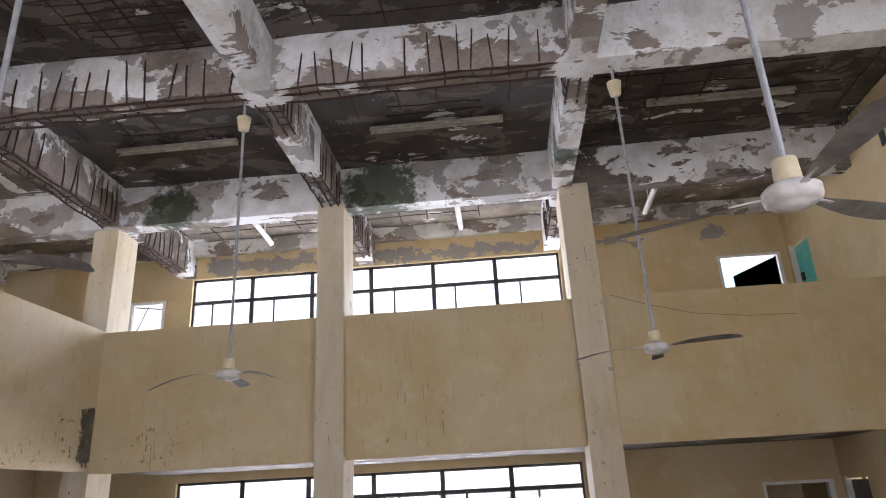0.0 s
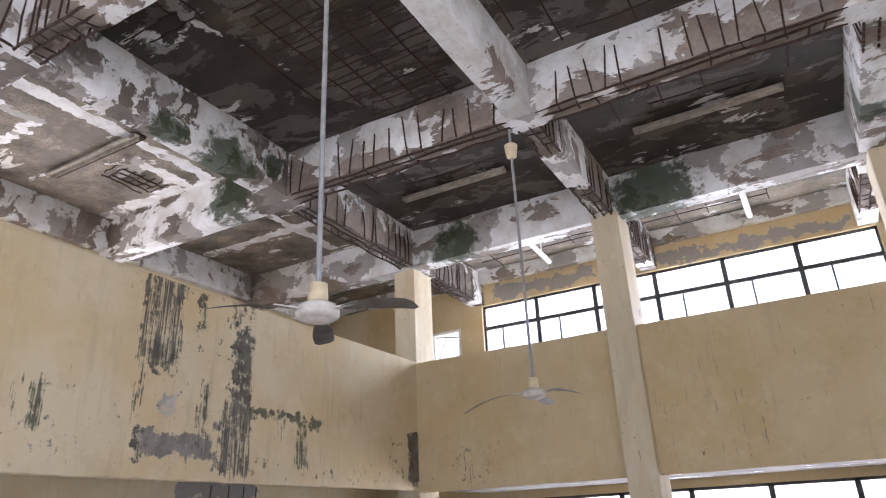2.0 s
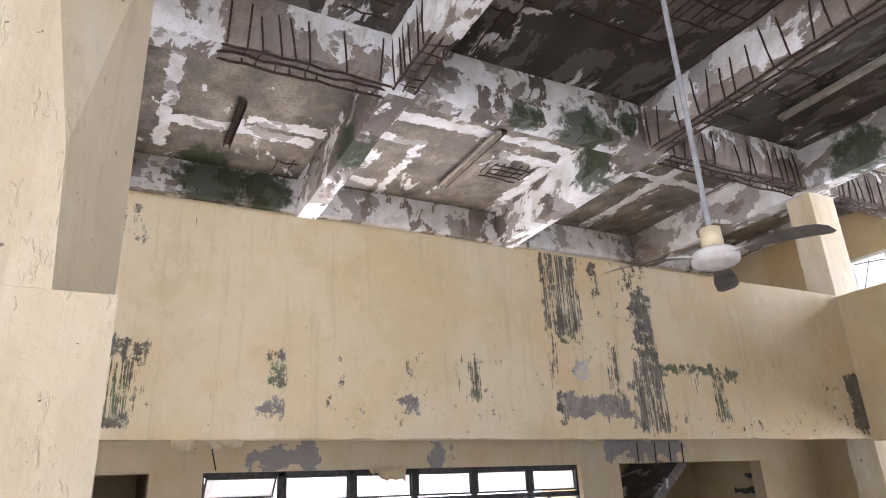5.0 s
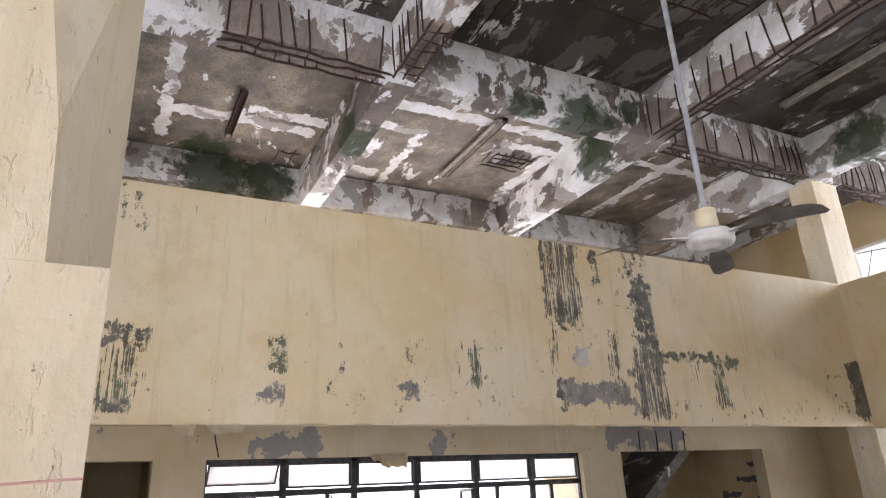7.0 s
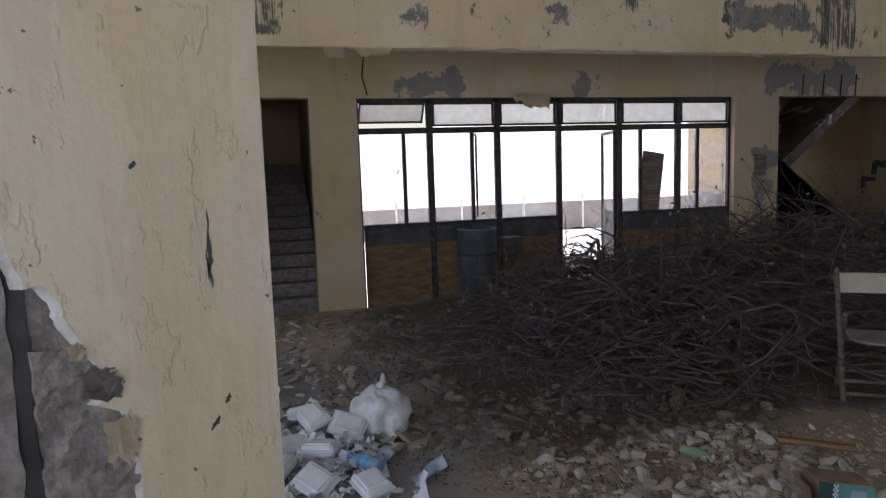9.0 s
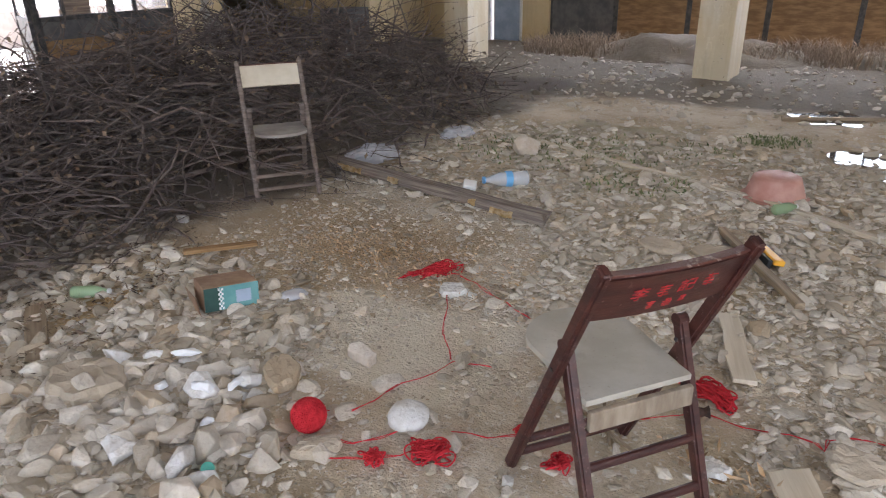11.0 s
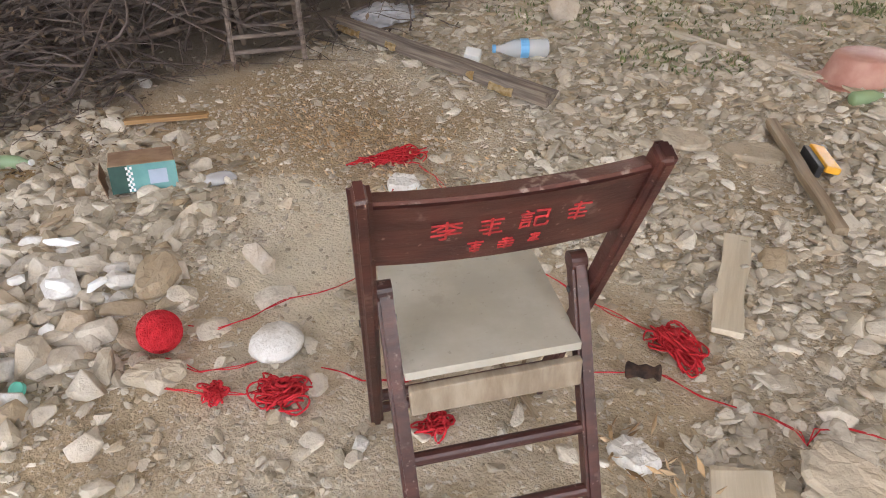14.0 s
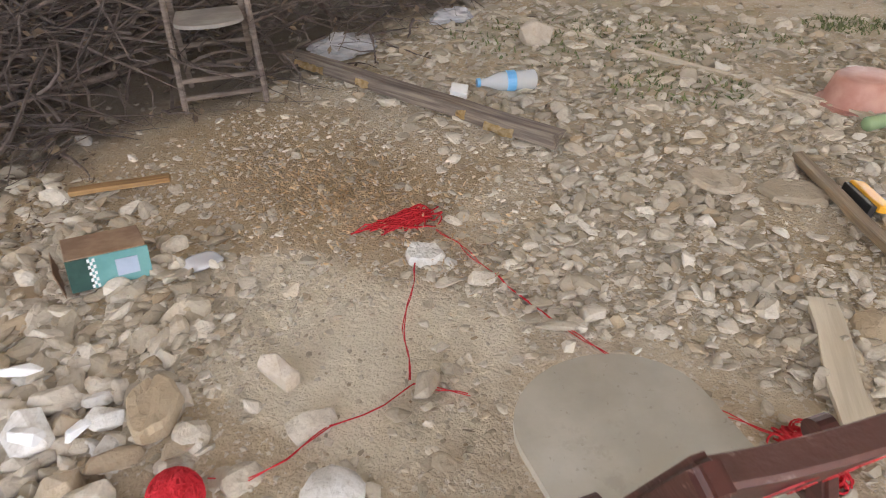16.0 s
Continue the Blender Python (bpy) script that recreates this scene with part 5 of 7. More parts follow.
ceiling_fan(-2.65, 7.0, 3.49, (98, 218, 338), (0.0, 0.20, 0.18), 0.78)
ceiling_fan(1.80, 7.0, 3.47, (-43, 77, 197), (0.05, -0.04, 0.12), 0.88)
ceiling_fan(-2.33, 2.97, 3.355, (245, 5, 125), (0.07, 0.06, 0.02), 0.63)
ceiling_fan(1.58, 2.97, 3.35, (152, 272, 32), (0.0, 0.02, -0.03), 0.82)


root = thing("wall_fan", "dark wall fan on a bracket high on the end wall", "fan", Matrix.Translation((6.1, 9.45, 7.05)))
part("bracket", boxed((-0.02, -0.002, -0.06, 0.06, -0.35, 0.25), (-0.24, -0.02, -0.025, 0.025, 0.0, 0.05), bevel=0.004), MAT["black"], root)
bm = lathe([(0.03, -0.1), (0.085, -0.09), (0.10, 0.0), (0.09, 0.10), (0.04, 0.13)], 20)
bmesh.ops.transform(bm, matrix=pose(-0.3, 0, 0, 0, -80, 0), verts=bm.verts[:])
part("motor", bm, MAT["steel"], root, smooth=True)
for k in range(3):
    a = 2 * math.pi * k / 3
    bm = boxed((-0.45, -0.44, -0.05, 0.05, 0.06, 0.24), bevel=0.003)
    bmesh.ops.rotate(bm, matrix=Matrix.Rotation(a, 3, "X"), verts=bm.verts[:])
    part("blade", bm, MAT["steel"], root)
v, f = [], []
for x, rr in ((-0.38, 0.24), (-0.5, 0.24), (-0.52, 0.12)):
    tube(v, f, [Vector((x, rr * math.cos(a), rr * math.sin(a))) for a in np.linspace(0, 6.283, 25)], 0.005, 0.005, 4)
for a in np.linspace(0, 6.283, 17)[:-1]:
    tube(v, f, [Vector((-0.38, 0.24 * math.cos(a), 0.24 * math.sin(a))), Vector((-0.5, 0.24 * math.cos(a), 0.24 * math.sin(a))), Vector((-0.53, 0.03 * math.cos(a), 0.03 * math.sin(a)))], 0.003, 0.003, 4)
from_mesh("cage", lists_mesh("cage", v, f), MAT["black"], root)


# ---- strip lights ----
def strip_light(x0, x1, y, worn):
    root = thing("strip_light", "old strip light tray hanging loose from the slab" if not worn else "short rusty strip light bracket", "strip light", group="strip lights")
    root.location = ((x0 + x1) / 2, y, CEIL)
    h = (x1 - x0) / 2
    bm = boxed((-h, h, -0.05, -0.042, -0.11, -0.03), (-h, h, 0.042, 0.05, -0.11, -0.03), (-h, h, -0.042, 0.042, -0.038, -0.03))
    part("tray", bm, MAT["rust"] if worn else MAT["tube_white"], root)
    if not worn:
        bm = bmesh.new()
        rod(bm, (-h + 0.05, -0.07, -0.1), (h - 0.05, -0.07, -0.1), 0.016, 8)
        part("tube", bm, MAT["tube_white"], root)
        # dark strip added for the shade of the recessed slot beside the tray
        part("backing", boxed((-h - 0.02, h + 0.02, 0.055, 0.14, -0.05, 0.0)), MAT["rust"], root, "dark rusted backing strip")
    for sx in (-0.7, 0.7):
        bm = bmesh.new()
        rod(bm, (h * sx, 0, -0.03), (h * sx, 0, 0.02), 0.01, 6)
        part("hanger", bm, MAT["rust"], root)
    return root


strip_light(-1.5, 0.55, 9.1, False)
strip_light(-5.55, -3.6, 9.05, False)
strip_light(2.7, 4.85, 9.05, False)
strip_light(-9.65, -7.6, 5.2, False)
strip_light(-9.6, -8.3, 1.45, True)
for x in (-4.0, -0.33, 3.1):
    bm = bmesh.new()
    rod(bm, (x, 10.9, 6.98), (x, 11.9, 6.92), 0.05, 12)
    rod(bm, (x, 11.5, 6.9), (x, 11.5, CEIL), 0.012, 6)
    tagged(part("drain_pipe", bm, MAT["white_paint"]), "short white plastic drain pipe under the gallery roof", "pipe", "drain pipes")


# ---- folding chairs ----
def folding_chair(m, label, frame_mat, seat_mat, back_mat, letters):
    """Long legs run from the front feet up to the backrest; the short legs stand behind."""
    root = thing("folding_chair", label, "chair", m)
    hw = 0.212

    def line(z):
        return 0.26 - 0.5 * z

    for sx in (-1, 1):
        bm = bmesh.new()
        beam_between(bm, (sx * hw, 0.26, 0.0), (sx * hw, line(0.88), 0.88), 0.031, 0.044, (0, 1, 0))
        bmesh.ops.bevel(bm, geom=bm.edges[:], offset=0.009, segments=3, affect="EDGES")
        part("long_leg", bm, frame_mat, root)
        bm = bmesh.new()
        beam_between(bm, (sx * (hw - 0.032), -0.20, 0.0), (sx * (hw - 0.032), 0.012, 0.575), 0.030, 0.040, (0, 1, 0))
        bmesh.ops.bevel(bm, geom=bm.edges[:], offset=0.006, segments=2, affect="EDGES")
        rod(bm, (sx * (hw - 0.047), 0.012, 0.575), (sx * (hw - 0.017), 0.012, 0.575), 0.020, 16)
        part("back_leg", bm, frame_mat, root)
    bm = bmesh.new()
    n, rows = 16, []
    for i in range(n + 1):
        f = i / n * 2 - 1
        bow = -0.02 * (1 - f * f)
        rows.append([bm.verts.new((f * (hw - 0.011), line(z) + bow + 0.009, z)) for z in (0.715, 0.72, 0.76, 0.80, 0.843, 0.85)])
    for a, c in zip(rows, rows[1:]):
        for k in range(5):
            bm.faces.new((a[k], c[k], c[k + 1], a[k + 1]))
    bmesh.ops.recalc_face_normals(bm, faces=bm.faces[:])
    bmesh.ops.solidify(bm, geom=bm.faces[:], thickness=0.015)
    backrest = part("backrest", bm, back_mat, root)
    bm = bmesh.new()
    rows = []
    for i in range(n + 1):
        f = i / n * 2 - 1
        y = line(0.85) - 0.02 * (1 - f * f) + 0.009
        rows.append([bm.verts.new((f * (hw - 0.012), y + dy, 0.8515 + dz)) for dy, dz in ((-0.019, 0.0), (-0.015, 0.004), (0.013, 0.004), (0.017, 0.0))])
    for a, c in zip(rows, rows[1:]):
        for k in range(4):
            bm.faces.new((a[k], c[k], c[(k + 1) % 4], a[(k + 1) % 4]))
    bmesh.ops.recalc_face_normals(bm, faces=bm.faces[:])
    part("worn_edge", bm, MAT["wood_worn"], backrest, "paint worn off the upper edge")
    bm = bmesh.new()
    pts = [(-0.165, -0.075), (0.165, -0.075), (0.172, 0.22)] + [(0.172 * math.cos(a), 0.22 + 0.15 * math.sin(a)) for a in np.linspace(0.2, math.pi - 0.2, 16)] + [(-0.172, 0.22)]
    f = bm.faces.new([bm.verts.new((x, y, 0.435 + 0.03 * (y + 0.075))) for x, y in pts])
    bmesh.ops.recalc_face_normals(bm, faces=bm.faces[:])
    bmesh.ops.solidify(bm, geom=[f], thickness=0.018)
    bmesh.ops.recalc_face_normals(bm, faces=bm.faces[:])
    part("seat", bm, seat_mat, root)
    part("seat_slat", boxed((-0.162, 0.162, -0.096, -0.078, 0.365, 0.427), bevel=0.004), MAT["seat_edge"], root, "bare grey-brown slat behind the seat")
    for y, z, w in ((-0.105, 0.26, hw - 0.03), (-0.153, 0.13, hw - 0.03), (0.185, 0.15, hw), (0.225, 0.07, hw)):
        bm = bmesh.new()
        rod(bm, (-w, y, z), (w, y, z), 0.0135, 12)
        part("rung", bm, frame_mat, root)
    for sx in (-1, 1):
        bm = bmesh.new()
        rod(bm, (sx * (hw - 0.05), 0.0, 0.52), (sx * (hw + 0.018), 0.0, 0.52), 0.007, 8)
        part("pivot", bm, MAT["steel"], root)
    if letters:
        for k, (text, x, z, size) in enumerate((("李", -0.096, 0.790, 0.050), ("", -0.032, 0.792, 0.044), ("記", 0.032, 0.794, 0.050), ("", 0.098, 0.797, 0.044), ("", -0.05, 0.747, 0.030), ("", -0.004, 0.747, 0.030), ("", 0.04, 0.75, 0.022))):
            y = line(z) - 0.02 * (1 - (x / 0.2) ** 2) + 0.009
            n_back = Vector((0, -0.894, -0.447))
            place = Matrix.Translation(Vector((x, y, z)) + n_back * 0.0165) @ pose(0, 0, 0, 116.6, 0, 0)
            if text:
                cu = bpy.data.curves.new("letter", "FONT")
                cu.body, cu.size, cu.align_x, cu.align_y = text, size, "CENTER", "CENTER"
                cu.extrude = 0.0008
                tmp = bpy.data.objects.new("letter", cu)
                scene.collection.objects.link(tmp)
                me = bpy.data.meshes.new_from_object(tmp.evaluated_get(bpy.context.evaluated_depsgraph_get()))
                bpy.data.objects.remove(tmp)
                me.materials.clear()
                ob = from_mesh("lettering", me, MAT["red_paint"], backrest, "faded red painted character")
            else:
                s = size * 0.5
                rng = random.Random(k)
                bm = bmesh.new()
                for j in range(4):
                    zz = -s + 2 * s * (j + 0.5) / 4
                    box(bm, -s * rng.uniform(0.4, 0.9), s * rng.uniform(0.4, 0.9), zz - 0.0015, zz + 0.0015, -0.0008, 0.0008)
                box(bm, -0.0018, 0.0018, -s, s, -0.0008, 0.001)
                ob = part("lettering", bm, MAT["red_paint"], backrest, "faded red brush strokes")
            ob.matrix_local = place
    return root


folding_chair(Matrix.Translation((-0.745, 2.512, 0.0)) @ pose(0, 0, 0, 0, 0, 54.6), "red-brown wooden folding chair with red lettering and dusty seat", MAT["wood_dark"], MAT["seat"], MAT["wood_dark"], True)
folding_chair(Matrix.Translation((-3.86, 4.16, 0.02)) @ pose(0, 0, 0, 0, 0, -126.9), "dusty grey wooden folding chair with a cream backrest", MAT["wood_old"], MAT["far_seat"], MAT["pale_back"], False)

# ---- the heap of dead branches ----
def mound(x, y):
    """Height of the heap."""
    u, v = (x + 6.1) / 2.5, (y - 5.4) / 3.3
    r = u * u + v * v
    w = ((x + 6.0) / 2.2) ** 2 + ((y - 2.9) / 1.1) ** 2
    h = max(1.15 * max(0.0, 1 - r) ** 0.6, 0.45 * max(0.0, 1 - w) ** 0.6)
    return h * (1 - 0.72 * math.exp(-((y - 4.5) / 0.85) ** 2 - ((x + 7.6) / 2.2) ** 2))


def wander(rng, p, d, length, steps, bend, sag=0.0):
    pts = [p.copy()]
    for _ in range(steps):
        d = (d + Vector((rng.gauss(0, bend), rng.gauss(0, bend), rng.gauss(0, bend * 0.6) - sag))).normalized()
        p = p + d * (length / steps)
        p.z = max(p.z, 0.02)
        pts.append(p.copy())
    return pts


def branch_heap():
    rng = random.Random(11)
    root = thing("branch_heap", "tangled heap of dead grey-brown branches on the floor", "branches")
    big = [((-5.2, 2.7, 0.15), (-0.55, 0.8, 0.25), 3.6, 0.045), ((-8.3, 3.6, 0.3), (0.9, 0.45, 0.2), 3.2, 0.04), ((-4.6, 3.9, 0.1), (-0.8, 0.5, 0.28), 2.8, 0.035),
           ((-7.6, 2.3, 0.1), (0.8, 0.5, 0.05), 3.0, 0.03), ((-5.0, 5.6, 0.3), (-0.7, -0.4, 0.3), 2.6, 0.035), ((-7.9, 5.4, 0.9), (0.85, 0.3, -0.15), 2.6, 0.04),
           ((-4.4, 4.9, 0.1), (-0.3, 0.9, 0.1), 2.6, 0.03), ((-6.6, 7.6, 0.3), (0.8, -0.5, 0.2), 2.4, 0.03), ((-5.6, 3.0, 0.3), (0.7, 0.3, -0.02), 1.9, 0.02), ((-5.6, 2.5, 0.1), (-0.6, 0.75, 0.2), 2.6, 0.028), ((-4.7, 3.4, 0.05), (-0.9, 0.3, 0.22), 2.4, 0.024), ((-4.5, 4.3, 0.05), (-0.6, 0.8, 0.3), 2.2, 0.026), ((-6.4, 2.4, 0.1), (0.75, 0.6, 0.1), 2.0, 0.02), ((-4.3, 5.6, 0.05), (-0.7, 0.3, 0.35), 2.2, 0.024), ((-5.3, 6.9, 0.2), (-0.5, -0.7, 0.35), 2.4, 0.03), ((-4.9, 3.1, 0.2), (-0.75, 0.55, 0.22), 3.2, 0.05), ((-4.9, 3.5, 0.08), (0.55, 0.7, 0.25), 1.3, 0.018), ((-6.0, 4.2, 0.6), (-0.55, 0.6, 0.12), 1.5, 0.03), ((-3.9, 6.9, 0.1), (-0.6, -0.3, 0.35), 1.6, 0.02), ((-4.5, 3.5, 0.12), (0.5, 0.85, 0.10), 1.5, 0.022), ((-5.6, 2.3, 0.2), (-0.35, 0.9, 0.28), 3.4, 0.032), ((-5.1, 2.6, 0.12), (-0.75, 0.6, 0.16), 3.4, 0.036), ((-4.7, 3.0, 0.1), (-0.5, 0.8, 0.05), 2.4, 0.02)]
    sv, sf = [], []
    for p, d, length, r in big:
        v, f = [], []
        pts = wander(rng, Vector(p), Vector(d).normalized(), length, 12, 0.12)
        for k in pts:
            k.z = min(k.z, mound(k.x, k.y) + 0.22)
        tube(v, f, pts, r, r * 0.35, 8)
        for k in range(3, 12):
            if rng.random() < 0.75:
                q = wander(rng, pts[k], Vector((rng.uniform(-1, 1), rng.uniform(-1, 1), rng.uniform(-0.1, 0.3))).normalized(), rng.uniform(0.4, 1.1), 6, 0.2)
                for e in q:
                    e.z = min(e.z, mound(e.x, e.y) + 0.32)
                tube(sv, sf, q, r * 0.4, 0.004, 5)
        from_mesh("branch", lists_mesh("branch", v, f), MAT["bark"], root)
    leaves_v, leaves_f = [], []
    for k in range(5000):
        a, r = rng.uniform(0, 2 * math.pi), math.sqrt(rng.random())
        x, y = (-6.1 + 2.55 * r * math.cos(a), 5.4 + 3.35 * r * math.sin(a)) if k % 4 else (-6.0 + 2.3 * r * math.cos(a), 2.9 + 1.15 * r * math.sin(a))
        if x < -8.95:
            continue
        h = mound(x, y)
        z = 0.04 + h * math.sqrt(rng.random())
        d = Vector((rng.gauss(0, 1), rng.gauss(0, 1), rng.gauss(0.1, 0.35))).normalized()
        L = rng.uniform(0.25, 1.1) * (0.6 + 0.5 * min(1, h))
        pts = wander(rng, Vector((x, y, z)), d, L, 5, 0.2, 0.03)
        if any(p.x < -9.0 for p in pts):
            continue
        w = rng.choice((0.003, 0.004, 0.005, 0.008, 0.012))
        tube(sv, sf, pts, w, 0.0018, 4 if w > 0.006 else 3)
        for p in pts[2:]:
            if rng.random() < 0.16:
                s = rng.uniform(0.015, 0.035)
                n1 = Vector((rng.gauss(0, 1), rng.gauss(0, 1), rng.gauss(0, 1))).normalized()
                n2 = n1.orthogonal().normalized()
                o = len(leaves_v)
                leaves_v += [tuple(p), tuple(p + n1 * s + n2 * s * 0.5), tuple(p + n1 * 2 * s), tuple(p + n1 * s - n2 * s * 0.5 + Vector((0, 0, 0.006)))]
                leaves_f.append((o, o + 1, o + 2, o + 3))
    tagged(from_mesh("brushwood", lists_mesh("brushwood", sv, sf), MAT["twig"], root), "mass of thin dry twigs", kind="stuff")
    tagged(from_mesh("dead_foliage", lists_mesh("dead_foliage", leaves_v, leaves_f), MAT["leaf"], root), "withered brown leaves", kind="stuff")
    return root


branch_heap()


# ---- fallen leaves round the heap ----
def leaf_litter(name, count, place, size, mat, seed, label):
    rng = random.Random(seed)
    v, f = [], []
    for _ in range(count):
        x, y = place(rng)
        p = Vector((x, y, ground_z(x, y) + rng.uniform(0.004, 0.03)))
        s = size * rng.uniform(0.5, 1.4)
        d = Vector((rng.gauss(0, 1), rng.gauss(0, 1), rng.gauss(0, 0.35))).normalized()
        e = d.orthogonal().normalized() * rng.uniform(0.12, 0.38)
        o = len(v)
        v += [tuple(p), tuple(p + (d + e) * s), tuple(p + d * 2 * s + Vector((0, 0, s * 0.6))), tuple(p + (d - e) * s + Vector((0, 0, s * 0.3)))]
        f += [(o, o + 1, o + 2), (o, o + 2, o + 3)]
    return tagged(from_mesh(name, lists_mesh(name, v, f), mat), label, "leaves", kind="stuff")


def under_heap(rng):
    a, r = rng.uniform(0, 6.283), math.sqrt(rng.random())
    return -5.4 + 2.5 * r * math.cos(a), 2.1 + 1.6 * r * math.sin(a)


leaf_litter("leaf_litter", 9000, under_heap, 0.017, MAT["leaf"], 21, "dark withered leaves round the branch heap")
leaf_litter("leaf_litter", 2600, lambda rng: (rng.gauss(-2.45, 0.36), rng.gauss(3.58, 0.17)), 0.011, MAT["litter"], 22, "light brown dead leaves scattered on the dirt")
leaf_litter("leaf_litter", 70, lambda rng: (rng.gauss(-0.45, 0.10), rng.gauss(2.78, 0.05)), 0.019, MAT["litter"], 23, "curled dry leaves beside a flat stone")

# ---- dry weeds beneath the far windows, thin grass in the rubble ----
def tufts(name, places, count, high, mat, label, kind_word):
    rng = random.Random(len(name) + count)
    v, f = [], []
    for cx, cy, rx, ry in places:
        for _ in range(count):
            a, r = rng.uniform(0, 6.283), math.sqrt(rng.random())
            x, y = cx + rx * r * math.cos(a), cy + ry * r * math.sin(a)
            z = ground_z(x, y)
            h = high * rng.uniform(0.4, 1.0)
            d = Vector((rng.gauss(0, 0.35), rng.gauss(0, 0.35), 1)).normalized()
            s = d.orthogonal().normalized() * (0.004 + 0.004 * rng.random())
            p = Vector((x, y, z - 0.01))
            q, e = p + d * h * 0.6, p + d * h + Vector((rng.gauss(0, 0.25), rng.gauss(0, 0.25), -0.1)) * h
            o = len(v)
            v += [tuple(p - s), tuple(p + s), tuple(q + s * 0.7), tuple(q - s * 0.7), tuple(e)]
            f += [(o, o + 1, o + 2, o + 3), (o + 3, o + 2, o + 4)]
    return tagged(from_mesh(name, lists_mesh(name, v, f), mat), label, kind_word, kind="stuff")


tufts("dry_weeds", [(-4.9, 12.4, 1.3, 0.8), (-3.0, 12.5, 1.2, 0.8), (-1.0, 12.6, 1.2, 0.7)], 1500, 0.42, MAT["weed"], "brown dry weeds along the far window wall", "weeds")
tufts("grass", [(-2.71, 5.97, 0.8, 0.5), (-2.00, 6.43, 0.8, 0.5), (-1.72, 5.49, 0.4, 0.3), (-1.11, 7.25, 0.3, 0.2)], 260, 0.07, MAT["grass"], "thin green grass between the stones", "grass")


# ---- swept-up soil beneath the far windows ----
def soil_pile(x, y, rx, ry, h, seed, label):
    bm = bmesh.new()
    rows = []
    for j in range(26):
        rows.append([])
        for i in range(41):
            u, w = i / 20 - 1, j / 12.5 - 1
            k = max(0.0, 1 - u * u - w * w)
            px, py = x + u * rx, y + w * ry
            z = h * k ** 0.8 * (0.8 + 0.6 * noise.noise((px * 1.7, py * 1.7, seed))) + 0.05 * k ** 0.3 * noise.noise((px * 8, py * 8, seed)) + 0.025 * noise.noise((px * 21, py * 21, seed))
            rows[-1].append(bm.verts.new((px, py, ground_z(px, py) - 0.03 + max(0.0, z))))
    for a, c in zip(rows, rows[1:]):
        for i in range(40):
            bm.faces.new((a[i], a[i + 1], c[i + 1], c[i]))
    bmesh.ops.recalc_face_normals(bm, faces=bm.faces[:])
    return tagged(part("soil_pile", bm, MAT["dirt"], smooth=True), label, "soil", "soil piles")


soil_pile(-3.2, 12.3, 1.9, 0.95, 0.42, 2, "long brown pile of earth and dead weeds beneath the windows")
soil_pile(0.2, 12.5, 1.5, 0.8, 0.28, 6, "low brown pile of earth beneath the windows")


# ---- rubble ----
def stone_mesh(seed, flat, rough=False):
    """An angular broken piece: a hull round points in a flat box; the larger ones get chipped faces."""
    rng = random.Random(seed)
    bm = bmesh.new()
    for _ in range(17 if rough else 11):
        d = Vector((rng.gauss(0, 1), rng.gauss(0, 1), rng.gauss(0, 1))).normalized()
        d /= (abs(d.x) ** 3 + abs(d.y) ** 3 + abs(d.z) ** 3) ** (1 / 3)
        d *= rng.uniform(0.86, 1.0)
        bm.verts.new((d.x, d.y * 0.8, d.z * flat))
    hull = bmesh.ops.convex_hull(bm, input=bm.verts[:])
    bmesh.ops.delete(bm, geom=[g for g in hull["geom_interior"] if isinstance(g, bmesh.types.BMVert)], context="VERTS")
    if rough:
        bmesh.ops.dissolve_limit(bm, angle_limit=0.3, verts=bm.verts[:], edges=bm.edges[:])
        bmesh.ops.bevel(bm, geom=bm.edges[:], offset=0.035 * (0.5 + flat), segments=1, affect="EDGES")
        bmesh.ops.triangulate(bm, faces=bm.faces[:])
        for v in bm.verts:
            v.co *= 1 + 0.09 * noise.noise((v.co.x * 3 + seed, v.co.y * 3, v.co.z * 3))
    bmesh.ops.recalc_face_normals(bm, faces=bm.faces[:])
    me = bpy.data.meshes.new("stone")
    bm.to_mesh(me)
    bm.free()
    return me


def crumbly_mesh(seed, flat):
    """A worn broken stone: the angular hull, divided once, eased and roughened."""
    me = stone_mesh(seed, flat)
    bm = bmesh.new()
    bm.from_mesh(me)
    bmesh.ops.subdivide_edges(bm, edges=bm.edges[:], cuts=1, use_grid_fill=True)
    bmesh.ops.smooth_vert(bm, verts=bm.verts[:], factor=0.55, use_axis_x=True, use_axis_y=True, use_axis_z=True)
    for v in bm.verts:
        v.co *= 1.12 + 0.16 * noise.noise((v.co.x * 3.1 + seed, v.co.y * 3.1, v.co.z * 3.1))
    bmesh.ops.triangulate(bm, faces=bm.faces[:])
    bm.to_mesh(me)
    bm.free()
    return me


CRUMBLY = [crumbly_mesh(200 + k, (0.26, 0.42, 0.6)[k % 3]) for k in range(21)]
STONES = [stone_mesh(k, (0.22, 0.4, 0.58)[k % 3]) for k in range(24)]
BLOCKS = [stone_mesh(50 + k, (0.4, 0.55, 0.75)[k % 3], True) for k in range(16)]


def mesh_arrays(meshes):
    rows = []
    for me in meshes:
        co = np.empty(len(me.vertices) * 3)
        me.vertices.foreach_get("co", co)
        rows.append((co.reshape(-1, 3), [tuple(p.vertices) for p in me.polygons]))
    return rows


SHARP, WORN = mesh_arrays(STONES), mesh_arrays(CRUMBLY)
PATHS = [(-0.95, 2.66, 0.10), (-0.5, 2.6, 0.1)]


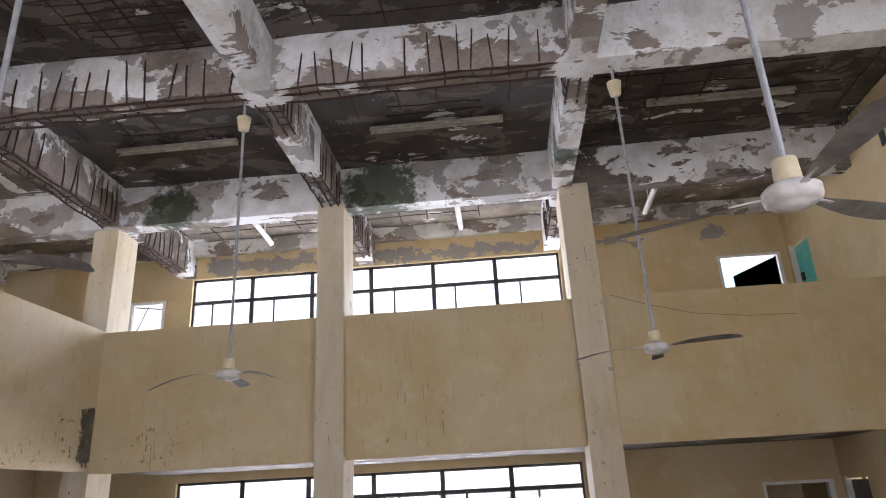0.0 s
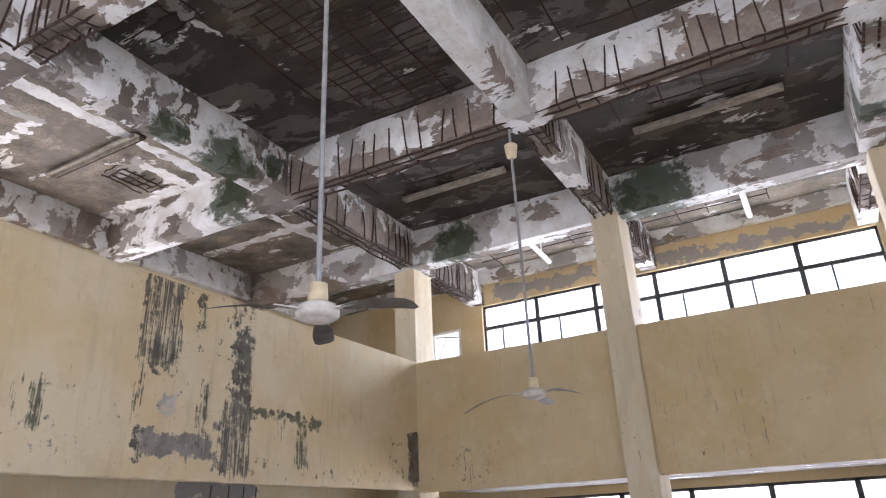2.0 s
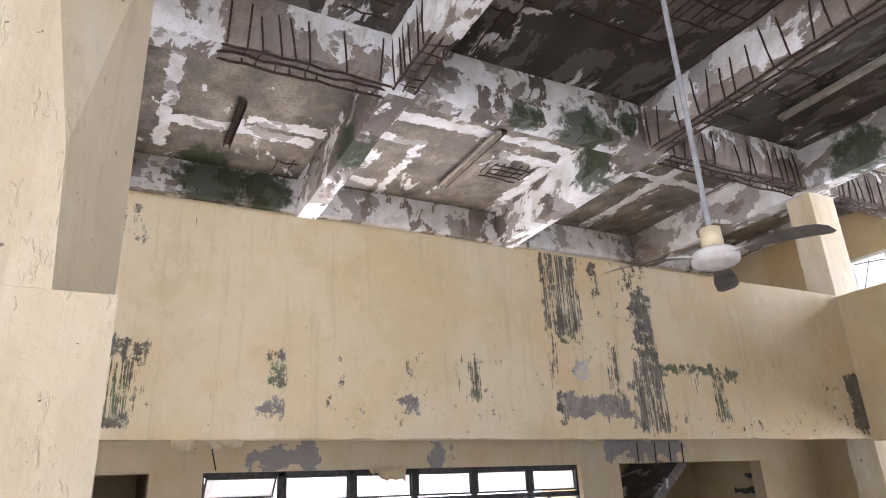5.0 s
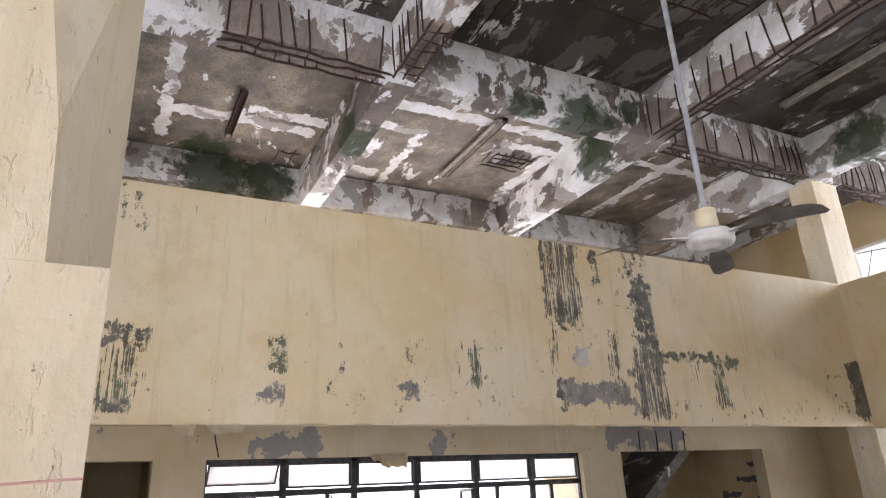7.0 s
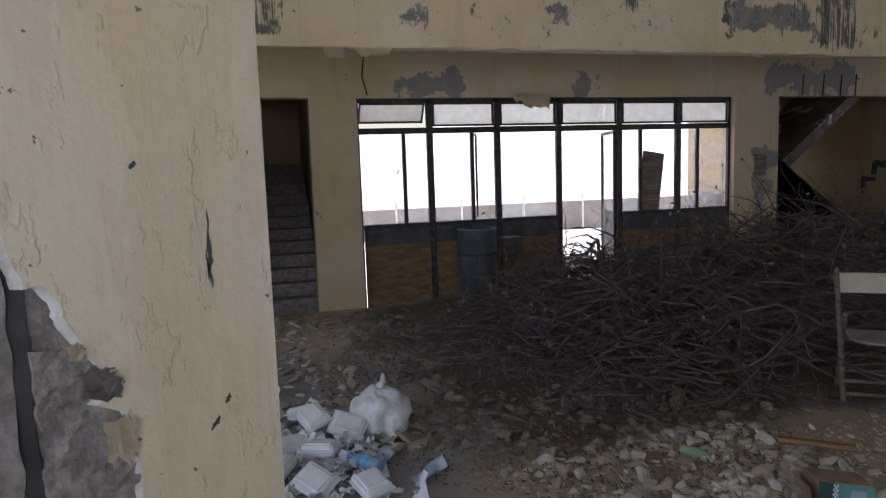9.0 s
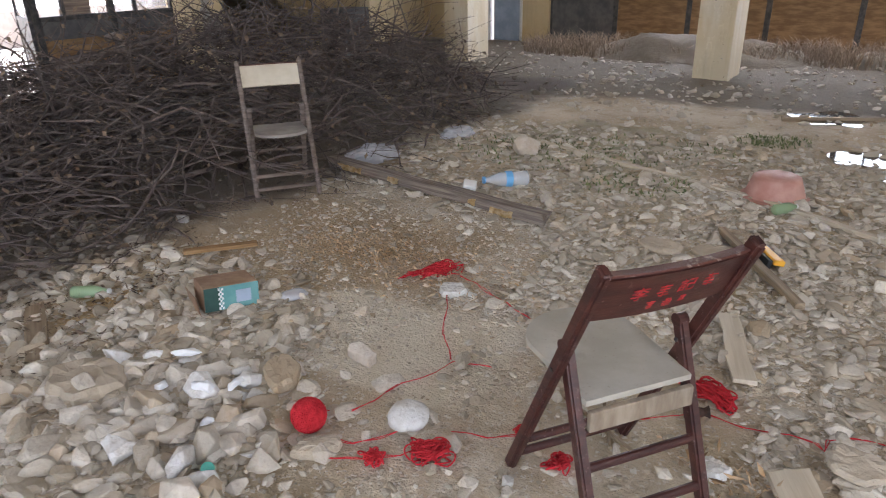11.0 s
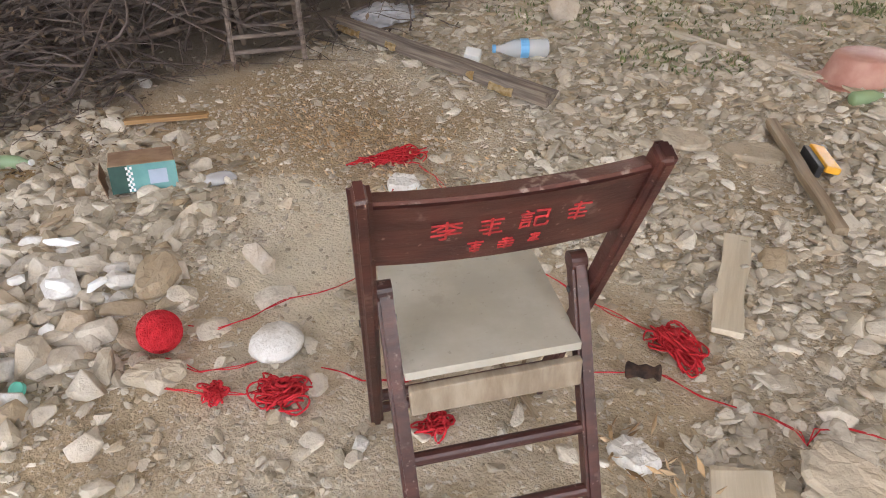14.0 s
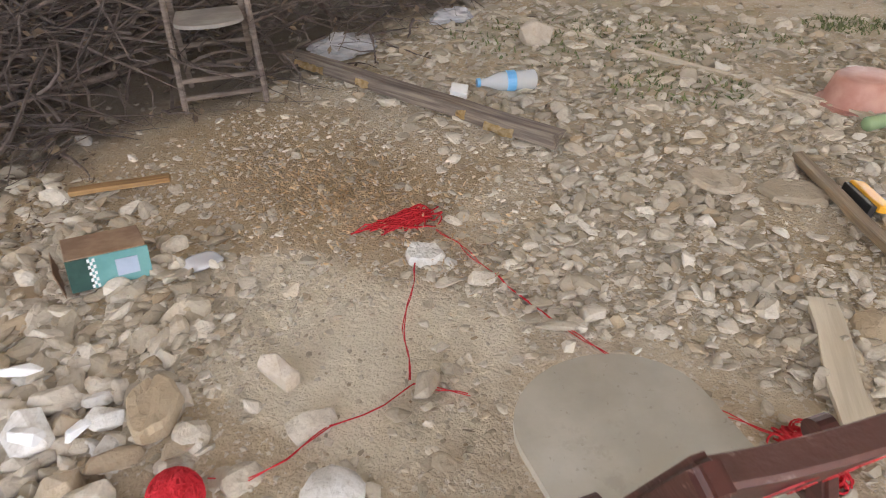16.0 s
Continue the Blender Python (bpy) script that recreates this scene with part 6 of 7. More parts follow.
def clear_of(x, y):
    if abs(x + 1.8) < 0.26 and abs(y - 2.82) < 0.2 or abs(x + 3.7) < 0.6 and abs(y - 0.95) < 0.35:
        return False
    return not any((x - a) ** 2 + (y - c) ** 2 < r * r for a, c, r in PATHS)


def field_density(x, y):
    """How thickly stones lie."""
    d = 0.30 if x > -4.0 else 0.2
    d *= 0.55 + 1.1 * max(0.0, min(1.0, 0.5 + 1.6 * noise.noise((x * 1.7, y * 1.7, 3.0))))
    if x < -3.6 and y < 1.7:
        d = 0.35
    if x > -2.1 and 3.2 < y < 7.5:
        d = 1.0 if noise.noise((x * 1.3, y * 1.3, 8.0)) > -0.22 else 0.35
    if -3.9 < x < -1.7 and 4.6 < y < 7.0:
        d = 0.75
    if -3.2 < x < -1.7 and 1.5 < y < 2.8:
        d = 0.8
    if -3.7 < x < -1.9 and 2.9 < y < 4.3:
        d = 0.36
    if x > -0.45 and y < 4:
        d = 0.75
    if -1.2 < x < -0.45 and 2.3 < y < 3.4:
        d = 0.14
    if -2.0 < x < -0.95 and 2.2 < y < 3.3:
        d = 0.16
    return d


rubble = thing("rubble", "broken plaster and stones strewn over the floor", "rubble", kind="stuff")
rng = random.Random(5)
FIELDS = {"sharp": [[], [], 0], "worn": [[], [], 0]}


def strew(n, x0, x1, y0, y1, size, spread, flakes=False):
    arrays, field = (WORN, FIELDS["worn"]) if size >= 0.018 else (SHARP, FIELDS["sharp"])
    done = 0
    while done < n:
        x, y = rng.uniform(x0, x1), rng.uniform(y0, y1)
        done += 1
        if rng.random() > field_density(x, y) or not clear_of(x, y) and size > 0.012:
            continue
        co, fs = arrays[rng.randrange(len(arrays) // 3) * 3] if flakes else arrays[rng.randrange(len(arrays))]
        s = size * min(2.3, math.exp(rng.gauss(0, spread)))
        q = np.array(Euler((rng.gauss(0, 0.25), rng.gauss(0, 0.25), rng.uniform(0, 6.283))).to_matrix())
        p = co * s @ q.T
        p = p + (x, y, ground_z(x, y) - p[:, 2].min() * 0.45)
        o = field[2]
        field[0].append(p)
        field[1].extend([tuple(o + i for i in t) for t in fs])
        field[2] += len(p)


strew(9000, -5.2, 1.5, 0.6, 7.0, 0.019, 0.55)
strew(42000, -3.6, 0.7, 1.2, 5.2, 0.0056, 0.5)
strew(13000, -3.4, 0.8, 1.3, 4.6, 0.0125, 0.5)
strew(9500, -7.0, 3.5, 4.5, 12.8, 0.03, 0.55)
strew(2500, -1.7, 1.2, 3.1, 6.6, 0.024, 0.5)
strew(750, -3.4, -1.7, 1.3, 2.8, 0.02, 0.5)
strew(2600, -9.0, -4.3, -0.3, 1.9, 0.045, 0.5, True)
strew(900, -1.9, 1.4, 3.0, 6.8, 0.042, 0.38, True)
strew(3000, -1.9, 1.4, 2.6, 6.8, 0.026, 0.4, True)
strew(800, -0.5, 1.2, 2.4, 4.4, 0.034, 0.35, True)
strew(2000, -3.9, -1.7, 4.3, 7.0, 0.033, 0.45, True)
strew(1100, -3.9, -2.2, 2.3, 3.1, 0.03, 0.45)
strew(1300, -3.6, -1.7, 1.2, 2.5, 0.034, 0.45)
strew(900, -6.0, -3.9, 2.2, 3.6, 0.035, 0.4)
strew(16000, -3.6, 0.7, 1.2, 5.2, 0.008, 0.5)
strew(700, -1.7, 0.6, 1.0, 2.9, 0.02, 0.4)
strew(2600, -5.2, -2.2, 1.0, 3.0, 0.032, 0.6)
strew(2600, -5.0, -3.2, 0.0, 3.2, 0.013, 0.5)
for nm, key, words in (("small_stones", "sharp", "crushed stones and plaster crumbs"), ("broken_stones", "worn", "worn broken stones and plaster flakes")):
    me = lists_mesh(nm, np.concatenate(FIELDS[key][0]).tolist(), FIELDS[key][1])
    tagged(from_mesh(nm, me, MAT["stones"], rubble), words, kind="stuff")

# larger pieces, each its own
def stone(x, y, s, mat, seed, tilt=0.15, sink=0.6):
    r = random.Random(seed)
    me = BLOCKS[r.randrange(len(BLOCKS))]
    key = me.name + mat.name
    if key not in bpy.data.meshes:
        me2 = me.copy()
        me2.name = key
        me2.materials.append(mat)
    ob = new("stone", bpy.data.meshes[key])
    low = min(v.co.z for v in me.vertices)
    ob.matrix_world = Matrix.Translation((x, y, ground_z(x, y) - low * s * sink)) @ Euler((r.gauss(0, tilt), r.gauss(0, tilt), r.uniform(0, 6.28))).to_matrix().to_4x4() @ Matrix.Diagonal((s, s * r.uniform(0.75, 1.1), s * r.uniform(0.7, 1.2), 1))
    ob.parent = rubble
    return ob


made = 0
while made < 150:
    x, y = rng.uniform(-3.6, 0.3), rng.uniform(1.5, 6.0)
    if rng.random() > field_density(x, y) or not clear_of(x, y):
        continue
    stone(x, y, 0.026 * math.exp(rng.gauss(0, 0.35)), MAT["stone"], made)
    made += 1
for k in range(105):
    x, y = rng.gauss(-2.2, 0.27), rng.gauss(2.02, 0.22)
    if not ((x + 1.8) ** 2 + (y - 2.31) ** 2 < 0.013):
        stone(x, y, rng.uniform(0.035, 0.085), MAT["white_stone"] if k % 7 == 0 else MAT["stone"], 400 + k, 0.3)
for k, (x, y, s) in enumerate(((-3.07, 1.79, 0.08), (-2.75, 1.25, 0.13), (-1.52, 2.88, 0.055), (-1.97, 1.99, 0.09), (-1.28, 3.40, 0.06), (-1.02, 2.36, 0.03), (-1.28, 2.46, 0.04), (-0.43, 4.76, 0.07))):
    stone(x, y, s, MAT["stone"], 500 + k)
for k, (x, y, s) in enumerate(((-2.24, 2.19, 0.08), (-2.13, 2.25, 0.055), (-2.47, 2.31, 0.06), (-2.80, 5.88, 0.13), (-1.80, 3.42, 0.025), (-3.93, 3.34, 0.05), (-2.56, 4.61, 0.05), (-1.04, 2.40, 0.025))):
    stone(x, y, s, MAT["white_stone"], 600 + k)

# flat slabs of broken stone, and sawn white foam pieces on the stone heap
def slab(x, y, w, d, h, turn, tilt, seed, mat, label, lift=0.0):
    bm = bmesh.new()
    rings = []
    n = 22
    for r, z in ((0.93, 0.0), (1.0, 0.25), (0.98, 0.7), (0.86, 0.97), (0.45, 1.02)):
        rings.append([bm.verts.new((w * r * (1 + 0.26 * noise.noise((math.cos(a) * 1.5 + seed, math.sin(a) * 1.5, 0)) + 0.12 * noise.noise((math.cos(a) * 5, math.sin(a) * 5, seed))) * math.cos(a),
                                    d * r * (1 + 0.26 * noise.noise((math.cos(a) * 1.5 + seed, math.sin(a) * 1.5, 0)) + 0.12 * noise.noise((math.cos(a) * 5, math.sin(a) * 5, seed))) * math.sin(a),
                                    h * (z + 0.25 * noise.noise((math.cos(a) * 3 * r, math.sin(a) * 3 * r, seed + z))))) for a in [2 * math.pi * k / n for k in range(n)]])
    for p, q in zip(rings, rings[1:]):
        for k in range(n):
            bm.faces.new((p[k], p[(k + 1) % n], q[(k + 1) % n], q[k]))
    bm.faces.new(rings[0][::-1]), bm.faces.new(rings[-1])
    ob = part("stone_slab", bm, mat)
    ob.matrix_world = Matrix.Translation((x, y, ground_z(x, y) + lift)) @ pose(0, 0, 0, tilt, tilt * 0.4, turn)
    return tagged(ob, label, "stone", "flat stones")


slab(-0.15, 3.01, 0.10, 0.07, 0.025, 10, 9, 1, MAT["tan_stone"], "large flat broken stone with flaked layers", 0.04)
slab(-0.13, 3.02, 0.10, 0.065, 0.02, 60, 4, 7, MAT["tan_stone"], "flat broken stone under another one", 0.005)
slab(-0.93, 4.53, 0.12, 0.09, 0.03, 20, 4, 2, MAT["tan_stone"], "flat tan stone lying by the batten")
slab(-1.22, 4.47, 0.14, 0.10, 0.03, -30, -3, 3, MAT["tan_stone"], "broad flat tan stone in the rubble")
slab(-0.22, 3.62, 0.065, 0.05, 0.02, 40, 3, 4, MAT["tan_stone"], "rounded flat grey stone in the rubble")
slab(-0.12, 3.42, 0.07, 0.045, 0.02, -20, 5, 5, MAT["tan_stone"], "flat broken grey stone in the rubble")
slab(-1.90, 3.40, 0.075, 0.06, 0.04, 15, 2, 6, MAT["white_stone"], "whitish lump of plaster beside red wool")
slab(-2.66, 1.98, 0.16, 0.12, 0.07, 30, 4, 8, MAT["tan_stone"], "large grey stone at the edge of the heap")
slab(-2.05, 2.42, 0.11, 0.07, 0.05, -40, 6, 9, MAT["tan_stone"], "long grey stone beside the wool ball", 0.02)
slab(-0.53, 2.79, 0.055, 0.045, 0.035, 0, 0, 10, MAT["white_stone"], "rough whitish stone near the chair")
slab(-1.66, 2.20, 0.085, 0.045, 0.04, 50, 3, 11, MAT["tan_stone"], "pinkish flat stone beside the wool ball")
for k, (x, y, w, d, h, turn, tilt, lift) in enumerate(((-2.45, 2.29, 0.085, 0.03, 0.03, 55, 12, 0.07), (-2.22, 2.18, 0.06, 0.05, 0.06, 20, 20, 0.05), (-2.13, 2.26, 0.05, 0.035, 0.03, 80, -10, 0.06), (-2.05, 2.07, 0.04, 0.05, 0.03, 10, 25, 0.03), (-2.36, 2.10, 0.035, 0.05, 0.03, 30, -18, 0.05))):
    me = stone_mesh(720 + k, 0.8, True)
    bm = bmesh.new()
    bm.from_mesh(me)
    bmesh.ops.scale(bm, vec=(0.8 * w, 0.8 * d, 0.8 * h), verts=bm.verts[:])
    ob = part("foam_piece", bm, MAT["styro"])
    ob.matrix_world = Matrix.Translation((x, y, ground_z(x, y) + lift)) @ pose(0, 0, 0, tilt, tilt * 0.6, turn)
    tagged(ob, "broken white foam piece on the stone heap", "foam", "foam pieces")

# smooth white round stone
bm = bmesh.new()
bmesh.ops.create_icosphere(bm, subdivisions=3, radius=0.075)
for v in bm.verts:
    k = 1 + 0.22 * noise.noise(v.co * 9) + 0.08 * noise.noise(v.co * 30)
    v.co = Vector((v.co.x * k, v.co.y * k * 1.05, v.co.z * 0.55 * k))
ob = tagged(part("round_stone", bm, MAT["white_stone"], smooth=True), "smooth rounded whitish stone in the dirt", "stone")
ob.location = (-1.49, 2.48, 0.03)


# ---- red wool ----
def wool_ball(x, y, r):
    root = thing("wool_ball", "tight ball of bright red wool on the stones", "wool", Matrix.Translation((x, y, ground_z(x, y) + r * 0.92)))
    bm = bmesh.new()
    bmesh.ops.create_icosphere(bm, subdivisions=3, radius=r * 0.95)
    part("core", bm, MAT["red"], root, smooth=True)
    v, f = [], []
    rg = random.Random(3)
    pts = []
    for k in range(60):
        q = Euler((rg.uniform(0, 6.28), rg.uniform(0, 6.28), rg.uniform(0, 6.28))).to_matrix()
        pts += [q @ Vector((math.cos(a) * r, math.sin(a) * r, 0.1 * r * math.sin(2 * a))) for a in np.linspace(0, 6.283, 22)]
    tube(v, f, pts, 0.0022, 0.0022, 4)
    part_ob = from_mesh("strand", lists_mesh("strand", v, f), MAT["red"], root)
    return root


def wool_tangle(x, y, rx, ry, h, seed, turn=0.0, loops=26):
    rg = random.Random(seed)
    v, f, pts = [], [], []
    for k in range(int(loops * 1.3)):
        cx, cy = rg.gauss(0, rx * 0.4), rg.gauss(0, ry * 0.4)
        a0, w, span, lift = rg.uniform(0, 6.28), rg.uniform(0.5, 1.1), rg.uniform(4, 7), rg.uniform(0.4, 1)
        for i in range(22):
            a = a0 + i / 21 * span
            pts.append(Vector((cx + rx * 0.5 * w * math.cos(a), cy + ry * 0.5 * w * math.sin(a + 0.4), 0.004 + h * abs(math.sin(a * 0.7 + k)) * lift)))
    tube(v, f, pts, 0.003, 0.003, 5)
    ob = from_mesh("wool_tangle", lists_mesh("wool_tangle", v, f), MAT["red"], smooth=True)
    ob.matrix_world = Matrix.Translation((x, y, ground_z(x, y))) @ pose(0, 0, 0, 0, 0, turn)
    return tagged(ob, "loose tangle of red wool lying on the dirt", "wool", "red wool tangles")


def wool_thread(pts, seed):
    rg = random.Random(seed)
    v, f = [], []
    for strand in range(2):
        path = []
        for (x0, y0), (x1, y1) in zip(pts, pts[1:]):
            n = max(3, int(math.hypot(x1 - x0, y1 - y0) / 0.025))
            for i in range(n):
                t = i / n
                x, y = x0 + (x1 - x0) * t, y0 + (y1 - y0) * t
                x += 0.012 * noise.noise((x * 9, y * 9, seed + strand * 4))
                y += 0.012 * noise.noise((x * 9, y * 9, seed + 9 + strand * 4))
                path.append(Vector((x, y, ground_z(x, y) + 0.016 + 0.008 * noise.noise((x * 14, y * 14, seed)))))
        tube(v, f, path, 0.0017, 0.0017, 5)
    return tagged(from_mesh("wool_thread", lists_mesh("wool_thread", v, f), MAT["red"]), "red wool thread trailing over the ground", "wool", "red wool threads")


wool_ball(-1.77, 2.28, 0.062)
wool_tangle(-2.10, 3.54, 0.125, 0.055, 0.055, 1, 55, 40)
wool_tangle(-1.46, 2.26, 0.034, 0.03, 0.03, 2, 0, 22)
wool_tangle(-1.32, 2.38, 0.062, 0.05, 0.045, 3, 30, 44)
wool_tangle(-0.94, 2.56, 0.05, 0.035, 0.03, 4, 70, 18)
wool_tangle(-0.63, 3.21, 0.085, 0.045, 0.05, 5, -35, 46)
wool_tangle(-1.12, 2.64, 0.025, 0.02, 0.02, 6, 0, 10)
for k, pts in enumerate((
        [(-1.78, 2.37), (-1.69, 2.42), (-1.66, 2.50), (-1.64, 2.64), (-1.57, 2.77), (-1.55, 2.87), (-1.38, 2.93)],
        [(-1.70, 2.25), (-1.57, 2.28), (-1.50, 2.36), (-1.47, 2.43)],
        [(-1.61, 2.18), (-1.47, 2.25), (-1.39, 2.31), (-1.35, 2.39)],
        [(-1.32, 2.51), (-1.20, 2.55), (-1.07, 2.64)],
        [(-1.90, 3.35), (-1.72, 3.05), (-1.55, 2.86)],
        [(-1.95, 3.55), (-1.84, 3.53), (-1.68, 3.45), (-1.48, 3.36), (-1.24, 3.28), (-0.92, 3.22), (-0.77, 3.22), (-0.64, 3.23)],
        [(-0.79, 2.92), (-0.66, 3.05), (-0.60, 3.09), (-0.49, 3.08), (-0.35, 3.12), (-0.27, 3.11), (-0.24, 3.08), (-0.24, 3.15), (-0.19, 3.20), (0.02, 3.23)])):
    wool_thread(pts, k * 5)


# ---- wood lying about ----
def plank(name, a, c, w, h, mat, label, z=0.0):
    a, c = Vector((*a, ground_z(*a) + h * 0.5 + z)), Vector((*c, ground_z(*c) + h * 0.5 + z))
    bm = bmesh.new()
    beam_between(bm, (0, -(c - a).length / 2, 0), (0, (c - a).length / 2, 0), w, h)
    bmesh.ops.subdivide_edges(bm, edges=[e for e in bm.edges if e.calc_length() > w * 1.5], cuts=8)
    for v in bm.verts:
        v.co += Vector((0.12 * w * noise.noise((v.co.y * 5, 1, a.x)), 0.5 * w * noise.noise((v.co.x * 30, v.co.z * 30, c.y)), 0.2 * h * noise.noise((v.co.y * 4, 7, c.x))))
    d = (c - a).normalized()
    ob = part(name, bm, mat)
    ob.matrix_world = Matrix.Translation((a + c) / 2) @ d.to_track_quat("Y", "Z").to_matrix().to_4x4()
    return tagged(ob, label, "wood")


beam = plank("plank", (-3.93, 4.74), (-1.90, 4.44), 0.085, 0.07, MAT["plank_dark"], "dark rotting plank with broken ends and yellow flaked wood", 0.025)
MAT["bare_wood"] = simple("flaked_yellow_wood", (0.50, 0.33, 0.13), (0.72, 0.58, 0.36), 30, 0.85, bump=0.5)
for y0, y1, z0, seed in ((-0.90, -0.62, -0.01, 1), (-0.33, -0.22, -0.005, 2), (0.62, 0.80, -0.02, 3), (0.44, 0.50, 0.0, 4)):
    bm = bmesh.new()
    rows = [[bm.verts.new((0.054 + 0.006 * noise.noise((y * 30, k, seed)) - 0.012 * (k == 2), y, z0 + (k - 1) * 0.02 * (1 + 0.7 * noise.noise((y * 17, k, seed))))) for k in range(3)] for y in np.linspace(y0, y1, 14)]
    for p, q in zip(rows, rows[1:]):
        for k in range(2):
            bm.faces.new((p[k], p[k + 1], q[k + 1], q[k]))
    bmesh.ops.solidify(bm, geom=bm.faces[:], thickness=0.008)
    part("bare_patch", bm, MAT["bare_wood"], beam, "yellow flaked bare wood")
ob = tagged(part("plastic_tub", boxed((-0.045, 0.045, -0.035, 0.035, 0, 0.05), bevel=0.008), MAT["milky"]), "crushed milky plastic tub against the plank", "tub")
ob.matrix_world = Matrix.Translation((-2.58, 4.64, ground_z(-2.58, 4.64) + 0.075)) @ pose(0, 0, 0, 25, 10, 30)
plank("plank", (-3.61, 2.24), (-3.04, 1.97), 0.09, 0.03, MAT["plank"], "short grey-brown plank half buried in rubble")
plank("plank", (-3.42, 2.98), (-3.17, 3.29), 0.05, 0.02, MAT["plank_orange"], "thin orange-brown splintered board on the dirt", 0.035)
plank("stick", (-3.44, 6.47), (-1.01, 5.61), 0.045, 0.03, MAT["plank_pale"], "long pale batten lying across the rubble")
plank("stick", (-1.01, 5.63), (0.14, 4.99), 0.04, 0.028, MAT["plank_pale"], "pale batten lying in the rubble")
plank("stick", (-0.98, 4.83), (-0.46, 4.06), 0.045, 0.03, MAT["plank"], "brown wooden batten on the rubble", 0.02)
plank("board", (-0.71, 3.81), (-0.54, 3.32), 0.085, 0.015, MAT["plank_pale"], "pale weathered board lying flat on the stones", 0.02)
plank("board", (-0.34, 2.92), (-0.20, 2.63), 0.13, 0.02, MAT["plank_pale"], "pale broken board in the rubble", 0.02)
plank("stick", (-0.76, 2.74), (-1.07, 2.89), 0.012, 0.008, MAT["plank"], "thin dry stick under the chair", 0.01)
plank("stick", (-0.83, 2.72), (-0.94, 2.94), 0.010, 0.008, MAT["plank"], "thin dry stick under the chair", 0.01)
plank("stick", (-1.20, 8.15), (0.42, 8.92), 0.05, 0.04, MAT["plank"], "long wooden batten by the far windows")

# handled brush
root = thing("brush", "yellow plastic brush with dark bristles on the rubble", "brush", Matrix.Translation((-0.68, 4.58, ground_z(-0.68, 4.58) + 0.035)) @ pose(0, 0, 0, 0, 12, 34))
part("head", boxed((-0.03, 0.03, -0.11, 0.11, 0.0, 0.03), bevel=0.008), MAT["yellow"], root)
part("bristles", boxed((-0.055, -0.03, -0.10, 0.10, -0.03, 0.02), bevel=0.004), MAT["black"], root)


# ---- rubbish ----
def carton():
    root = thing("carton", "crushed brown carton with a teal printed side", "carton", Matrix.Translation((-2.745, 2.73, ground_z(-2.745, 2.73) + 0.012)) @ pose(0, 0, 0, -6, 5, 66))
    part("body", boxed((-0.125, 0.125, -0.06, 0.14, 0, 0.12), bevel=0.004), MAT["carton_brown"], root)
    part("print", boxed((-0.055, 0.127, -0.066, -0.0605, 0.004, 0.116)), MAT["carton_teal"], root, "teal printed side")
    part("print", boxed((-0.125, -0.056, -0.067, -0.0605, 0.004, 0.116)), MAT["carton_dark"], root, "dark green printed side")
    bm = bmesh.new()
    for k in range(9):
        for j in range(3):
            if (k + j) % 2 == 0:
                box(bm, -0.062 + 0.008 * j, -0.054 + 0.008 * j, -0.069, -0.0672, 0.008 + 0.0115 * k, 0.0195 + 0.0115 * k)
    part("checks", bm, MAT["styro"], root, "white check pattern")
    part("label", boxed((0.02, 0.09, -0.0685, -0.0662, 0.03, 0.09)), MAT["pale_blue"], root, "pale printed patch")
    part("flap", boxed((-0.128, -0.125, -0.06, 0.14, 0.0, 0.10), m=Matrix.Translation((-0.02, 0, 0.01)) @ pose(0, 0, 0, 0, -12, 0)), MAT["carton_brown"], root)


carton()


def bottle(m, r, length, mat, label, band=None):
    root = thing("bottle", label, "bottle", m)
    body = lathe([(r * 0.8, 0), (r, 0.01), (r * 0.96, length * 0.3), (r, length * 0.45), (r * 0.94, length * 0.62), (r * 0.4, length * 0.86), (r * 0.36, length * 0.95)], 18)
    part("body", body, mat, root, smooth=True)
    part("cap", lathe([(r * 0.42, length * 0.94), (r * 0.45, length * 0.95), (r * 0.45, length), (r * 0.2, length * 1.005)], 14), MAT["bottle_blue"] if band else MAT["milky"], root)
    if band:
        part("label", lathe([(r * 1.01, length * 0.36), (r * 1.03, length * 0.37), (r * 1.03, length * 0.5), (r * 1.01, length * 0.51)], 18), band, root, "blue paper band")
    return root


def lying(x, y, r, turn, lift=0.0):
    return Matrix.Translation((x, y, ground_z(x, y) + r + lift)) @ pose(0, 0, 0, 0, 0, turn) @ pose(0, 0, 0, 0, 88, 0)


bottle(lying(-2.36, 5.07, 0.05, 225, 0.02), 0.055, 0.33, MAT["bottle"], "clear water bottle with a blue band lying in rubble", MAT["bottle_blue"])
bottle(lying(-3.57, 2.41, 0.03, 32), 0.032, 0.2, MAT["bottle_green"], "pale green plastic bottle lying in the dirt")
bottle(lying(-0.79, 5.35, 0.035, 50), 0.035, 0.17, MAT["bottle_green"], "yellow-green plastic bottle beside the basin")
bottle(lying(-0.07, 5.11, 0.04, -35), 0.045, 0.16, MAT["bottle"], "clear crushed plastic bottle on the stones")
bottle(lying(-3.92, 0.66, 0.04, 215, 0.03), 0.042, 0.26, MAT["bottle_tint"], "crushed blue bottle with a blue band in the rubbish", MAT["bottle_blue"])
bottle(lying(-4.72, 0.62, 0.04, 100, 0.05), 0.042, 0.26, MAT["bottle"], "crushed clear bottle on the rubbish heap")


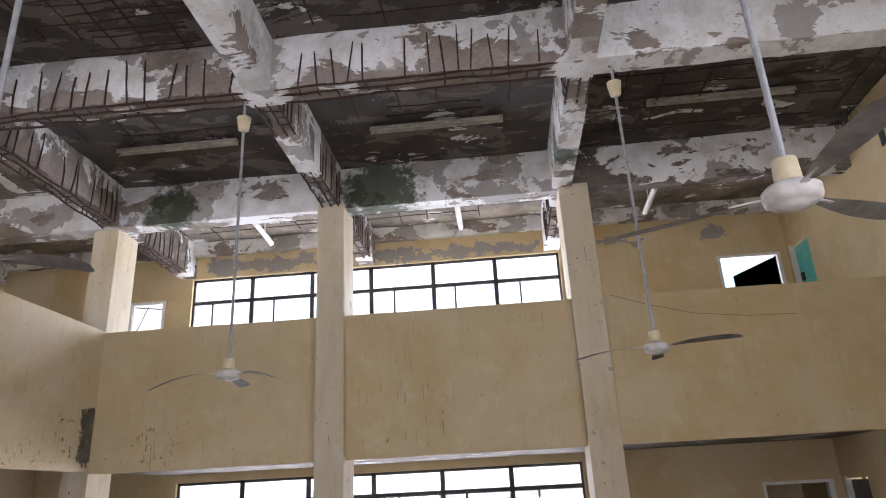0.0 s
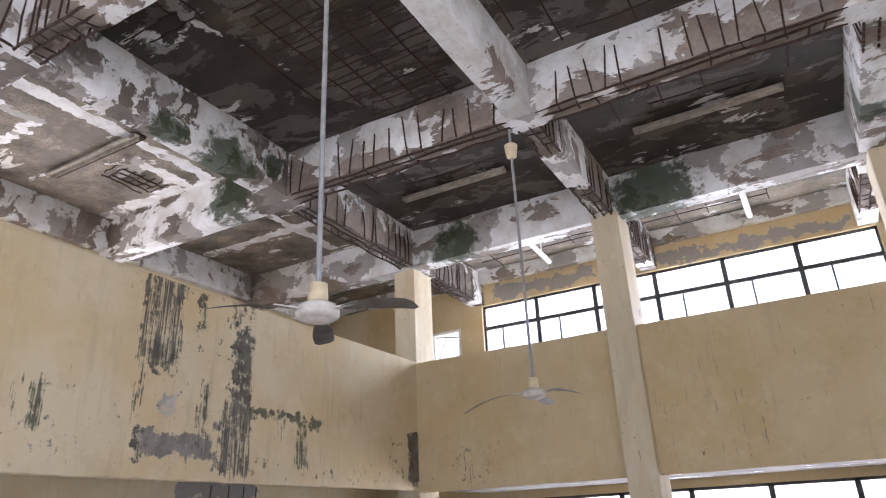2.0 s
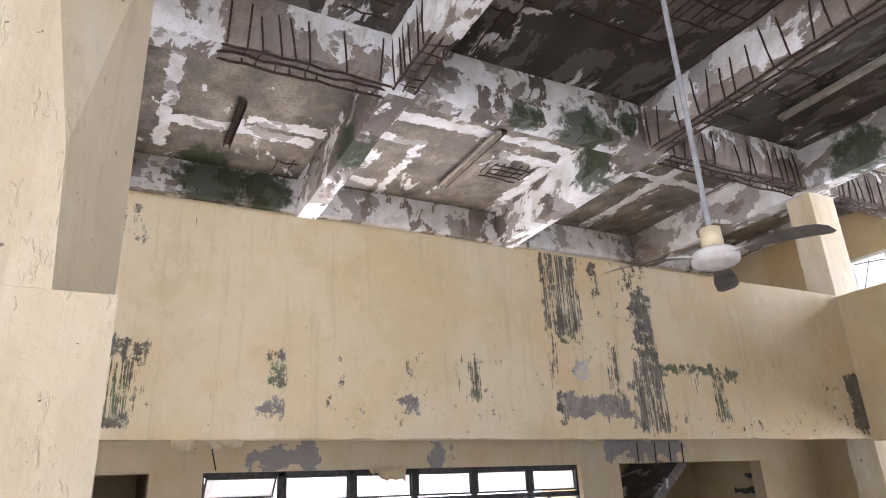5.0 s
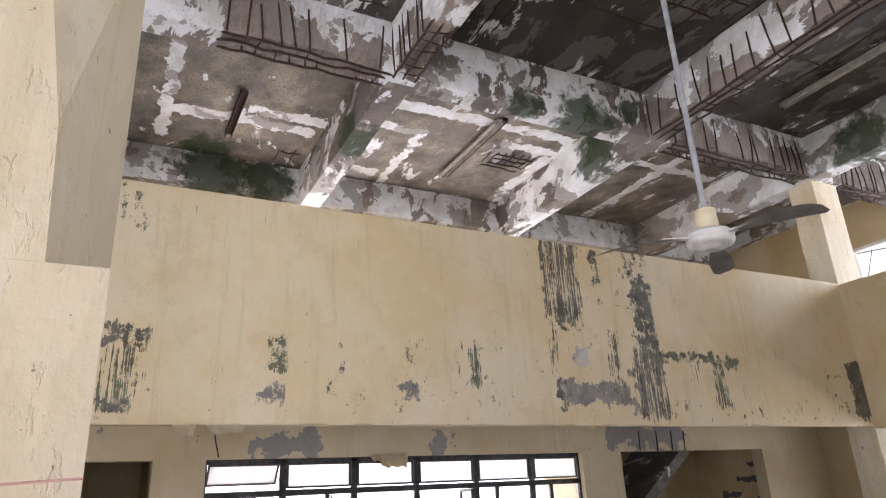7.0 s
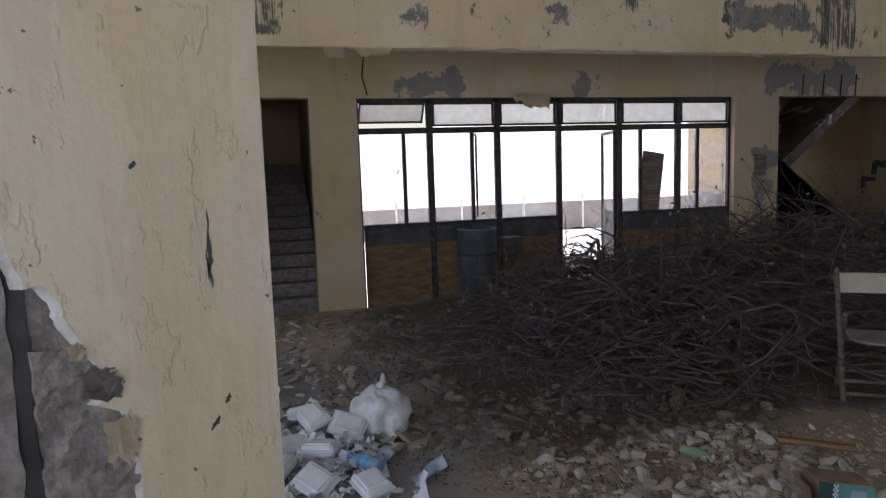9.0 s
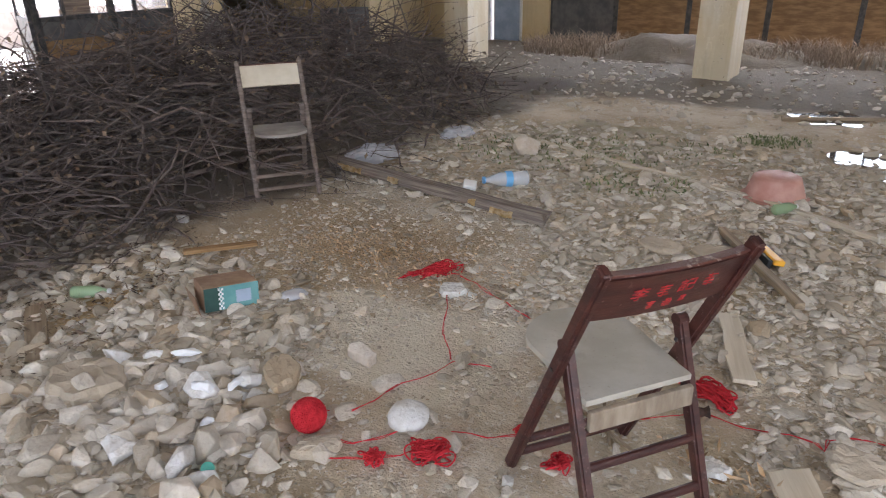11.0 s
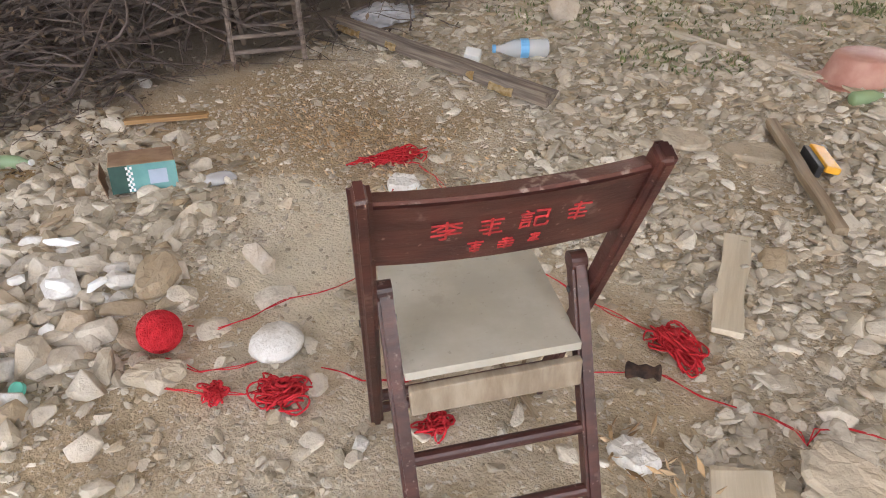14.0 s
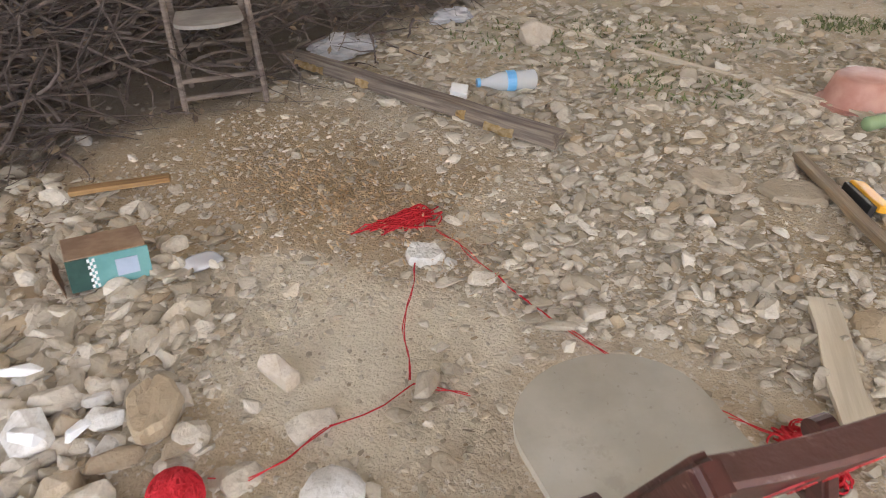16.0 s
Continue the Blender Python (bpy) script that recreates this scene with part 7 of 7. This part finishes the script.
def basin():
    root = thing("basin", "faded pink plastic basin upside down on the rubble", "basin", Matrix.Translation((-0.85, 5.72, ground_z(-0.85, 5.72))))
    part("shell", lathe([(0.20, 0.0), (0.205, 0.012), (0.19, 0.02), (0.15, 0.145), (0.135, 0.155)], 28), MAT["terracotta"], root, smooth=True)
    part("rim", lathe([(0.205, 0.0), (0.215, 0.004), (0.215, 0.016), (0.2, 0.02)], 28), MAT["terracotta"], root)


basin()


def film_bag(x, y, s, seed, label):
    bm = bmesh.new()
    bmesh.ops.create_icosphere(bm, subdivisions=4, radius=s)
    for v in bm.verts:
        n = noise.noise((v.co.x * 9 + seed, v.co.y * 9, v.co.z * 9)) + 0.6 * noise.noise((v.co.x * 25 + seed, v.co.y * 25, v.co.z * 25))
        v.co *= 1 + 0.35 * n
        v.co.z = max(-0.2 * s, v.co.z * 0.5)
        v.co.x *= 1.4
    ob = part("plastic_bag", bm, MAT["bag"])
    ob.matrix_world = Matrix.Translation((x, y, ground_z(x, y) + 0.2 * s + 0.004)) @ pose(0, 0, 0, 0, 0, 60)
    return tagged(ob, label, "bag", "plastic bags")


film_bag(-3.83, 5.11, 0.16, 1, "crumpled grey see-through plastic bag on the rubble")
film_bag(-3.63, 6.11, 0.12, 5, "crumpled white plastic bag on the rubble")
film_bag(-4.95, 0.55, 0.16, 8, "crumpled pale plastic bag among foam boxes")
film_bag(-4.15, 0.30, 0.13, 12, "crumpled pale plastic bag among foam boxes")
film_bag(-2.54, 2.96, 0.05, 15, "scrap of pale blue film beside the carton")


def foam_box(x, y, turn, tilt, lift):
    root = thing("foam_box", "white foam food box thrown on the rubbish", "foam box", Matrix.Translation((x, y, ground_z(x, y) + lift)) @ pose(0, 0, 0, tilt, tilt * 0.5, turn), "foam boxes")
    for nm, z0, z1 in (("base", 0.0, 0.045), ("lid", 0.048, 0.09)):
        bm = boxed((-0.115, 0.115, -0.085, 0.085, z0, z1), bevel=0.0)
        for v in bm.verts:
            if (v.co.z < 0.01) or (v.co.z > 0.08):
                v.co.x *= 0.82
                v.co.y *= 0.80
        bmesh.ops.bevel(bm, geom=bm.edges[:], offset=0.012, segments=3, affect="EDGES")
        part(nm, bm, MAT["styro"], root)
    part("rim", boxed((-0.12, 0.12, -0.09, 0.09, 0.042, 0.05), bevel=0.002), MAT["styro"], root)


for r in ((-4.72, 0.36, 20, 24, 0.14), (-4.30, 0.36, 60, -8, 0.07), (-3.72, 0.58, 15, 8, 0.01), (-3.88, 0.29, 40, 26, 0.03), (-5.0, 0.3, 80, -20, 0.08), (-4.5, 0.16, 110, 14, 0.04), (-4.1, 0.10, -30, 18, 0.03), (-4.62, 0.56, 70, 35, 0.10)):
    foam_box(*r)


def sack():
    """A milky plastic sack, stuffed and knotted."""
    rg = random.Random(9)
    x, y = -4.72, 0.80
    bm = bmesh.new()
    bmesh.ops.create_icosphere(bm, subdivisions=5, radius=0.2)
    for v in bm.verts:
        d = v.co.normalized()
        k = noise.noise(d * 2.2) * 0.18 + abs(noise.noise(d * 3.5)) * 0.10 - abs(noise.noise(d * 8 + Vector((4, 2, 1)))) * 0.05
        v.co = d * 0.2 * (0.95 + k)
        v.co.z = max(-0.13, v.co.z * 1.05)
        v.co.x *= 1.15
    root = tagged(part("sack", bm, MAT["milky"], smooth=True), "large milky plastic sack, stuffed, lying on the rubbish", "sack")
    root.matrix_world = Matrix.Translation((x, y, ground_z(x, y) + 0.14)) @ pose(0, 0, 0, 0, 0, 35)
    v, f = [], []
    tube(v, f, [Vector((0.02 * math.sin(k), 0.015 * k, 0.2 + 0.018 * k)) for k in range(5)], 0.03, 0.012, 8)
    from_mesh("knot", lists_mesh("knot", v, f), MAT["milky"], root)


sack()


MAT["film_blue"] = simple("pale_blue_film", (0.34, 0.42, 0.50), (0.52, 0.60, 0.66), 8, 0.35)


def scraps(name, mat, n, seed, label, category):
    """Crumpled bits of film and foam pressed into the rubbish."""
    rg = random.Random(seed)
    v, f = [], []
    for _ in range(n):
        x, y = rg.gauss(-4.35, 0.38), rg.gauss(0.38, 0.22)
        s = rg.uniform(0.02, 0.075)
        q = Euler((rg.gauss(0, 0.6), rg.gauss(0, 0.6), rg.uniform(0, 6.28))).to_matrix()
        o = len(v)
        h = 0.02 + 0.1 * rg.random() * math.exp(-((x + 4.5) / 0.4) ** 2 - ((y - 0.42) / 0.3) ** 2)
        for i in range(4):
            for j in range(4):
                p = q @ Vector(((i / 3 - 0.5) * 2 * s, (j / 3 - 0.5) * 1.5 * s, rg.gauss(0, 0.25) * s))
                v.append((x + p.x, y + p.y, max(ground_z(x, y) + 0.003, ground_z(x, y) + h + p.z)))
        for i in range(3):
            for j in range(3):
                k = o + i * 4 + j
                f.append((k, k + 4, k + 5, k + 1))
    return tagged(from_mesh(name, lists_mesh(name, v, f), mat), label, category, kind="stuff")


scraps("white_scraps", MAT["styro"], 170, 31, "torn white foam and film in the rubbish", "litter")
scraps("blue_scraps", MAT["film_blue"], 60, 32, "crumpled pale blue plastic film in the rubbish", "litter")


def bin_can():
    x, y = -8.75, 2.88
    root = thing("bin", "tall blue-grey metal bin before the window wall", "bin", Matrix.Translation((x, y, ground_z(x, y))))
    bm = lathe([(0.235, 0.0), (0.24, 0.02), (0.255, 0.93), (0.265, 0.95), (0.25, 0.955), (0.235, 0.9), (0.22, 0.04)], 28)
    part("body", bm, MAT["bin"], root, smooth=True)
    v, f = [], []
    tube(v, f, [Vector((0.0, -0.2 + 0.07 * math.cos(a), 0.95 + 0.07 * math.sin(a))) for a in np.linspace(0, math.pi, 9)], 0.01, 0.01, 6)
    from_mesh("handle", lists_mesh("handle", v, f), MAT["steel"], root)
    part("hoop", lathe([(0.262, 0.60), (0.268, 0.605), (0.268, 0.625), (0.262, 0.63)], 28), MAT["steel"], root)


bin_can()
root = thing("stool", "small grey stool with thin legs beside the bin", "stool", Matrix.Translation((-8.75, 3.38, ground_z(-8.75, 3.38))))
part("seat", boxed((-0.13, 0.13, -0.13, 0.13, 0.70, 0.80), bevel=0.01), MAT["panel_grey"], root)
for sx in (-1, 1):
    for sy in (-1, 1):
        bm = bmesh.new()
        rod(bm, (sx * 0.14, sy * 0.14, 0), (sx * 0.1, sy * 0.1, 0.7), 0.01, 8)
        part("leg", bm, MAT["steel"], root)
root = thing("cabinet", "low grey metal cabinet behind the branch heap", "cabinet", Matrix.Translation((-8.6, 10.2, ground_z(-8.6, 10.2))))
part("body", boxed((-0.25, 0.25, -0.35, 0.35, 0, 0.8), bevel=0.008), MAT["panel_grey"], root)
part("door", boxed((0.252, 0.268, -0.33, 0.33, 0.04, 0.76), bevel=0.003), MAT["panel_grey"], root)

# a white shard, a mint cap, a bent tin
bm = bmesh.new()
f = bm.faces.new([bm.verts.new((x, y, 0)) for x, y in ((-0.06, -0.05), (0.03, -0.09), (0.09, -0.02), (0.05, 0.05), (-0.03, 0.08), (-0.08, 0.03))])
bmesh.ops.solidify(bm, geom=[f], thickness=0.008)
ob = tagged(part("shard", bm, MAT["styro"]), "flat white plaster shard lying on the stones", "shard")
ob.matrix_world = Matrix.Translation((0.03, 3.38, ground_z(0.03, 3.38) + 0.045)) @ pose(0, 0, 0, 8, -6, 20)
ob = tagged(part("cap", lathe([(0.012, 0), (0.022, 0.002), (0.022, 0.016), (0.014, 0.018)], 16), MAT["mint"]), "small mint green plastic cap on the stones", "cap")
ob.matrix_world = Matrix.Translation((-1.86, 1.92, ground_z(-1.86, 1.92) + 0.03)) @ pose(0, 0, 0, 30, 20, 0)
root = thing("tin", "crushed dark tin beside the chair", "tin", Matrix.Translation((-0.68, 3.02, ground_z(-0.68, 3.02) + 0.03)) @ pose(0, 0, 0, 0, 80, 20))
part("body", lathe([(0.02, 0), (0.024, 0.004), (0.015, 0.03), (0.02, 0.05), (0.014, 0.07), (0.023, 0.085), (0.02, 0.088)], 16), MAT["rust"], root)

# standing water that mirrors the far windows
for k, (x, y, rx, ry) in enumerate(((-0.79, 8.41, 0.36, 0.30), (-0.44, 6.98, 0.26, 0.26), (-0.07, 6.41, 0.24, 0.18), (0.51, 7.05, 0.3, 0.2))):
    bm = bmesh.new()
    pts = []
    for a in np.linspace(0, 6.283, 40)[:-1]:
        r = 1 + 0.5 * noise.noise((math.cos(a) * 1.6, math.sin(a) * 1.6, k * 4.0))
        pts.append(bm.verts.new((x + rx * r * math.cos(a), y + ry * r * math.sin(a), 0.0)))
    bm.faces.new(pts)
    z = max(ground_z(x + rx * u, y + ry * v) for u in (-1, 0, 1) for v in (-1, 0, 1)) + 0.006
    for v in bm.verts:
        v.co.z = z
    tagged(part("puddle", bm, MAT["water"]), "shallow puddle that mirrors the windows", "puddle", "puddles", "structure")

# ---- the yard beyond the window wall ----
bm = bmesh.new()
rows = []
for i in range(9):
    x = -24 - 6 * i
    rows.append([bm.verts.new((x, y, -0.36 + max(0, i - 0.5) * 0.9 + 0.7 * noise.noise((x * 0.1, y * 0.1, 0)))) for y in range(-40, 61, 5)])
for a, c in zip(rows, rows[1:]):
    for k in range(len(a) - 1):
        bm.faces.new((a[k], c[k], c[k + 1], a[k + 1]))
bmesh.ops.recalc_face_normals(bm, faces=bm.faces[:])
setting("ground_slope", bm, MAT["yard"], "pale bare slope rising behind the yard", "slope", smooth=True)
root = thing("fence", "low brown netted fence along the yard", "fence", Matrix.Translation((-19.5, 0, -0.35)))
for k in range(14):
    y = -6 + 2 * k
    bm = bmesh.new()
    rod(bm, (0, y, 0), (0, y, 1.15), 0.035, 8)
    part("post", bm, MAT["white_paint"], root)
    part("net", boxed((-0.02, 0.02, y + 0.04, y + 1.96, 0.05, 0.95)), MAT["hedge"], root)


def far_house(x, y, w, h, turn, label):
    root = thing("house", label, "house", Matrix.Translation((x, y, 1.5)) @ pose(0, 0, 0, 0, 0, turn))
    part("wall", boxed((-4, 4, -w, w, -2, h)), MAT["white_paint"], root)
    bm = bmesh.new()
    a = [bm.verts.new(p) for p in ((-4.5, -w - 0.5, h), (4.5, -w - 0.5, h), (4.5, w + 0.5, h), (-4.5, w + 0.5, h), (-4.5, 0, h + 2), (4.5, 0, h + 2))]
    for q in ((0, 1, 5, 4), (2, 3, 4, 5), (1, 2, 5), (0, 4, 3), (0, 3, 2, 1)):
        bm.faces.new([a[i] for i in q])
    part("roof", bm, MAT["panel_grey"], root)
    for k in range(4):
        yy = -w + (2 * w) * (k + 0.5) / 4
        win = part("window", boxed((4.0, 4.06, yy - 0.55, yy + 0.55, 0.8, 2.2)), MAT["bottle_blue"], root)
        part("frame", boxed((4.06, 4.1, yy - 0.03, yy + 0.03, 0.8, 2.2)), MAT["white_paint"], win)


far_house(-88, 40, 4.5, 3.2, -20, "small white house with blue windows beyond the yard")
far_house(-105, 8, 6, 2.8, 8, "low grey-roofed shed on the pale slope")

# ---- loose ends on the walls ----
def cable(name, pts, r, label):
    v, f = [], []
    tube(v, f, [Vector(p) for p in pts], r, r, 6)
    return tagged(from_mesh(name, lists_mesh(name, v, f), MAT["black"]), label, "cable")


cable("cable", [(2.0, 10.435, 5.0), (2.5, 10.435, 4.82), (3.2, 10.435, 4.62), (4.0, 10.435, 4.52), (4.75, 10.435, 4.5)], 0.003, "thin dark cable sagging across the parapet")
for k, (x0, x1, z) in enumerate(((-6.1, -2.8, 2.70), (-5.6, -3.2, 2.66), (-2.0, 1.2, 2.70), (-1.4, 0.9, 2.66))):
    cable("conduit", [(x, 10.72 + 0.05 * k, 2.812 + 0.003 * noise.noise((x * 2, k, 1))) for x in np.linspace(x0, x1, 14)], 0.012, "old dark conduit under the gallery edge")
cable("cable", [(-9.18, 1.55, 3.3), (-9.16, 1.5, 2.95), (-9.15, 1.56, 2.7)], 0.01, "short black cable end above the window wall")


def paint_flap(x, y, z, w, h, curl, seed):
    """A sheet of paint that has come off and hangs down."""
    bm = bmesh.new()
    rows = []
    for j in range(7):
        f = j / 6
        rows.append([bm.verts.new((x + curl * f * f, y + w * (i / 8 - 0.5) * (1 - 0.25 * f), z - h * f * (0.75 + 0.5 * abs(noise.noise((i * 0.7, seed, 0)))))) for i in range(9)])
    for a, c in zip(rows, rows[1:]):
        for i in range(8):
            bm.faces.new((a[i], c[i], c[i + 1], a[i + 1]))
    bmesh.ops.solidify(bm, geom=bm.faces[:], thickness=0.003)
    return tagged(part("paint_flap", bm, MAT["column"]), "curled sheet of cream paint peeling off", "peeling paint", "paint flaps")


paint_flap(-6.28, 1.15, 2.80, 0.35, 0.10, 0.05, 1)
paint_flap(-6.28, 0.80, 2.80, 0.2, 0.12, 0.04, 2)
paint_flap(-9.19, 3.95, 2.73, 0.5, 0.24, 0.08, 3)
paint_flap(-9.19, 3.7, 2.73, 0.2, 0.14, 0.06, 4)
paint_flap(-6.28, 5.2, 2.80, 0.15, 0.05, 0.03, 5)
